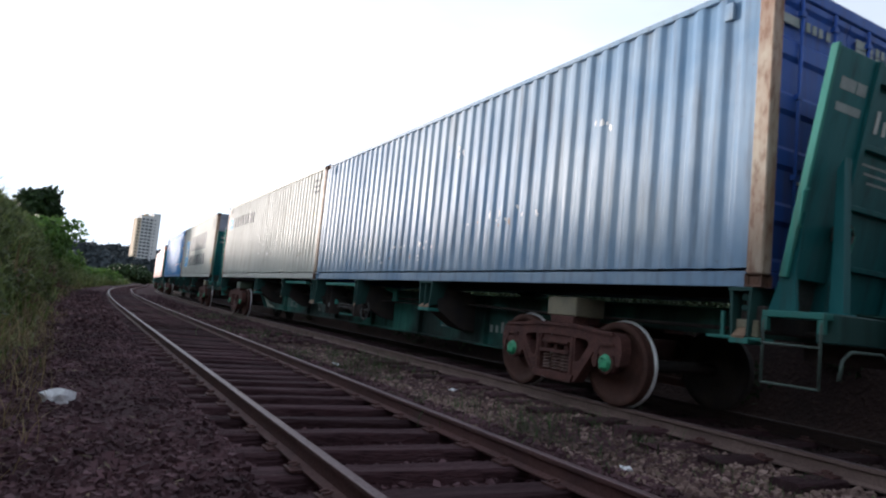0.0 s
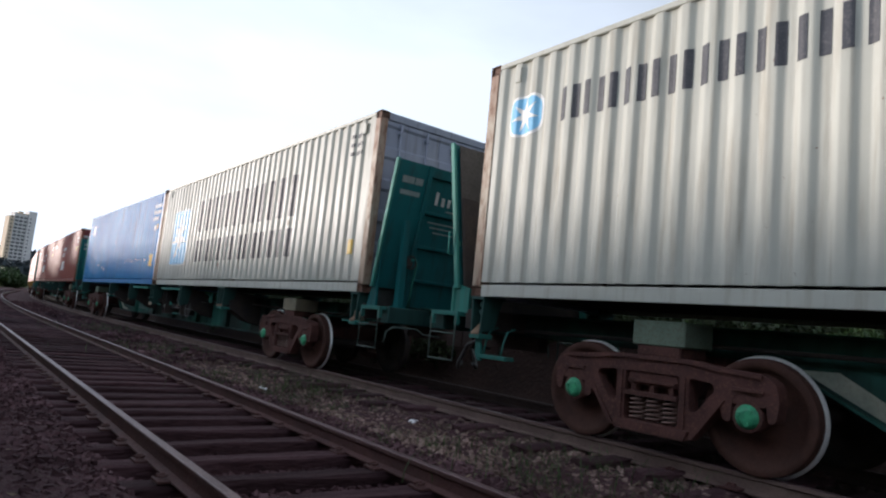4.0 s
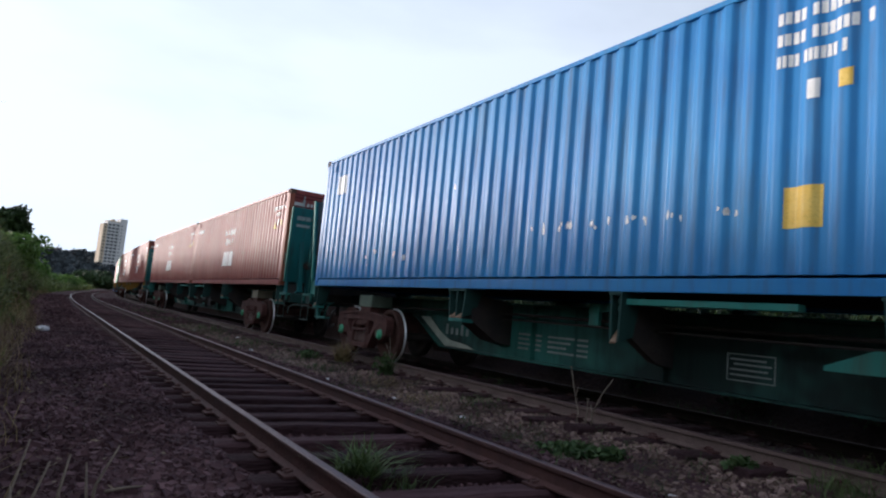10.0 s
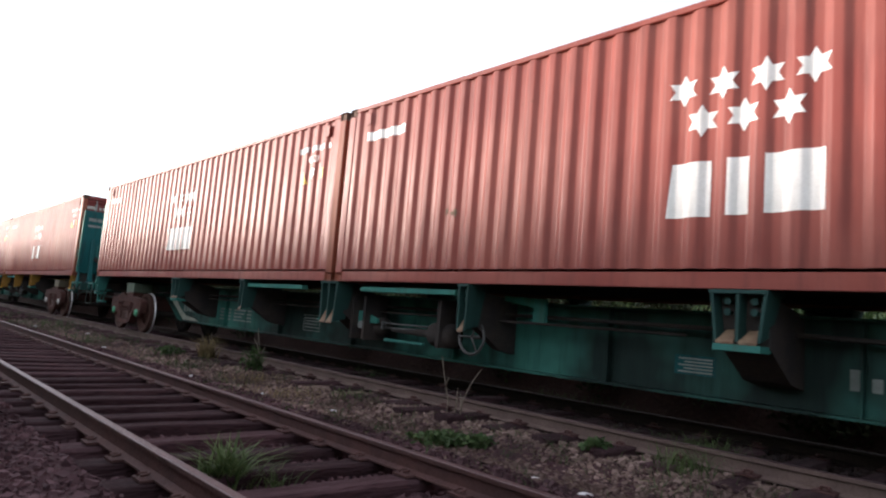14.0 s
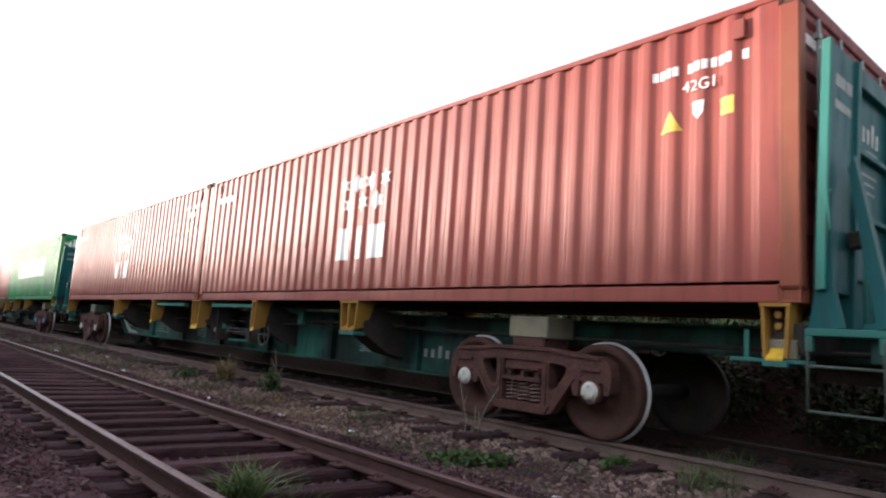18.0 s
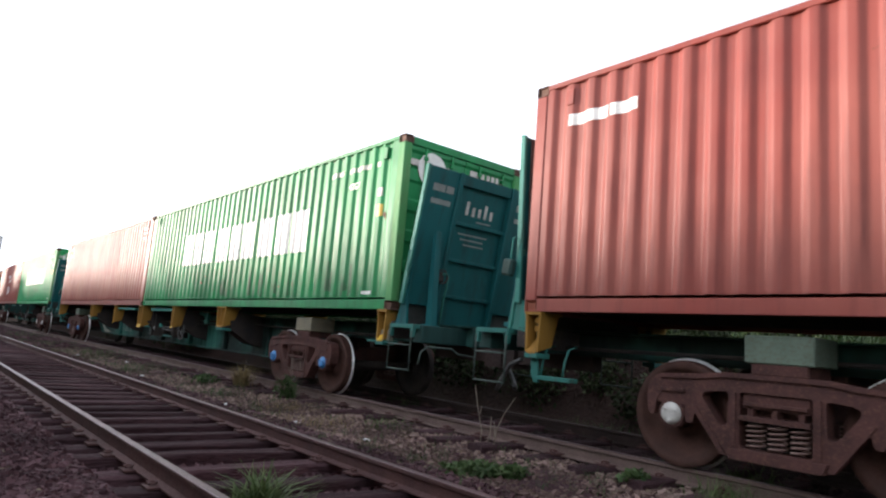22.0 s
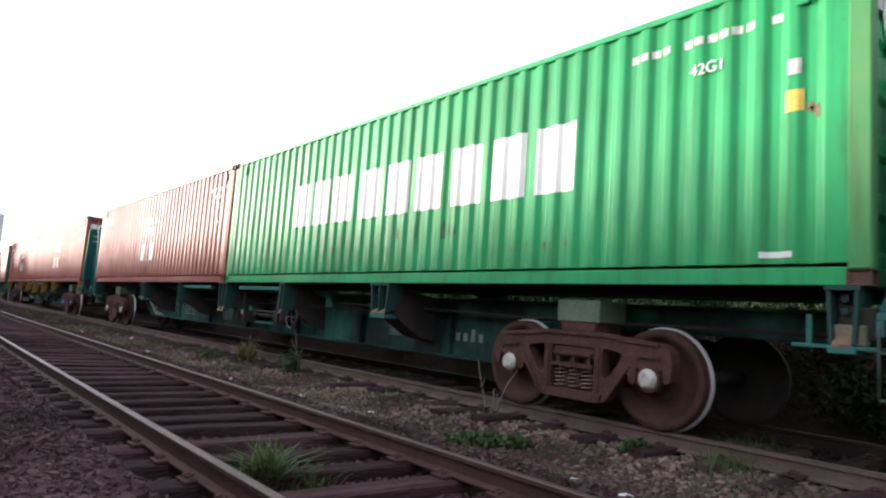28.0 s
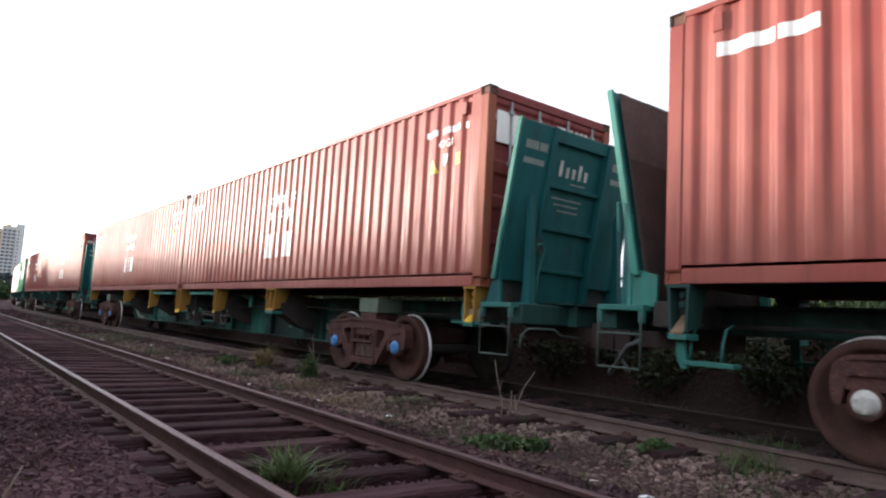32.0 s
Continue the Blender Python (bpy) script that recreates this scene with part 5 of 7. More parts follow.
    part("faded_writing", shared("label_bars", lambda: note, M["white"]), M["faded_white"], lab, "unreadable lines of text")
    part("brake_cylinder", shared("brake_cylinder", brake_cylinder_bm, M["grime"]), M["grime"], w)
    part("air_tank", shared("brake_tank", brake_tank_bm, M["grime"]), M["grime"], w)
    part("brake_pipe", shared("pipe", pipe_bm, M["grime"]), M["grime"], w)
    part("hand_brake_wheel", shared("hand_brake", hand_brake_bm, M["dim_rod"]), M["dim_rod"], w)
    part("dusty_foot", shared("dusty_foot", foot_bm, M["cream"]), M["cream"], w, "pale foot of the girder with dust and light in its colour")
    logo = bmesh.new()
    for i, (y, hh) in enumerate(((0.65, 0.19), (0.49, 0.125), (0.33, 0.125), (0.17, 0.19), (0.01, 0.125))):
        add_box(logo, -0.307, -0.3015, y + 0.01, y + 0.085, 0.0, hh * 0.92)
    lg = shared("girder_mark", lambda: logo, M["white"])
    tagged(part("girder_mark", lg, M["faded_white"], w, "pale word mark as plain blocks", at=pose(0, 4.98, 0.67)), kind="stuff")
    tagged(part("girder_mark", lg, M["faded_white"], w, "pale word mark as plain blocks", at=pose(0, 19.35, 0.68)), kind="stuff")
    table = bmesh.new()
    for i in range(4):
        for y0, y1 in ((0.0, 0.20), (0.26 + 0.08 * (i % 3), 0.80), (0.95, 1.10), (1.18 + 0.05 * (i % 2), 1.48)):
            add_box(table, -0.306, -0.3015, y0, y1, -i * 0.07, -i * 0.07 + 0.028)
    tagged(part("data_table", shared("data_table", lambda: table, M["white"]), M["faded_white"], w, "unreadable rows of data", at=pose(0, 16.52, 0.81)), kind="stuff")
    for y, shift in zip(BOGIE_Y, BOGIE_SHIFT.get(len(WAGONS), (0, 0))):
        y += shift
        bg = part("bogie", shared("bolster", bolster_bm, M["bogie"]), M["bogie"], w, "rusted cast three-piece bogie", at=pose(0, y, RAIL_UP))
        for x in (-0.78, 0.78):
            lower, upper, name = (M["bogie"], M["beige"], "dusty beige pad") if y < 12 and len(WAGONS) < 6 else (M["bogie"], M["pad_green"], "dull grey-green pad")
            sb = part("side_bearer", shared("side_bearer", side_bearer_bm, M["bogie"]), lower, w, at=pose(x, y, 0.93))
            z0 = 0.10
            part("bearer_pad", shared("bearer_pad_%d" % (z0 * 1000), lambda: soft_box(-0.235, 0.235, -0.28, 0.28, z0, 0.335, 0.012), M["beige"]), upper, sb, name)
        for sx in (1, -1):
            part("side_frame", shared("side_frame", side_frame_bm, M["bogie"]), M["bogie"], bg, at=Matrix.Diagonal((sx, 1, 1, 1)) @ pose(-1.0, 0, 0))
            for k in (-0.175, 0.0, 0.175):
                part("spring", shared("spring", spring_bm, M["spring"]), M["spring"], bg, at=pose(-1.0 * sx, k, 0.27))
            for s in (-1, 1):
                part("bearing_adapter", shared("adapter", adapter_bm, M["bogie"]), M["bogie"], bg, at=pose(-0.99 * sx, s * AXLE, WHEEL_R))
            part("bolster_end", shared("bolster_end", bolster_end_bm, M["bogie"]), M["bogie"], bg, at=Matrix.Diagonal((sx, 1, 1, 1)) @ pose(-1.0, 0, 0))
        for s in (-1, 1):
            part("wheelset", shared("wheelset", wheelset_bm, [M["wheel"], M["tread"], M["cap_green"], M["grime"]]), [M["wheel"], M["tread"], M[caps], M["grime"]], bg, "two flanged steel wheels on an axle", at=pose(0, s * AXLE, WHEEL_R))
    return w


# ---------------------------------------------------------------- the train
TRAIN = [
    # front box, rear box, supports, axle caps
    (("red", 2.591, "stars"), ("red", 2.591, "stars"), "ochre", "cap_blue"),
    (("pale_blue", 2.896, "none"), ("grey", 2.896, "line"), "grime", "cap_green"),
    (("grey", 2.896, "sea"), ("blue", 2.896, "blue"), "grime", "cap_green"),
    (("red", 2.591, "stars"), ("red", 2.591, "stars"), "grime", "cap_green"),
    (("red", 2.591, "stars"), ("red", 2.591, "stars"), "ochre", "cap_white"),
    (("dull_green", 2.591, "green"), ("faded_red", 2.591, "plain"), "ochre", "cap_blue"),
    (("green", 2.591, "green"), ("red", 2.591, "stars"), "grime", "cap_white"),
    (("red", 2.591, "stars"), ("red", 2.591, "stars"), "ochre", "cap_blue"),
    (("red", 2.591, "stars"), ("red", 2.591, "stars"), "grime", "cap_green"),
    (("green", 2.591, "green"), ("red", 2.591, "stars"), "grime", "cap_green"),
    (("red", 2.591, "stars"), ("faded_red", 2.591, "plain"), "grime", "cap_green"),
]
DOORS = {"red": "door_red", "faded_red": "door_red", "pale_blue": "door_blue", "grey": "door_grey", "blue": "blue", "green": "green", "dull_green": "dull_green"}
LABELS = {
    ("red", "stars"): "red-brown corrugated container with white stars and blocks, on a wagon",
    ("faded_red", "plain"): "plain faded red-brown corrugated container on a wagon",
    ("pale_blue", "none"): "sun-faded pale blue corrugated container with dents and scratches",
    ("grey", "line"): "tall off-white corrugated container with dark bars and blue emblem",
    ("grey", "sea"): "tall off-white container with dark bars, blue emblem, rusty corners",
    ("blue", "blue"): "tall bright blue corrugated container with a yellow sticker",
    ("dull_green", "green"): "weathered dark green corrugated container with a white word mark",
    ("green", "green"): "green corrugated container with a long white word mark",
}
for front, rear, support, caps in TRAIN:
    wg = wagon("teal container wagon with %s container supports and leaning end walls" % ("ochre-yellow" if support == "ochre" else "dark"), support, caps, {3: ("front", "rear"), 4: ("front", "rear"), 5: ("rear",)}.get(len(WAGONS), ()))
    boxes = []
    for key, h, marks in (front, rear):
        c = container(key, h, DOORS[key], LABELS[(key, marks)])
        if marks == "stars":
            star_company_marks(c, h, len(WAGONS) * 2 + len(boxes))
            if len(WAGONS) == 6:
                soot_streaks(c, [(5.6, 6.3, 0.22, 0.60, 9)], M["soot_red"], 5)
        elif marks == "green":
            green_marks(c, h)
            soot_streaks(c, [(1.0, 6.6, 0.19, 0.85, 26)] if key == "dull_green" else [(4.6, 6.0, 0.55, 0.95, 5)], M["soot_green"], 3)
        elif marks == "sea":
            sea_star(c, 9.55, 11.0, 0.55, 2.10)
            line_blocks(c, 8.70, 2.68, 1.40, 2.22, 6)
            line_blocks(c, 8.75, 2.68, 0.62, 1.17, 7)
            plain_codes(c, h, M["dark_mark"])
            mark("yellow_label", [rect(0.50, 0.70, 0.60, 0.84)], M["amber_mark"], c)
            scuffs(c, [(6.0, 0.45, 2.0, 0.2), (3.0, 1.2, 1.0, 0.5)], M["rusty"], 3)
        elif marks == "line":
            sea_star(c, 11.25, 11.80, 1.90, 2.40)
            line_blocks(c, 10.98, 7.6, 1.98, 2.36, 10)
            plain_codes(c, h, M["dark_mark"])
            mark("warning_triangle", [[(0.78, 1.66), (0.58, 1.66), (0.62, 1.88)]], M["amber_mark"], c, "worn orange warning triangle")
            mark("yellow_label", [rect(0.60, 0.70, 0.58, 0.78)], M["amber_mark"], c)
            scuffs(c, [(5.6, 0.78, 1.6, 0.08), (6.6, 0.80, 0.6, 0.12)], M["white"], 8)
            scuffs(c, [(5.2, 0.66, 1.6, 0.2), (1.6, 0.7, 0.5, 0.2)], M["rusty"], 9)
        elif marks == "blue":
            mark("yellow_sticker", [rect(0.73, 1.06, 0.57, 0.93)], M["amber_mark"], c, "yellow sticker")
            mark("white_label", [rect(0.78, 0.88, 1.68, 1.85)], M["white"], c)
            mark("yellow_label", [rect(0.51, 0.62, 1.72, 1.87)], M["amber_mark"], c)
            mark("white_sticker", [rect(11.02, 11.40, h - 0.86, h - 0.46)], M["white"], c, "white sticker")
            for k in range(3):
                code_bars(c, 0.36 + 0.2 * (k == 2), 1.16, 2.42 - 0.2 * k, M["white"], 0.11)
            scuffs(c, [(1.6 + 0.55 * k, 0.78, 0.3, 0.08) for k in range(6)] + [(8.2, 0.5, 0.5, 0.25), (9.4, 0.55, 0.5, 0.3), (6.5, 1.6, 0.1, 0.1)], M["white"], 4)
        elif marks == "none":
            scuffs(c, [(5.6, 2.15, 0.12, 0.22), (5.6, 2.1, 0.12, 0.2), (4.1, 1.0, 0.9, 0.15), (7.2, 0.65, 1.8, 0.15), (6.6, 0.5, 0.8, 0.3), (9.0, 0.55, 0.6, 0.2)], M["white"], 6)
            scuffs(c, [(5.5, 2.1, 0.2, 0.3), (4.6, 0.95, 1.3, 0.12), (7.0, 0.55, 1.5, 0.3), (8.4, 0.42, 1.0, 0.2), (3.1, 0.9, 0.5, 0.1), (9.6, 0.8, 0.7, 0.1), (2.2, 1.9, 0.3, 0.15)], M["white"], 16)
            scuffs(c, [(4.4, 0.9, 1.0, 0.2), (7.5, 0.45, 1.6, 0.2)], M["rusty"], 7)
        elif marks == "plain":
            mark("white_sticker", [rect(11.15, 11.45, h - 0.62, h - 0.25)], M["white"], c, "white sticker with a blue and yellow sign")
            mark("blue_sign", [[(11.17, h - 0.56), (11.30, h - 0.56), (11.30, h - 0.38), (11.17, h - 0.33)]], M["deep_blue"], c, "", 0.008)
            mark("yellow_sign", [[(11.17, h - 0.32), (11.32, h - 0.37), (11.32, h - 0.55), (11.40, h - 0.47), (11.42, h - 0.36), (11.17, h - 0.27)]], M["amber_mark"], c, "", 0.008)
            plain_codes(c, h, M["white"])
        boxes.append(c)
    WAGONS.append((wg, boxes))


# ---------------------------------------------------------------- plants, far things
def ribbons(rng, base, height, lean, width, azim, bendy=0.5, levels=4):
    """Many grass blades at once: tapered, arching ribbons. Arrays in, verts and faces out."""
    n = len(height)
    t = np.linspace(0, 1, levels)
    out = np.stack([np.cos(azim), np.sin(azim), np.zeros(n)], 1)
    across = np.stack([-np.sin(azim), np.cos(azim), np.zeros(n)], 1)
    verts = np.zeros((n, levels, 2, 3))
    for i, s in enumerate(t):
        up = height * (s - 0.35 * lean * s * s)
        forward = height * lean * s * s * (0.6 + bendy * s)
        c = base + out * forward[:, None]
        c[:, 2] += up
        w = width * (1 - s) ** 0.7 * (0.6 + 0.8 * s * (1 - s) * 2) + 0.0012
        verts[:, i, 0], verts[:, i, 1] = c - across * w[:, None] / 2, c + across * w[:, None] / 2
    idx = np.arange(n * levels * 2).reshape(n, levels, 2)
    faces = [np.stack([idx[:, i, 0], idx[:, i, 1], idx[:, i + 1, 1], idx[:, i + 1, 0]], 1) for i in range(levels - 1)]
    return verts.reshape(-1, 3), np.concatenate(faces)


def leaves(rng, centre, radii, n, size, shell=0.55):
    """A crown of small leaf quads in an uneven ellipsoid."""
    d = rng.normal(size=(n, 3))
    d /= np.linalg.norm(d, axis=1)[:, None]
    lump = np.array([1 + 0.42 * noise.noise(Vector(v * 1.7 + np.array(centre) * 0.31)) for v in d])
    r = (shell + (1 - shell) * rng.random(n) ** 0.6) * lump
    c = np.array(centre) + d * r[:, None] * np.array(radii)
    u = rng.normal(size=(n, 3))
    u /= np.linalg.norm(u, axis=1)[:, None]
    w = np.cross(u, rng.normal(size=(n, 3)))
    w /= np.linalg.norm(w, axis=1)[:, None]
    s = (size * (0.6 + 0.8 * rng.random(n)))[:, None]
    v = np.stack([c - u * s, c + w * s * 0.55, c + u * s, c - w * s * 0.55], 1)
    return v.reshape(-1, 3), np.arange(n * 4).reshape(n, 4)


def join(pieces):
    vs, fs, k = [], [], 0
    for v, f in pieces:
        vs.append(v)
        fs.append(f + k)
        k += len(v)
    return np.concatenate(vs), np.concatenate(fs)


def stuff_mesh(name, v, f, material):
    me = bpy.data.meshes.new(name)
    me.from_pydata(v.tolist(), [], f.tolist())
    me.materials.append(material)
    return me


def ground_z(x, y):
    return bank(x, y)


def build_bank_grass():
    rng = np.random.default_rng(5)
    spots = []
    while len(spots) < 4200:
        y = 3.2 + 76 * rng.random() ** 1.25
        e = -0.55 - 7.0 * rng.random() ** 1.3
        turn = rng.random() * 6.283
        # clumps of three to five stools that lean one way
        for _ in range(int(3 + 3 * rng.random())):
            spots.append((min(-0.5, e + rng.normal() * 0.22), max(3.2, y + rng.normal() * 0.28), turn))
    green, dry, brown = [], [], []
    for e, y, turn in spots:
        x = e + bend(y)
        edge = min(1.0, (-0.45 - e) / (1.7 if y < 20 else 1.2))
        tall = 0.26 + 1.05 * edge ** 1.2 + 0.40 * noise.noise(Vector((e * 0.9, y * 0.6, 2)))
        tall *= min(1.0, 0.36 + y / 13) - 0.12 * max(0.0, min(1.0, (y - 18) / 12))
        n = 17 if y < 40 else 14
        h = np.abs(tall * (0.40 + 0.75 * rng.random(n) ** 1.4))
        base = np.array([x, y, ground_z(x, y) - 0.05]) + np.concatenate([rng.normal(size=(n, 2)) * 0.15, np.zeros((n, 1))], 1)
        wide = (0.016 + 0.030 * rng.random(n)) * (1.0 if y < 25 else 1.7)
        v, f = ribbons(rng, base, h, 0.20 + 0.62 * rng.random(n), wide, turn + rng.normal(size=n) * 1.3, 0.75)
        patch = noise.noise(Vector((e * 0.6, y * 0.22, 7)))
        low = edge < 0.62 and y < 16
        if (patch > 0.10 and edge < 0.95 and rng.random() < 0.75) or (low and rng.random() < 0.55):
            brown.append((v, f))
        else:
            (dry if (edge < 0.5 and rng.random() < 0.35) or rng.random() < 0.06 else green).append((v, f))
    # leafy growth between the grass, dense on the slope
    pieces = []
    for _ in range(620):
        y, e = 4.0 + 60 * rng.random() ** 1.3, -1.0 - 5.5 * rng.random() ** 1.2
        r = 0.25 + 0.35 * rng.random()
        lift = 0.15 + 0.45 * rng.random() * min(1.0, (-0.8 - e) / 1.5)
        x = e + bend(y)
        pieces.append(leaves(rng, (x, y, ground_z(x, y) + lift), (r, r, r * 0.9), 90, 0.05 if y < 25 else 0.09, 0.3))
    v, f = join(pieces)
    tagged(new("bank_leaves", stuff_mesh("bank_leaves", v, f, M["bank_leaf"])), "dark leafy growth between the grass on the bank", "plants", kind="stuff")
    for name, pieces, m, lab in (("bank_grass", green, M["grass"], "tall green grass on the bank"), ("dry_grass", dry, M["dry"], "dry straw-coloured grass at the foot of the bank"), ("dead_growth", brown, M["brown"], "brown dead growth in patches on the bank")):
        v, f = join(pieces)
        ob = new(name, stuff_mesh(name, v, f, m))
        tagged(ob, lab, "grass", kind="stuff")
    far = []
    for _ in range(1500):
        y, e = 78 + 90 * rng.random(), -0.6 - 6 * rng.random()
        x = e + bend(y)
        n = 8
        base = np.array([x, y, ground_z(x, y) - 0.05]) + np.concatenate([rng.normal(size=(n, 2)) * 0.3, np.zeros((n, 1))], 1)
        far.append(ribbons(rng, base, (0.7 + 1.0 * rng.random(n)), 0.2 + 0.7 * rng.random(n), 0.09 + 0.05 * rng.random(n), rng.random(n) * 6.283, 0.5, 3))
    for _ in range(2600):
        y, e = -30 + 110 * rng.random(), 10.0 + 7 * rng.random()
        x = e + bend(y)
        n = 10
        base = np.array([x, y, ground_z(x, y) - 0.05]) + np.concatenate([rng.normal(size=(n, 2)) * 0.2, np.zeros((n, 1))], 1)
        far.append(ribbons(rng, base, (0.3 + 0.75 * rng.random(n)), 0.2 + 0.7 * rng.random(n), 0.03 + 0.03 * rng.random(n), rng.random(n) * 6.283, 0.5, 3))
    v, f = join(far[1500:])
    tagged(new("field_grass", stuff_mesh("field_grass", v, f, M["weed"])), "dull green grass beyond the train", "grass", kind="stuff")
    v, f = join(far[:1500])
    tagged(new("far_grass", stuff_mesh("far_grass", v, f, M["grass"])), "green grass further along the track", "grass", kind="stuff")


def tree(x, y, height, spread, material, label, seed, leaf=0.16, count=2600, low=0.35):
    rng = np.random.default_rng(seed)
    z = ground_z(x, y)
    t = thing("tree", label, "tree", "trees", at=pose(x, y, z))
    bm = bmesh.new()
    top = Vector((rng.normal() * 0.2, rng.normal() * 0.2, height * 0.62))
    add_tube(bm, [(0, 0, -0.1), (0.04, 0.02, height * 0.25), top], [height * 0.035, height * 0.026, height * 0.014], 8)
    part("trunk", bm, M["bark"], t)
    tips = []
    for k in range(7):
        a = k * 0.9 + rng.random()
        tip = Vector((math.cos(a) * spread * (0.45 + 0.3 * rng.random()), math.sin(a) * spread * (0.45 + 0.3 * rng.random()), height * (low + 0.12 + 0.5 * rng.random())))
        start = Vector((0, 0, height * (low - 0.1 + 0.25 * rng.random())))
        bm = bmesh.new()
        add_tube(bm, [start, (start + tip) / 2 + Vector((0, 0, height * 0.03)), tip], [height * 0.014, height * 0.010, height * 0.004], 6)
        part("limb", bm, M["bark"], t)
        tips.append(tip)
    pieces = [leaves(rng, (0, 0, height * 0.68), (spread * 0.7, spread * 0.7, height * 0.30), count // 3, leaf)]
    for tip in tips:
        pieces.append(leaves(rng, tip, (spread * 0.42, spread * 0.42, height * 0.17), count // 10, leaf, 0.3))
    v, f = join(pieces)
    part("crown", stuff_mesh("crown", v, f, material), None, t)
    return t


def bushes(name, label, places, material, seed, leaf, dense=1.0):
    """A hedge of many shrubs that nobody could count."""
    rng = np.random.default_rng(seed)
    pieces = []
    for x, y, r, h in places:
        z = ground_z(x, y)
        for _ in range(3):
            pieces.append(leaves(rng, (x + rng.normal() * r * 0.4, y + rng.normal() * r * 0.4, z + h * (0.35 + 0.2 * rng.random())), (r, r, h * 0.55), int((150 + 60 * r * h) * dense), leaf, 0.35))
    v, f = join(pieces)
    return tagged(new(name, stuff_mesh(name, v, f, material)), label, "bushes", kind="stuff")


def build_plants_far():
    rng = np.random.default_rng(11)
    spots = [(bend(y) - 2.2 - 2.2 * rng.random(), y, 1.1 + 0.5 * rng.random(), 1.3 + 0.8 * rng.random()) for y in np.arange(58, 150, 3.0)]
    spots += [(bend(y) - 6 - 5 * rng.random(), y, 1.6, 1.7 + 0.9 * rng.random()) for y in np.arange(70, 160, 5.0)]
    bushes("bank_bushes", "bright green bushes along the bend of the track", spots, M["bush"], 3, 0.20)
    spots = [(9 + bend(y) + 6 * rng.random(), y, 3.0, 4.0 + 1.8 * rng.random()) for y in np.arange(175, 300, 7.0)]
    spots += [(bend(y) - 6 + 8 * rng.random(), y + 12, 3.0, 3.4 + 1.6 * rng.random()) for y in np.arange(190, 300, 8.0)]
    bushes("dark_wood", "dark trees where the track bends away", spots, M["leaf"], 4, 0.45)
    spots = [(13.2 + 4.5 * rng.random() + bend(y), y, 0.8 + 0.6 * rng.random(), 0.8 + 0.55 * rng.random()) for y in np.arange(-25, 95, 1.3)]
    bushes("far_side_bushes", "olive green bushes beyond the train", spots, M["far_bush"], 8, 0.055, 2.5)
    bushes("dark_shrubs", "dark leafy shrubs beyond the train", [(14.6, 7.8, 0.5, 1.5), (14.9, 8.6, 0.55, 1.7), (15.2, 9.5, 0.6, 1.4)], M["leaf"], 9, 0.06, 3.0)
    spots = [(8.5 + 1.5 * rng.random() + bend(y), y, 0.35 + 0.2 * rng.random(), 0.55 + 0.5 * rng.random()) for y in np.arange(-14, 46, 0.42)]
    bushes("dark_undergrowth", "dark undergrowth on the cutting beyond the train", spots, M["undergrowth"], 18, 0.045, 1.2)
    tree(-2.9, 66, 4.2, 1.7, M["leaf"], "dark round tree behind the grassy bank", 21, 0.20, 3200)
    tree(-5.6, 84, 5.0, 2.0, M["leaf"], "dark round tree behind the grassy bank", 22, 0.22, 2200)


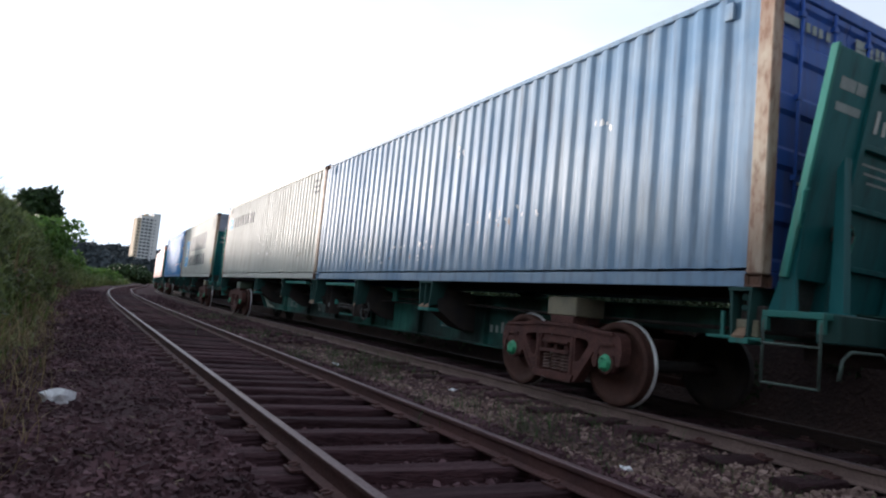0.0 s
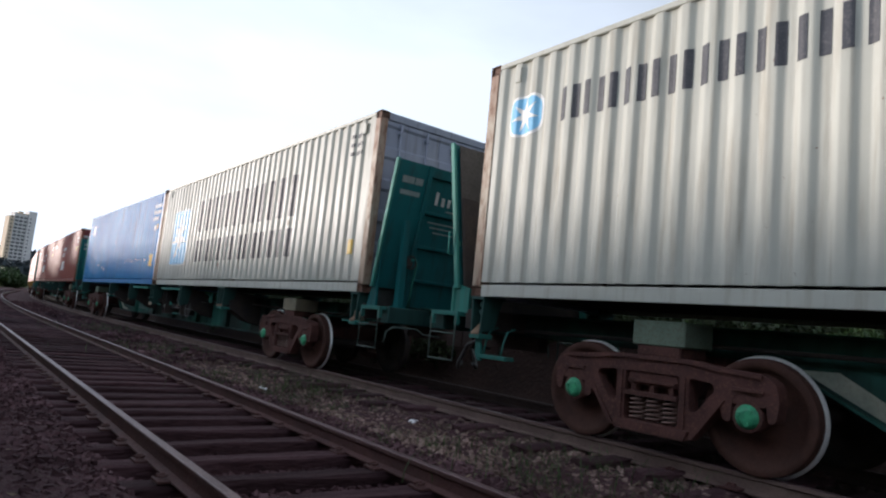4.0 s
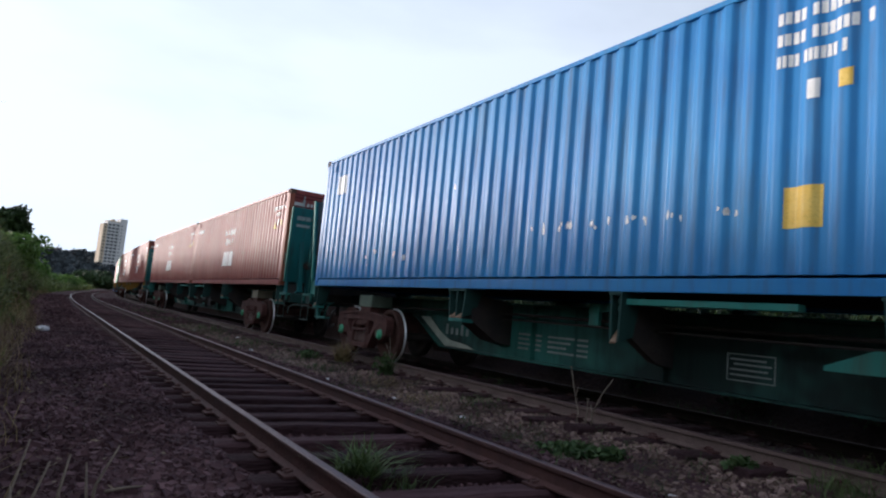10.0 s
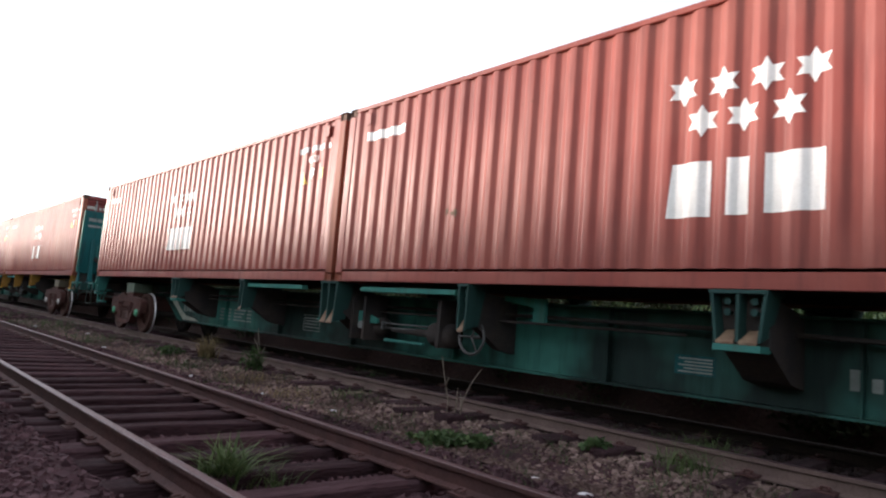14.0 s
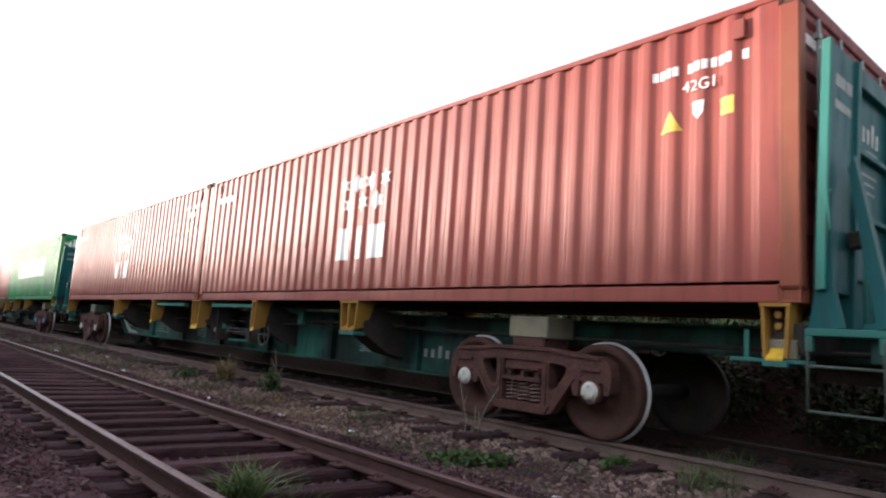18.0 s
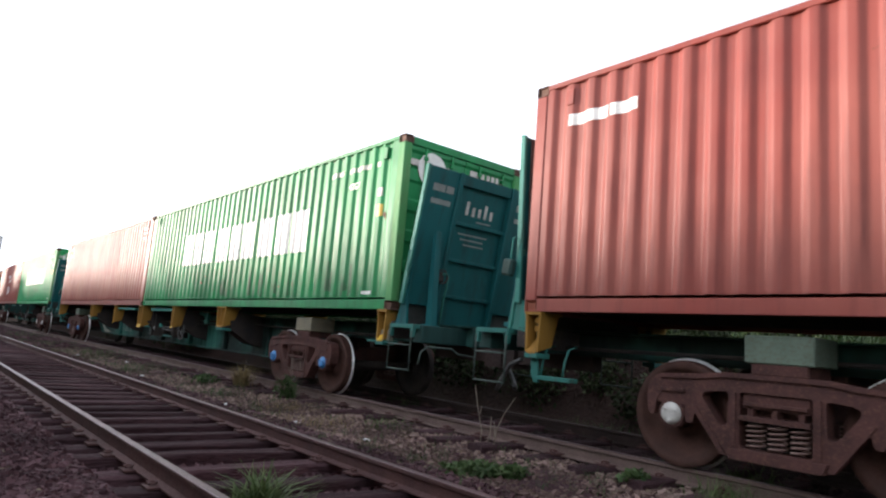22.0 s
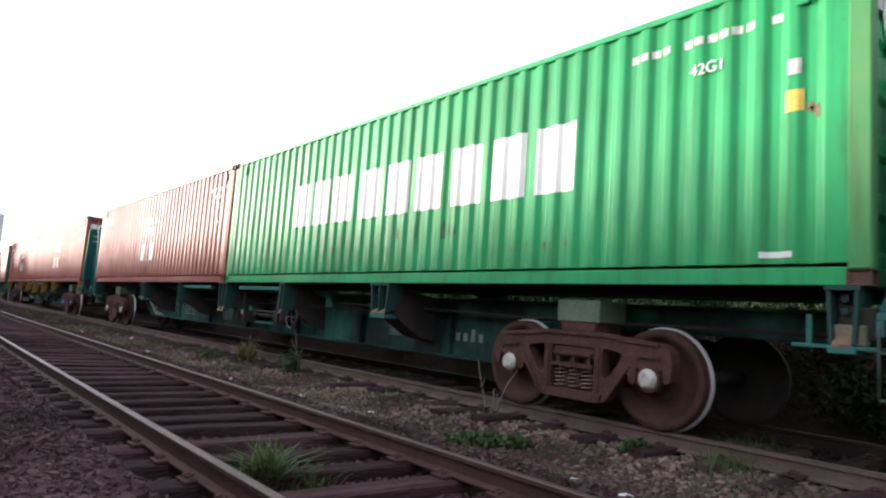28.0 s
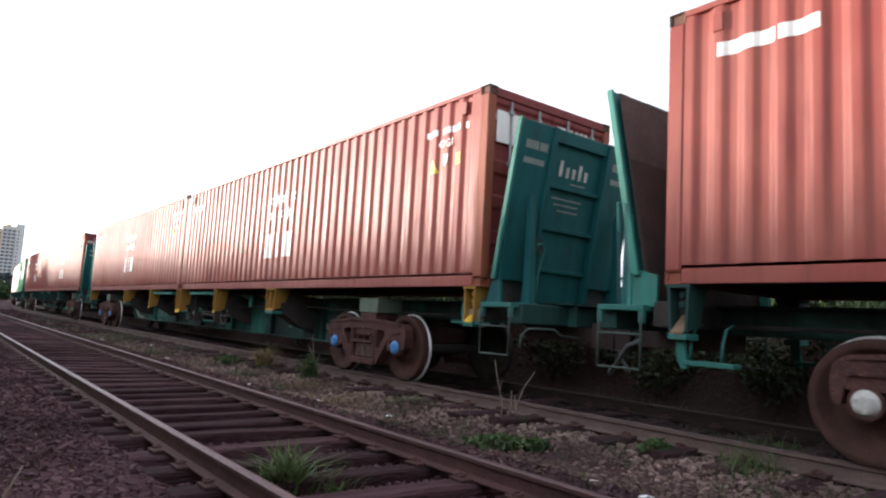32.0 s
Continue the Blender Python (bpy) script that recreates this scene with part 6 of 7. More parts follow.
def build_hill():
    """A wooded ridge far away, its skyline broken by treetops."""
    verts, faces = [], []
    yaws = np.arange(40, -42, -0.16)
    for j, (dist, rel) in enumerate(((420, 0.0), (600, 0.45), (760, 0.86), (820, 1.0), (980, 0.7), (1200, 0.0))):
        for a in yaws:
            el = 2.05 + 0.35 * math.exp(-((a + 3.0) / 2.6) ** 2) + 0.25 * math.sin(a * 0.13 + 1.0) + 0.10 * math.sin(a * 0.9)
            fade = max(0.0, min(1.0, (a + 40) / 16, (40 - a) / 10))
            h = 820 * math.tan(radians(el)) * rel * fade + (1.6 * noise.noise(Vector((a * 1.6, j * 0.3, 0))) + 2.4 * abs(noise.noise(Vector((a * 3.5, j * 0.5, 5)))) + 1.2 * noise.noise(Vector((a * 9.0, j * 0.9, 9)))) * rel
            verts.append((-math.sin(radians(a)) * dist, math.cos(radians(a)) * dist, h + (dist - 150) * 0.004 * (1 - rel) - 1.5))
    n = len(yaws)
    for j in range(5):
        for i in range(n - 1):
            faces.append((j * n + i, j * n + i + 1, (j + 1) * n + i + 1, (j + 1) * n + i))
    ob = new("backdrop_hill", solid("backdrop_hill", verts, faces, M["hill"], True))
    tagged(ob, "distant dark wooded ridge", "hill", kind="structure")
    rng = np.random.default_rng(31)
    # treetops all over the slope
    crowns = []
    for _ in range(2600):
        a, k = 26 - 52 * rng.random(), rng.random() ** 0.7
        dist = 460 + 360 * k
        rel = np.interp(dist, (420, 600, 760, 820), (0.0, 0.45, 0.86, 1.0))
        el = 2.05 + 0.35 * math.exp(-((a + 3.0) / 2.6) ** 2) + 0.25 * math.sin(a * 0.13 + 1.0) + 0.10 * math.sin(a * 0.9)
        h = 820 * math.tan(radians(el)) * rel * max(0.0, min(1.0, (a + 40) / 16, (40 - a) / 10)) + (dist - 150) * 0.004 * (1 - rel)
        r = 2.2 + 2.2 * rng.random()
        crowns.append(leaves(rng, (-math.sin(radians(a)) * dist, math.cos(radians(a)) * dist, h + r * 0.2), (r, r, r * 0.75), 16, r * 0.55, 0.5))
    v, f = join(crowns)
    tagged(new("hill_wood", stuff_mesh("hill_wood", v, f, M["far_wood"])), "dark woodland on the distant ridge with haze in its colour", "trees", kind="stuff")
    pieces = []
    for a, el, w in ((-1.95, 2.50, 5.0), (-2.15, 2.58, 6.0), (-2.4, 2.54, 5.5), (-1.75, 2.40, 4.0)):
        c = (-math.sin(radians(a)) * 800, math.cos(radians(a)) * 800, 800 * math.tan(radians(el)) - 1)
        pieces.append(leaves(rng, c, (w * 0.6, w * 0.6, 2.4), 300, 0.6, 0.2))
    v, f = join(pieces)
    tagged(new("ridge_trees", stuff_mesh("ridge_trees", v, f, M["leaf"])), "flat-topped trees on the ridge", "trees", kind="stuff")
    for a in (0.15, -0.75):
        m = thing("radio_mast", "thin grey mast on the distant ridge", "mast", "masts on the ridge", at=pose(-math.sin(radians(a)) * 790, math.cos(radians(a)) * 790, 26))
        bm = bmesh.new()
        add_tube(bm, [(0, 0, 0), (0, 0, 15)], [0.45, 0.25], 6)
        part("pole", bm, M["steel_rod"], m)
        bm = bmesh.new()
        add_box(bm, -1.2, 1.2, -0.15, 0.15, 12.2, 12.7)
        part("cross_arm", bm, M["steel_rod"], m)


def build_tower():
    """Twenty-storey flats: a tan end, a paler front with bands of windows and balconies, a taller lift tower."""
    d, a = 600.0, -4.40
    # the front faces the track almost square on
    b = thing("apartment_building", "tall apartment tower with a tan end wall and pale front", "building", at=pose(-math.sin(radians(a)) * d, math.cos(radians(a)) * d, 0, 0, 0, 14))
    storey, n = 2.75, 19
    top = storey * n
    L0, L1, B = -9.5, 9.0, 10.0

    def block(name, x0, x1, y0, y1, z0, z1, m, r=0.15):
        bm = soft_box(x0, x1, y0, y1, z0, z1, r)
        return part(name, bm, m, b)
    block("end_block", L0, -6.2, 0.6, B, -2, top - 0.8, M["tan_wall"])
    block("front_block", -6.2, 3.0, 1.2, B, -2, top + 1.6, M["pale_wall"])
    block("lift_block", 3.0, 8.6, 0.0, B - 1, -2, top + 4.6, M["pale_wall"])
    block("roof_slab", -6.3, 3.0, 0.9, B, top + 1.6, top + 2.1, M["tan_wall"], 0.05)
    for k in range(2, n):
        z = k * storey
        for i, x in enumerate((-5.4, -2.4, 0.6)):
            wi = part("window", shared("tower_window", lambda: soft_box(0, 2.1, 1.08, 1.24, 0, 1.35, 0.03), M["window"]), M["window"], b, at=pose(x, 0, z + 0.85))
        part("balcony", shared("tower_balcony", lambda: soft_box(-6.1, 2.9, 0.45, 1.2, 0, 0.75, 0.05), M["pale_wall"]), M["pale_wall"], b, at=pose(0, 0, z))
        part("window", shared("tower_small_window", lambda: soft_box(0, 1.1, 0.47, 0.63, 0, 1.2, 0.03), M["window"]), M["window"], b, at=pose(-8.3, 0, z + 0.9))
        part("window", shared("tower_lift_window", lambda: soft_box(0, 1.0, -0.03, 0.03, 0, 1.0, 0.02), M["window"]), M["window"], b, at=pose(4.2, 0, z + 0.9))
    part("roof_tank", soft_box(-3, 0, 3, 7, top + 2.1, top + 3.6, 0.1), M["tan_wall"], b)


def house(x, y, w, d, h, turn, label, roof, rise):
    """A small house with a hipped roof."""
    hs = thing("house", label, "house", "houses beyond the track", at=pose(x, y, ground_z(x, y) - 0.6, 0, 0, turn))
    part("wall", soft_box(-w / 2, w / 2, -d / 2, d / 2, 0, h, 0.03), M["white"], hs)
    bm = bmesh.new()
    a, b, r = w / 2 + 0.4, d / 2 + 0.4, 0.12 * w
    v = [bm.verts.new(p) for p in ((-a, -b, h), (a, -b, h), (a, b, h), (-a, b, h), (-r, 0, h + rise), (r, 0, h + rise))]
    for f in ((3, 2, 1, 0), (0, 1, 5, 4), (1, 2, 5), (2, 3, 4, 5), (3, 0, 4)):
        bm.faces.new([v[k] for k in f])
    part("roof", bm, M[roof], hs)
    for k in (-0.30, 0.12):
        part("window", soft_box(w * k, w * k + 1.0, -d / 2 - 0.03, -d / 2 + 0.03, 1.0, 2.0, 0.01), M["window"], hs)


build_bank_grass()
build_plants_far()
build_hill()
build_tower()
house(100, 46, 4.4, 5.0, 2.2, -65, "small white house with a dark hipped roof", "roof_dark", 1.6)
house(103, 40.5, 4.5, 6, 2.4, -67, "low white house with a flat dark roof", "roof_dark", 0.3)
house(96, 49.5, 4.0, 5, 1.8, -62, "low white house with a clay roof", "roof_tile", 0.8)


# ---------------------------------------------------------------- small things on the ground
def tuft(x, y, n, height, material, label, seed, spread=0.16, name="grass_tuft", width=0.008):
    rng = np.random.default_rng(seed)
    base = np.concatenate([rng.normal(size=(n, 2)) * spread, np.zeros((n, 1))], 1)
    v, f = ribbons(rng, base, height * (0.35 + 0.75 * rng.random(n)), 0.25 + 0.85 * rng.random(n), width * (0.6 + 0.9 * rng.random(n)), rng.random(n) * 6.283)
    ob = new(name, stuff_mesh(name, v, f, material))
    ob.matrix_basis = pose(x, y, ground_z(x, y) - 0.01)
    return tagged(ob, label, "grass", kind="stuff")


def weed(x, y, n, r, height, label, seed):
    rng = np.random.default_rng(seed)
    v, f = leaves(rng, (0, 0, height * 0.45), (r, r * 0.8, height * 0.55), n, 0.036, 0.2)
    t = thing("weed", label, "plant", "weeds", at=pose(x, y, ground_z(x, y)))
    tagged(part("leaf_mass", stuff_mesh("leaf_mass", v, f, M["weed"]), None, t), kind="stuff")
    bm = bmesh.new()
    for k in range(6):
        a = k * 1.05
        add_tube(bm, [(0.02 * math.cos(a), 0.02 * math.sin(a), -0.02), (r * 0.3 * math.cos(a), r * 0.3 * math.sin(a), height * 0.4), (r * 0.7 * math.cos(a), r * 0.7 * math.sin(a), height * 0.6)], [0.005, 0.004, 0.002], 5)
    tagged(part("dry_stem", bm, M["twig"], t), kind="stuff")
    return t


def dead_stalk(x, y, lines, label, material="twig"):
    t = thing("dead_stalk", label, "plant", "dry stalks", at=pose(x, y, ground_z(x, y)))
    for pts in lines:
        bm = bmesh.new()
        add_tube(bm, pts, [0.011 - 0.007 * i / (len(pts) - 1) for i in range(len(pts))], 6)
        part("stalk", bm, M[material], t)
    return t


def litter(x, y, size, label, seed, flat=0.5, name="plastic_litter", material="paper"):
    rng = np.random.default_rng(seed)
    bm = bmesh.new()
    bmesh.ops.create_icosphere(bm, subdivisions=2, radius=size)
    for v in bm.verts:
        k = 0.65 + 0.7 * noise.noise(v.co * (2.2 / size) + Vector((seed, 0, 0)))
        v.co = Vector((v.co.x * k * 1.2, v.co.y * k * 0.9, max(-size * 0.25, v.co.z * k * flat)))
    me = mesh_of(name, bm, M[material])
    ob = new(name, me)
    ob.matrix_basis = pose(x, y, ground_z(x, y) + size * 0.22, 0, 0, rng.random() * 360)
    return tagged(ob, label, "litter", "litter beside the track")


tuft(2.13, 4.36, 230, 0.42, M["tuft"], "green grass tuft growing between the rails", 1, 0.075, width=0.024)
tuft(6.08, 2.85, 260, 0.30, M["tuft"], "grass growing inside the train's track", 21, 0.22, width=0.010)
tuft(6.3, 3.7, 200, 0.16, M["weed"], "low grass inside the train's track", 22, 0.30)
tuft(2.34, 4.22, 90, 0.24, M["tuft"], "low green grass growing between the rails", 2, 0.09)
tuft(5.42, 2.75, 170, 0.30, M["tuft"], "grass tuft beside the train's rail", 3, 0.16)
tuft(4.46, 7.70, 160, 0.20, M["dry"], "low half-dry grass between the tracks", 4, 0.28)
tuft(4.60, 11.4, 160, 0.22, M["weed"], "low grass between the tracks", 5, 0.35)
tuft(4.85, 16.5, 260, 0.30, M["weed"], "grass patch between the tracks", 6, 0.6)
tuft(5.05, 22.0, 300, 0.32, M["weed"], "grass patch between the tracks", 7, 0.7)
tuft(4.70, 28.0, 300, 0.35, M["weed"], "grass patch between the tracks", 8, 0.8)
tuft(5.00, 35.0, 320, 0.40, M["weed"], "grass patch between the tracks", 9, 1.0)
tuft(7.30, 9.60, 150, 0.22, M["weed"], "grass growing under the wagons", 10, 0.35)
tuft(8.40, 6.0, 200, 0.24, M["weed"], "grass beyond the far rail", 12, 0.5)
weed(4.30, 4.62, 420, 0.30, 0.14, "low leafy green weed between the tracks", 1)
weed(4.62, 4.42, 260, 0.22, 0.12, "low leafy green weed between the tracks", 2)
weed(5.30, 3.55, 220, 0.18, 0.14, "small leafy weed beside the rail", 3)
weed(5.20, 10.3, 160, 0.20, 0.42, "thin leafy weed beside the rail", 4)
weed(4.95, 13.2, 200, 0.30, 0.20, "low leafy weed between the tracks", 5)
dead_stalk(5.28, 5.40, [[(0, 0.16, 0), (0.03, 0.17, 0.18), (0.02, 0.24, 0.40), (0.0, 0.30, 0.68)], [(0.02, 0.22, 0.34), (-0.02, 0.14, 0.46)], [(0, -0.06, 0), (-0.03, -0.12, 0.22), (0.0, -0.20, 0.42), (0.02, -0.33, 0.60)], [(0, 0.02, 0), (0.04, 0.04, 0.20), (0.02, 0.02, 0.36)], [(-0.02, -0.10, 0.16), (0.03, -0.02, 0.30)]], "two bare dry stalks beside the rail")
dead_stalk(5.30, 10.25, [[(0, 0, 0), (0.02, 0.03, 0.35), (-0.02, 0.06, 0.72)], [(0, 0, 0.2), (0.06, -0.10, 0.42)], [(0, 0, 0.35), (-0.05, 0.12, 0.55)]], "thin dry weed beside the rail")
dead_stalk(5.28, 12.25, [[(0, 0, 0), (0.03, 0.0, 0.25), (0.06, 0.03, 0.52)], [(0, 0.03, 0), (-0.06, 0.09, 0.30), (-0.08, 0.14, 0.45)], [(0, -0.03, 0), (0.02, -0.12, 0.28), (0.04, -0.16, 0.42)], [(0, 0, 0.1), (0.1, 0.1, 0.3)], [(0, 0, 0), (-0.1, -0.06, 0.34)]], "brown dead shrub beside the rail")
tuft(5.28, 12.25, 190, 0.55, M["dry"], "brown dry stems of a dead shrub", 14, 0.07, width=0.022)
tuft(5.30, 10.25, 60, 0.50, M["weed"], "thin upright weed beside the rail", 15, 0.05, width=0.018)
tuft(5.15, 7.2, 90, 0.20, M["tuft"], "low grass beside the rail", 16, 0.15)
tuft(4.9, 9.2, 130, 0.16, M["dry"], "low half-dry grass between the tracks", 17, 0.25)
for i, (x, y, n, h) in enumerate(((-1.05, 4.75, 90, 0.75), (-0.95, 5.6, 80, 0.85), (-1.45, 5.2, 110, 1.0), (-0.85, 7.0, 90, 0.8), (-1.1, 9.0, 90, 0.9))):
    tuft(x, y, n, h, M["grass"], "clump of broad green reed grass at the foot of the bank", 40 + i, 0.13, "reed_clump", 0.030)
dead_stalk(0.02, 3.42, [[(0, 0, 0), (-0.02, 0.02, 0.22), (0.03, 0.05, 0.46)], [(0.06, 0.02, 0), (0.07, 0.05, 0.20), (0.12, 0.06, 0.36)], [(0.03, -0.05, 0), (-0.02, -0.02, 0.28)]], "pale dry grass stalks on the ballast")
dead_stalk(-0.42, 5.3, [[(0, 0, 0), (-0.03, 0.05, 0.20), (-0.05, 0.12, 0.34)], [(0.04, 0.02, 0), (0.10, 0.02, 0.18), (0.22, 0.0, 0.22)]], "pale dry grass stalks at the foot of the bank")
dead_stalk(-1.15, 6.4, [[(0, 0, 0), (0.02, 0.05, 0.50), (0.00, 0.10, 0.95)], [(0.08, 0.05, 0), (0.10, 0.05, 0.40), (0.18, 0.0, 0.75)]], "tall pale dry stalks at the foot of the bank")
dead_stalk(16.0, 7.9, [[(0, 0, 0), (0.03, 0.02, 0.8), (0.0, 0.05, 1.5), (-0.05, 0.1, 2.1)], [(0.0, 0.03, 1.2), (0.1, -0.2, 1.5), (0.2, -0.6, 1.65)], [(0.02, 0, 0.9), (0.0, -0.25, 1.1), (0.1, -0.5, 1.15)], [(0, 0.03, 1.0), (-0.1, 0.3, 1.4), (-0.1, 0.5, 1.8)], [(0, 0.03, 1.5), (0.0, 0.25, 1.8), (0.0, 0.3, 2.2)], [(0, 0, 0.6), (0.1, 0.35, 1.0), (0.1, 0.5, 1.5)]], "bare dead shrub among the bushes beyond the train")
for i in range(9):
    tuft(13.6 + 0.5 * (i % 3), 6.6 + 0.45 * i, 90, 1.55, M["grass"], "tall reed grass beyond the train", 60 + i, 0.22, "reed_clump", 0.030)
dead_stalk(0.22, 3.50, [[(0, 0, 0), (-0.03, 0.0, 0.20), (0.0, 0.02, 0.38)], [(0.05, 0, 0), (0.09, 0.0, 0.16), (0.07, 0.02, 0.34)], [(0.10, 0.02, 0), (0.12, 0.0, 0.24), (0.20, 0.0, 0.42)]], "thin dry upright stalks on the ballast")
for i, (x, y, pts) in enumerate(((-0.62, 3.72, [(0, 0, 0.02), (0.15, 0.05, 0.045), (0.34, 0.06, 0.03), (0.46, 0.02, 0.02)]), (-0.72, 4.2, [(0, 0.03, 0.05), (0.08, 0, 0.02), (0.17, 0.01, 0.025), (0.22, 0.05, 0.06)]),
                                 (-0.35, 3.85, [(0, 0, 0.02), (0.10, -0.05, 0.03), (0.17, -0.09, 0.02)]), (0.45, 4.15, [(0, 0, 0.03), (0.12, 0.03, 0.04), (0.26, 0.08, 0.03)]),
                                 (-0.05, 3.78, [(0, -0.08, 0.02), (0.10, 0.02, 0.05), (0.16, 0.10, 0.03)]), (0.42, 3.62, [(0, -0.1, 0.02), (0.08, 0.0, 0.03), (0.18, 0.06, 0.02)]))):
    dead_stalk(x, y, [pts], "pale dry twig lying on the ballast")
litter(0.16, 17.7, 0.17, "crumpled white plastic bag on the ballast", 3, 0.8)
litter(4.24, 7.95, 0.055, "small white scrap between the tracks", 5)
litter(4.02, 9.78, 0.06, "small white scrap between the tracks", 6)
litter(4.20, 14.9, 0.07, "small white scrap between the tracks", 7)
litter(4.05, 3.25, 0.05, "dirty white bottle cap end", 8)
litter(4.02, 2.76, 0.06, "small white scrap between the tracks", 9)
litter(4.45, 6.6, 0.05, "pale scrap between the tracks", 10)
litter(4.9, 18.9, 0.08, "white scrap between the tracks", 11)
litter(4.3, 22.0, 0.09, "white scrap between the tracks", 12)
for i, (x, y, s) in enumerate(((0.10, 3.75, 0.07), (-0.12, 3.60, 0.09), (-0.30, 3.85, 0.06), (0.22, 3.95, 0.05), (-0.45, 4.15, 0.07), (-0.05, 4.05, 0.05))):
    litter(x, y, s, "torn pale plastic scraps on the ballast", 30 + i, 0.25)


# ---------------------------------------------------------------- sleepers, fastenings, ballast stones
def sleeper_mesh(seed, length):
    """A weathered timber with worn, split ends."""
    rng = np.random.default_rng(seed)
    bm = bmesh.new()
    xs = np.linspace(-length / 2, length / 2, 7)
    rings = []
    for x in xs:
        j = rng.normal(size=8) * 0.008
        rings.append([bm.verts.new((x + rng.normal() * 0.012 * (abs(x) > length / 2 - 0.1), y, z)) for y, z in ((-0.11 + j[0], -0.16), (0.11 + j[1], -0.16), (0.115 + j[2], -0.02 + j[3]), (0.095, 0.0 + j[4] * 0.5), (-0.095, 0.0 + j[5] * 0.5), (-0.115 + j[6], -0.02 + j[7]))])
    for a, b in zip(rings, rings[1:]):
        for i in range(6):
            bm.faces.new((a[i], a[(i + 1) % 6], b[(i + 1) % 6], b[i]))
    bm.faces.new(rings[0])
    bm.faces.new(rings[-1][::-1])
    return mesh_of("sleeper", bm, M["sleeper"])


def clip_bm():
    """Base plate with two curled spring clips."""
    bm = bmesh.new()
    add_box(bm, -0.15, 0.15, -0.08, 0.08, 0.0, 0.016)
    for s in (-1, 1):
        pts = [(s * (0.105 + 0.035 * math.cos(a)), 0.035 * math.sin(a), 0.03 + 0.012 * math.sin(a * 0.5)) for a in np.linspace(0.4, 5.6, 9)]
        add_tube(bm, pts, 0.010, 5)
    return bm


def build_sleepers():
    rng = random.Random(8)
    kinds = [sleeper_mesh(k, 2.75) for k in range(6)]
    clip = shared("rail_clip", clip_bm, M["rail"])
    mid = (RAILS_1[0] + RAILS_1[1]) / 2
    y, count = -3.0, 0
    while y < 62:
        x = mid + bend(y) + rng.uniform(-0.10, 0.10)
        ob = part("sleeper", rng.choice(kinds), None, track_free, at=pose(x, y, -0.157 + rng.uniform(-0.012, 0.0), rng.uniform(-2, 2), rng.uniform(-0.4, 0.4), rng.uniform(-1.8, 1.8)))
        if y < 26:
            for r in RAILS_1:
                part("rail_clip", clip, None, track_free, at=pose(r + bend(y), y, -0.158))
        y += 0.60 + rng.uniform(-0.04, 0.04)
    bm = bmesh.new()
    while y < 225:
        x = mid + bend(y)
        add_box(bm, x - 1.38, x + 1.38, y - 0.11, y + 0.11, -0.30, -0.16)
        y += 0.6
    tagged(part("far_sleepers", bm, M["sleeper"], track_free), kind="stuff")
    short = [sleeper_mesh(20 + k, 2.9) for k in range(4)]
    y = -4.0
    while y < 45:
        part("sleeper", rng.choice(short), None, track_train, at=pose(TRAIN_X + bend(y) + rng.uniform(-0.18, 0.12), y, -0.137 + rng.uniform(-0.015, 0.015), rng.uniform(-3, 3), rng.uniform(-1.0, 1.0), rng.uniform(-3, 3)))
        if y < 16:
            for r in (TRAIN_X - GAUGE_HALF, TRAIN_X + GAUGE_HALF):
                part("rail_clip", clip, None, track_train, at=pose(r, y, -0.140))
        y += 0.62 + rng.uniform(-0.06, 0.06)


def stones(name, label, n, x_of, y_of, size, seed, material="stone"):
    """Loose angular stones: squashed, jittered cubes."""
    rng = np.random.default_rng(seed)
    y = y_of(rng.random(n))
    e = x_of(rng.random(n))
    keep = np.ones(n, bool)
    z = np.array([ground_z(a + bend(b), b) for a, b in zip(e, y)])
    x = e + np.array([bend(b) for b in y])
    cube = np.array([(-1, -1, -1), (1, -1, -1), (1, 1, -1), (-1, 1, -1), (-1, -1, 1), (1, -1, 1), (1, 1, 1), (-1, 1, 1)]) * 0.5
    v = cube[None] * (0.6 + 0.8 * rng.random((n, 1, 3))) + rng.normal(size=(n, 8, 3)) * 0.16
    a, b = rng.random(n) * 6.283, rng.normal(size=n) * 0.5
    ca, sa, cb, sb = np.cos(a), np.sin(a), np.cos(b), np.sin(b)
    rot = np.stack([np.stack([ca, -sa * cb, sa * sb], 1), np.stack([sa, ca * cb, -ca * sb], 1), np.stack([0 * ca, sb, cb], 1)], 1)
    s = size * (0.45 + 1.0 * rng.random(n) ** 2)
    v = np.einsum("nij,nkj->nki", rot, v) * s[:, None, None] + np.stack([x, y, z + s * 0.12], 1)[:, None]
    faces = np.array([(3, 2, 1, 0), (4, 5, 6, 7), (0, 1, 5, 4), (1, 2, 6, 5), (2, 3, 7, 6), (3, 0, 4, 7)])
    f = (np.arange(n) * 8)[:, None, None] + faces[None]
    ob = new(name, stuff_mesh(name, v.reshape(-1, 3), f.reshape(-1, 4), M[material]))
    return tagged(ob, label, "gravel", kind="stuff")


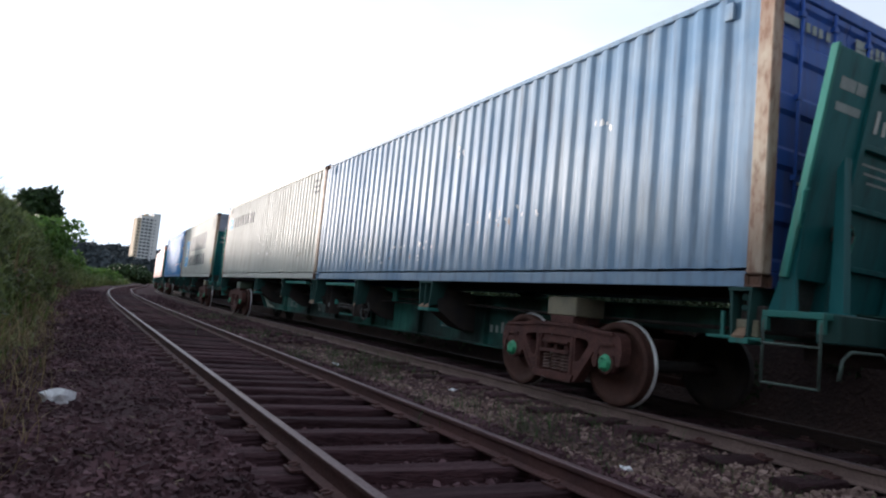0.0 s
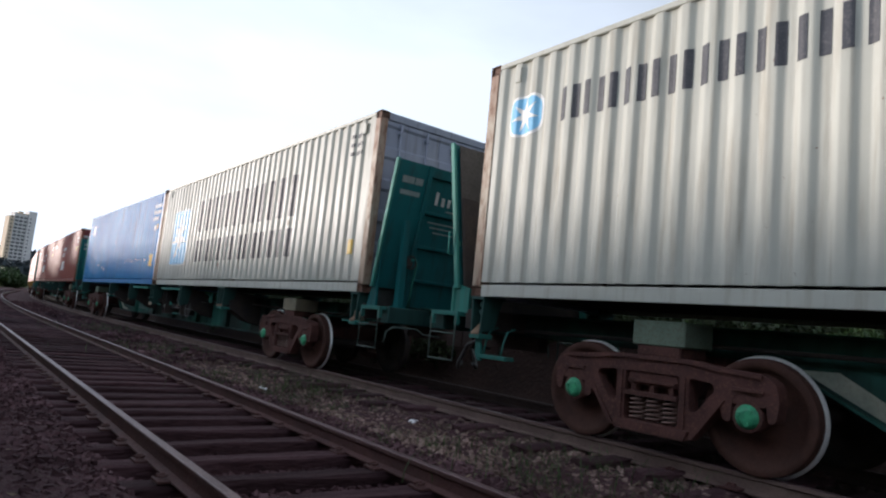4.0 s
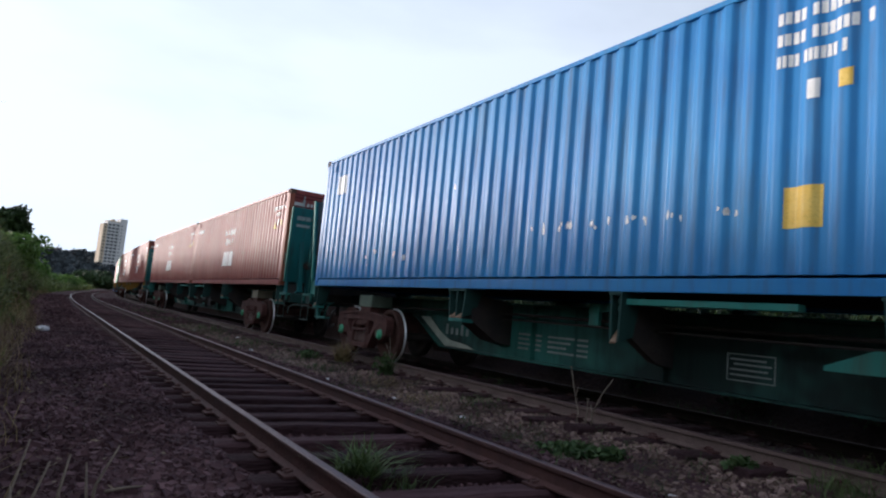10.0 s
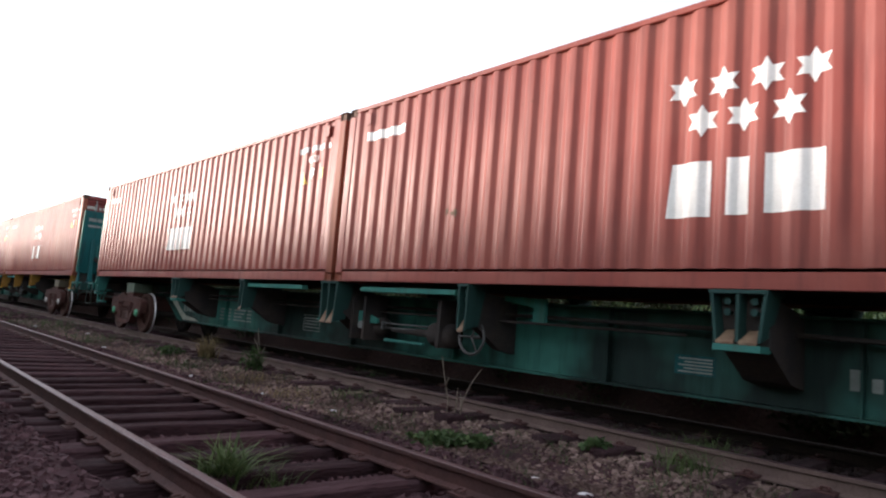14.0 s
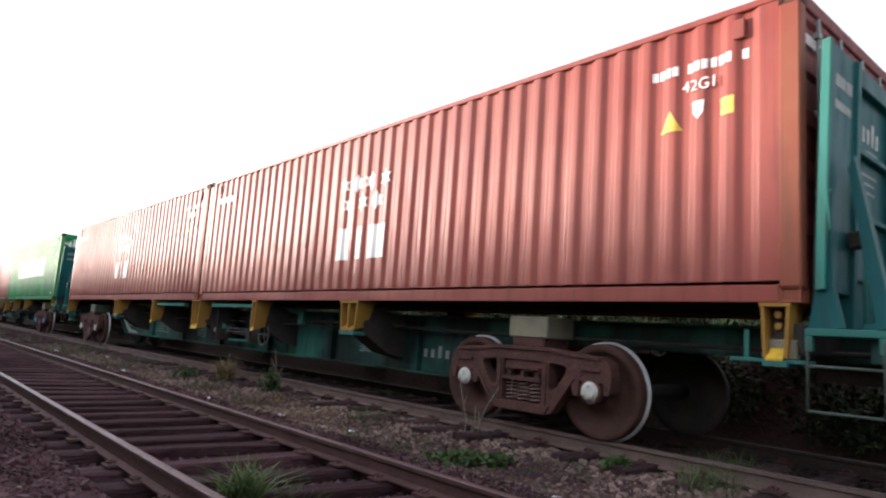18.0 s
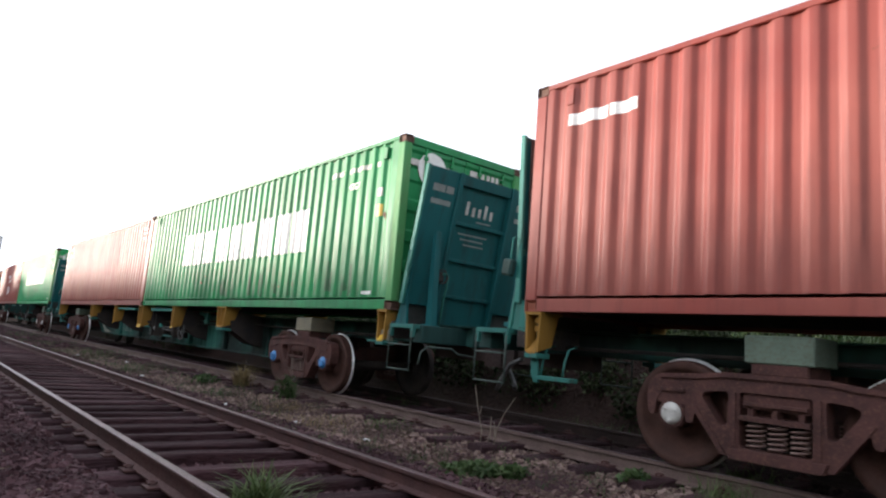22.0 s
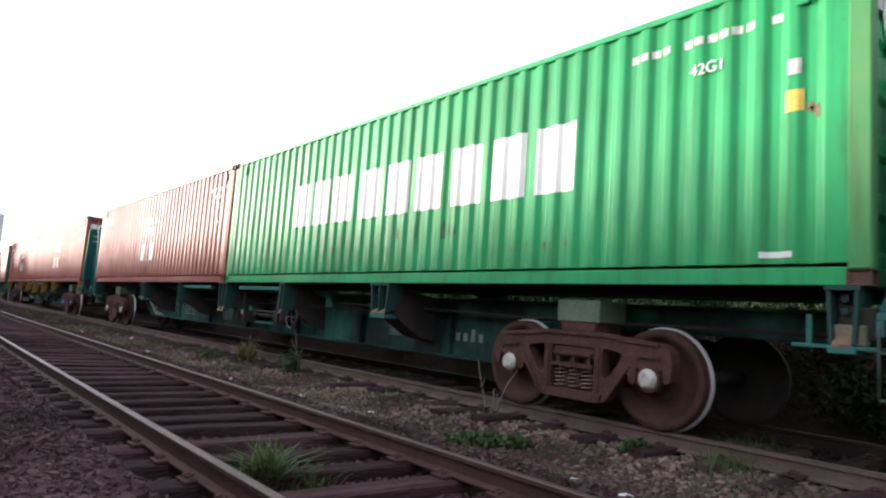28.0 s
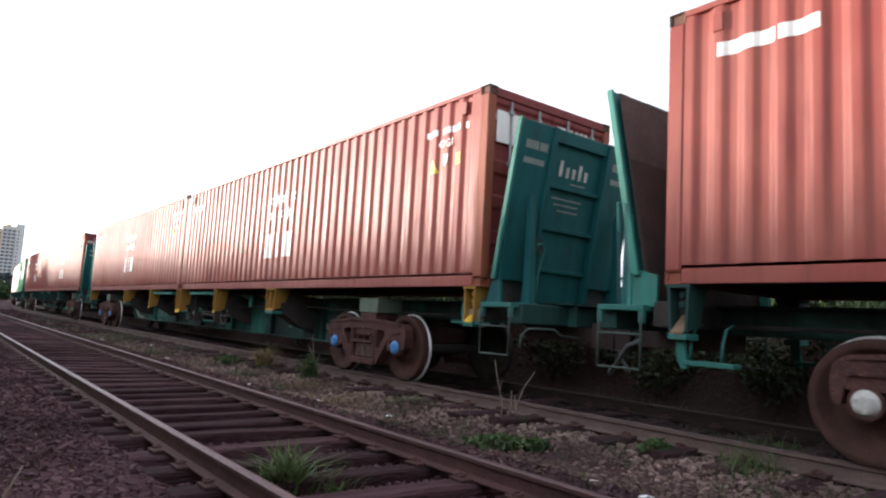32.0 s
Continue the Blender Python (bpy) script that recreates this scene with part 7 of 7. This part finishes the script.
build_sleepers()
stones("ballast_near", "dark angular ballast stones beside and between the rails", 80000, lambda r: -0.7 + 4.8 * r, lambda r: 1.2 + 26 * r ** 1.35, 0.034, 3)
stones("ballast_far", "dark ballast further along the track", 16000, lambda r: -0.7 + 5.8 * r, lambda r: 26 + 40 * r, 0.075, 4)
stones("ballast_train", "ballast and grit along the train's track", 9000, lambda r: 4.0 + 1.75 * r, lambda r: 0.5 + 30 * r ** 1.3, 0.034, 5, "grit")
# darker stones imitate the shade beneath the wagons
stones("ballast_under_train", "ballast under the train with its shade put into the colour", 11000, lambda r: 5.75 + 2.6 * r, lambda r: 0.5 + 30 * r ** 1.3, 0.036, 15, "shaded_stone")
stones("grit_between", "brown grit and clods between the tracks", 16000, lambda r: 4.0 + 1.6 * r, lambda r: 0.8 + 22 * r ** 1.4, 0.022, 6, "grit")


def build_leaf_litter():
    """Dry leaves, straw and chips strewn between the tracks and along the verge."""
    rng = np.random.default_rng(77)
    n = 5200
    y = 1.0 + 26 * rng.random(n) ** 1.35
    e = np.where(rng.random(n) < 0.72, 3.7 + 1.8 * rng.random(n), -0.6 + 1.5 * rng.random(n))
    base = np.stack([e + np.array([bend(v) for v in y]), y, np.array([ground_z(a, b) for a, b in zip(e, y)]) + 0.012], 1)
    a = rng.random(n) * 6.283
    long, wide = 0.02 + 0.07 * rng.random(n) ** 2, 0.006 + 0.014 * rng.random(n)
    u = np.stack([np.cos(a), np.sin(a), rng.normal(size=n) * 0.25], 1) * long[:, None]
    w = np.stack([-np.sin(a), np.cos(a), rng.normal(size=n) * 0.35], 1) * wide[:, None]
    v = np.stack([base - u, base + w, base + u, base - w], 1).reshape(-1, 3)
    ob = new("leaf_litter", stuff_mesh("leaf_litter", v, np.arange(n * 4).reshape(n, 4), M["litter_leaf"]))
    tagged(ob, "dry leaves and straw strewn over the soil", "litter", kind="stuff")
    rng = np.random.default_rng(78)
    pieces, verge = [], []
    for _ in range(260):
        y, e = 1.5 + 30 * rng.random() ** 1.2, 3.75 + 1.55 * rng.random()
        k = int(6 + 14 * rng.random())
        x = e + bend(y)
        base = np.array([x, y, ground_z(x, y) - 0.01]) + np.concatenate([rng.normal(size=(k, 2)) * 0.06, np.zeros((k, 1))], 1)
        pieces.append(ribbons(rng, base, 0.05 + 0.14 * rng.random(k), 0.3 + 0.9 * rng.random(k), 0.004 + 0.004 * rng.random(k), rng.random(k) * 6.283, 0.5, 3))
    for _ in range(240):
        y, e = 3.0 + 28 * rng.random() ** 1.2, -0.75 + 0.75 * rng.random() ** 1.6
        k = int(5 + 9 * rng.random())
        x = e + bend(y)
        base = np.array([x, y, ground_z(x, y) - 0.01]) + np.concatenate([rng.normal(size=(k, 2)) * 0.08, np.zeros((k, 1))], 1)
        verge.append(ribbons(rng, base, 0.12 + 0.40 * rng.random(k), 0.3 + 0.9 * rng.random(k), 0.006 + 0.006 * rng.random(k), rng.random(k) * 6.283, 0.5, 4))
    v, f = join(verge)
    tagged(new("verge_straw", stuff_mesh("verge_straw", v, f, M["dry"])), "dry straw along the edge of the ballast", "grass", kind="stuff")
    v, f = join(pieces)
    tagged(new("sparse_grass", stuff_mesh("sparse_grass", v, f, M["weed"])), "sparse low grass between the tracks", "grass", kind="stuff")


build_leaf_litter()


# ---------------------------------------------------------------- what moves
TRAIN_PATH = [(0.0, 12.45), (1.0, 17.53), (2.0, 22.64), (3.0, 27.78), (4.0, 32.95), (5.0, 38.13), (6.0, 43.32), (7.0, 48.52), (8.0, 53.73), (9.0, 58.94), (10.0, 64.16), (11.0, 69.39), (12.0, 74.62), (13.0, 79.86), (14.0, 85.10), (15.0, 90.36), (16.0, 95.63), (17.0, 100.91), (18.0, 106.21), (19.0, 111.53), (20.0, 116.87), (21.0, 122.23), (22.0, 127.62), (23.0, 133.04), (24.0, 138.49), (25.0, 143.97), (26.0, 149.49), (27.0, 155.04), (28.0, 160.62), (29.0, 166.23), (30.0, 171.88), (31.0, 177.56), (32.0, 183.26)]



def wagon_pose(u):
    """A wagon whose front box begins at u, riding on its two bogies."""
    ya, yb = u + BOGIE_Y[0], u + BOGIE_Y[1]
    a, b = Vector((TRAIN_X + bend(ya), ya, 0)), Vector((TRAIN_X + bend(yb), yb, 0))
    d = (b - a).normalized()
    o = a - d * BOGIE_Y[0]
    return Matrix.Translation(o) @ Matrix.Rotation(math.atan2(-d.x, d.y), 4, "Z")


def travel(t):
    return float(np.interp(t, [r[0] for r in TRAIN_PATH], [r[1] for r in TRAIN_PATH]))


def motions():
    for i, (wg, boxes) in enumerate(WAGONS):
        rows = [(t, wagon_pose(i * PITCH - s)) for t, s in TRAIN_PATH]
        walk(wg, rows)
        for k, c in enumerate(boxes):
            walk(c, [(t, m @ pose(-HALF, k * (BOX_L + JOINT), DECK)) for t, m in rows])
        for bg in [o for o in wg.children if o.name.startswith("bogie")]:
            for ws in [o for o in bg.children if o.name.startswith("wheelset")]:
                place = ws.matrix_basis.translation.copy()
                y0 = i * PITCH + bg.matrix_basis.translation.y + place.y
                times = [t / 10 for t in range(0, 321) if -4 < y0 - travel(t / 10) < 48]
                turns = [(t, Matrix.Translation(place) @ Matrix.Rotation(travel(t) / WHEEL_R, 4, "X")) for t in times]
                if not turns:
                    turns = [(0.0, Matrix.Translation(place))]
                turns = ([(0.0, turns[0][1])] if turns[0][0] > 0 else []) + turns + ([(32.0, turns[-1][1])] if turns[-1][0] < 32 else [])
                walk(ws, turns)


motions()
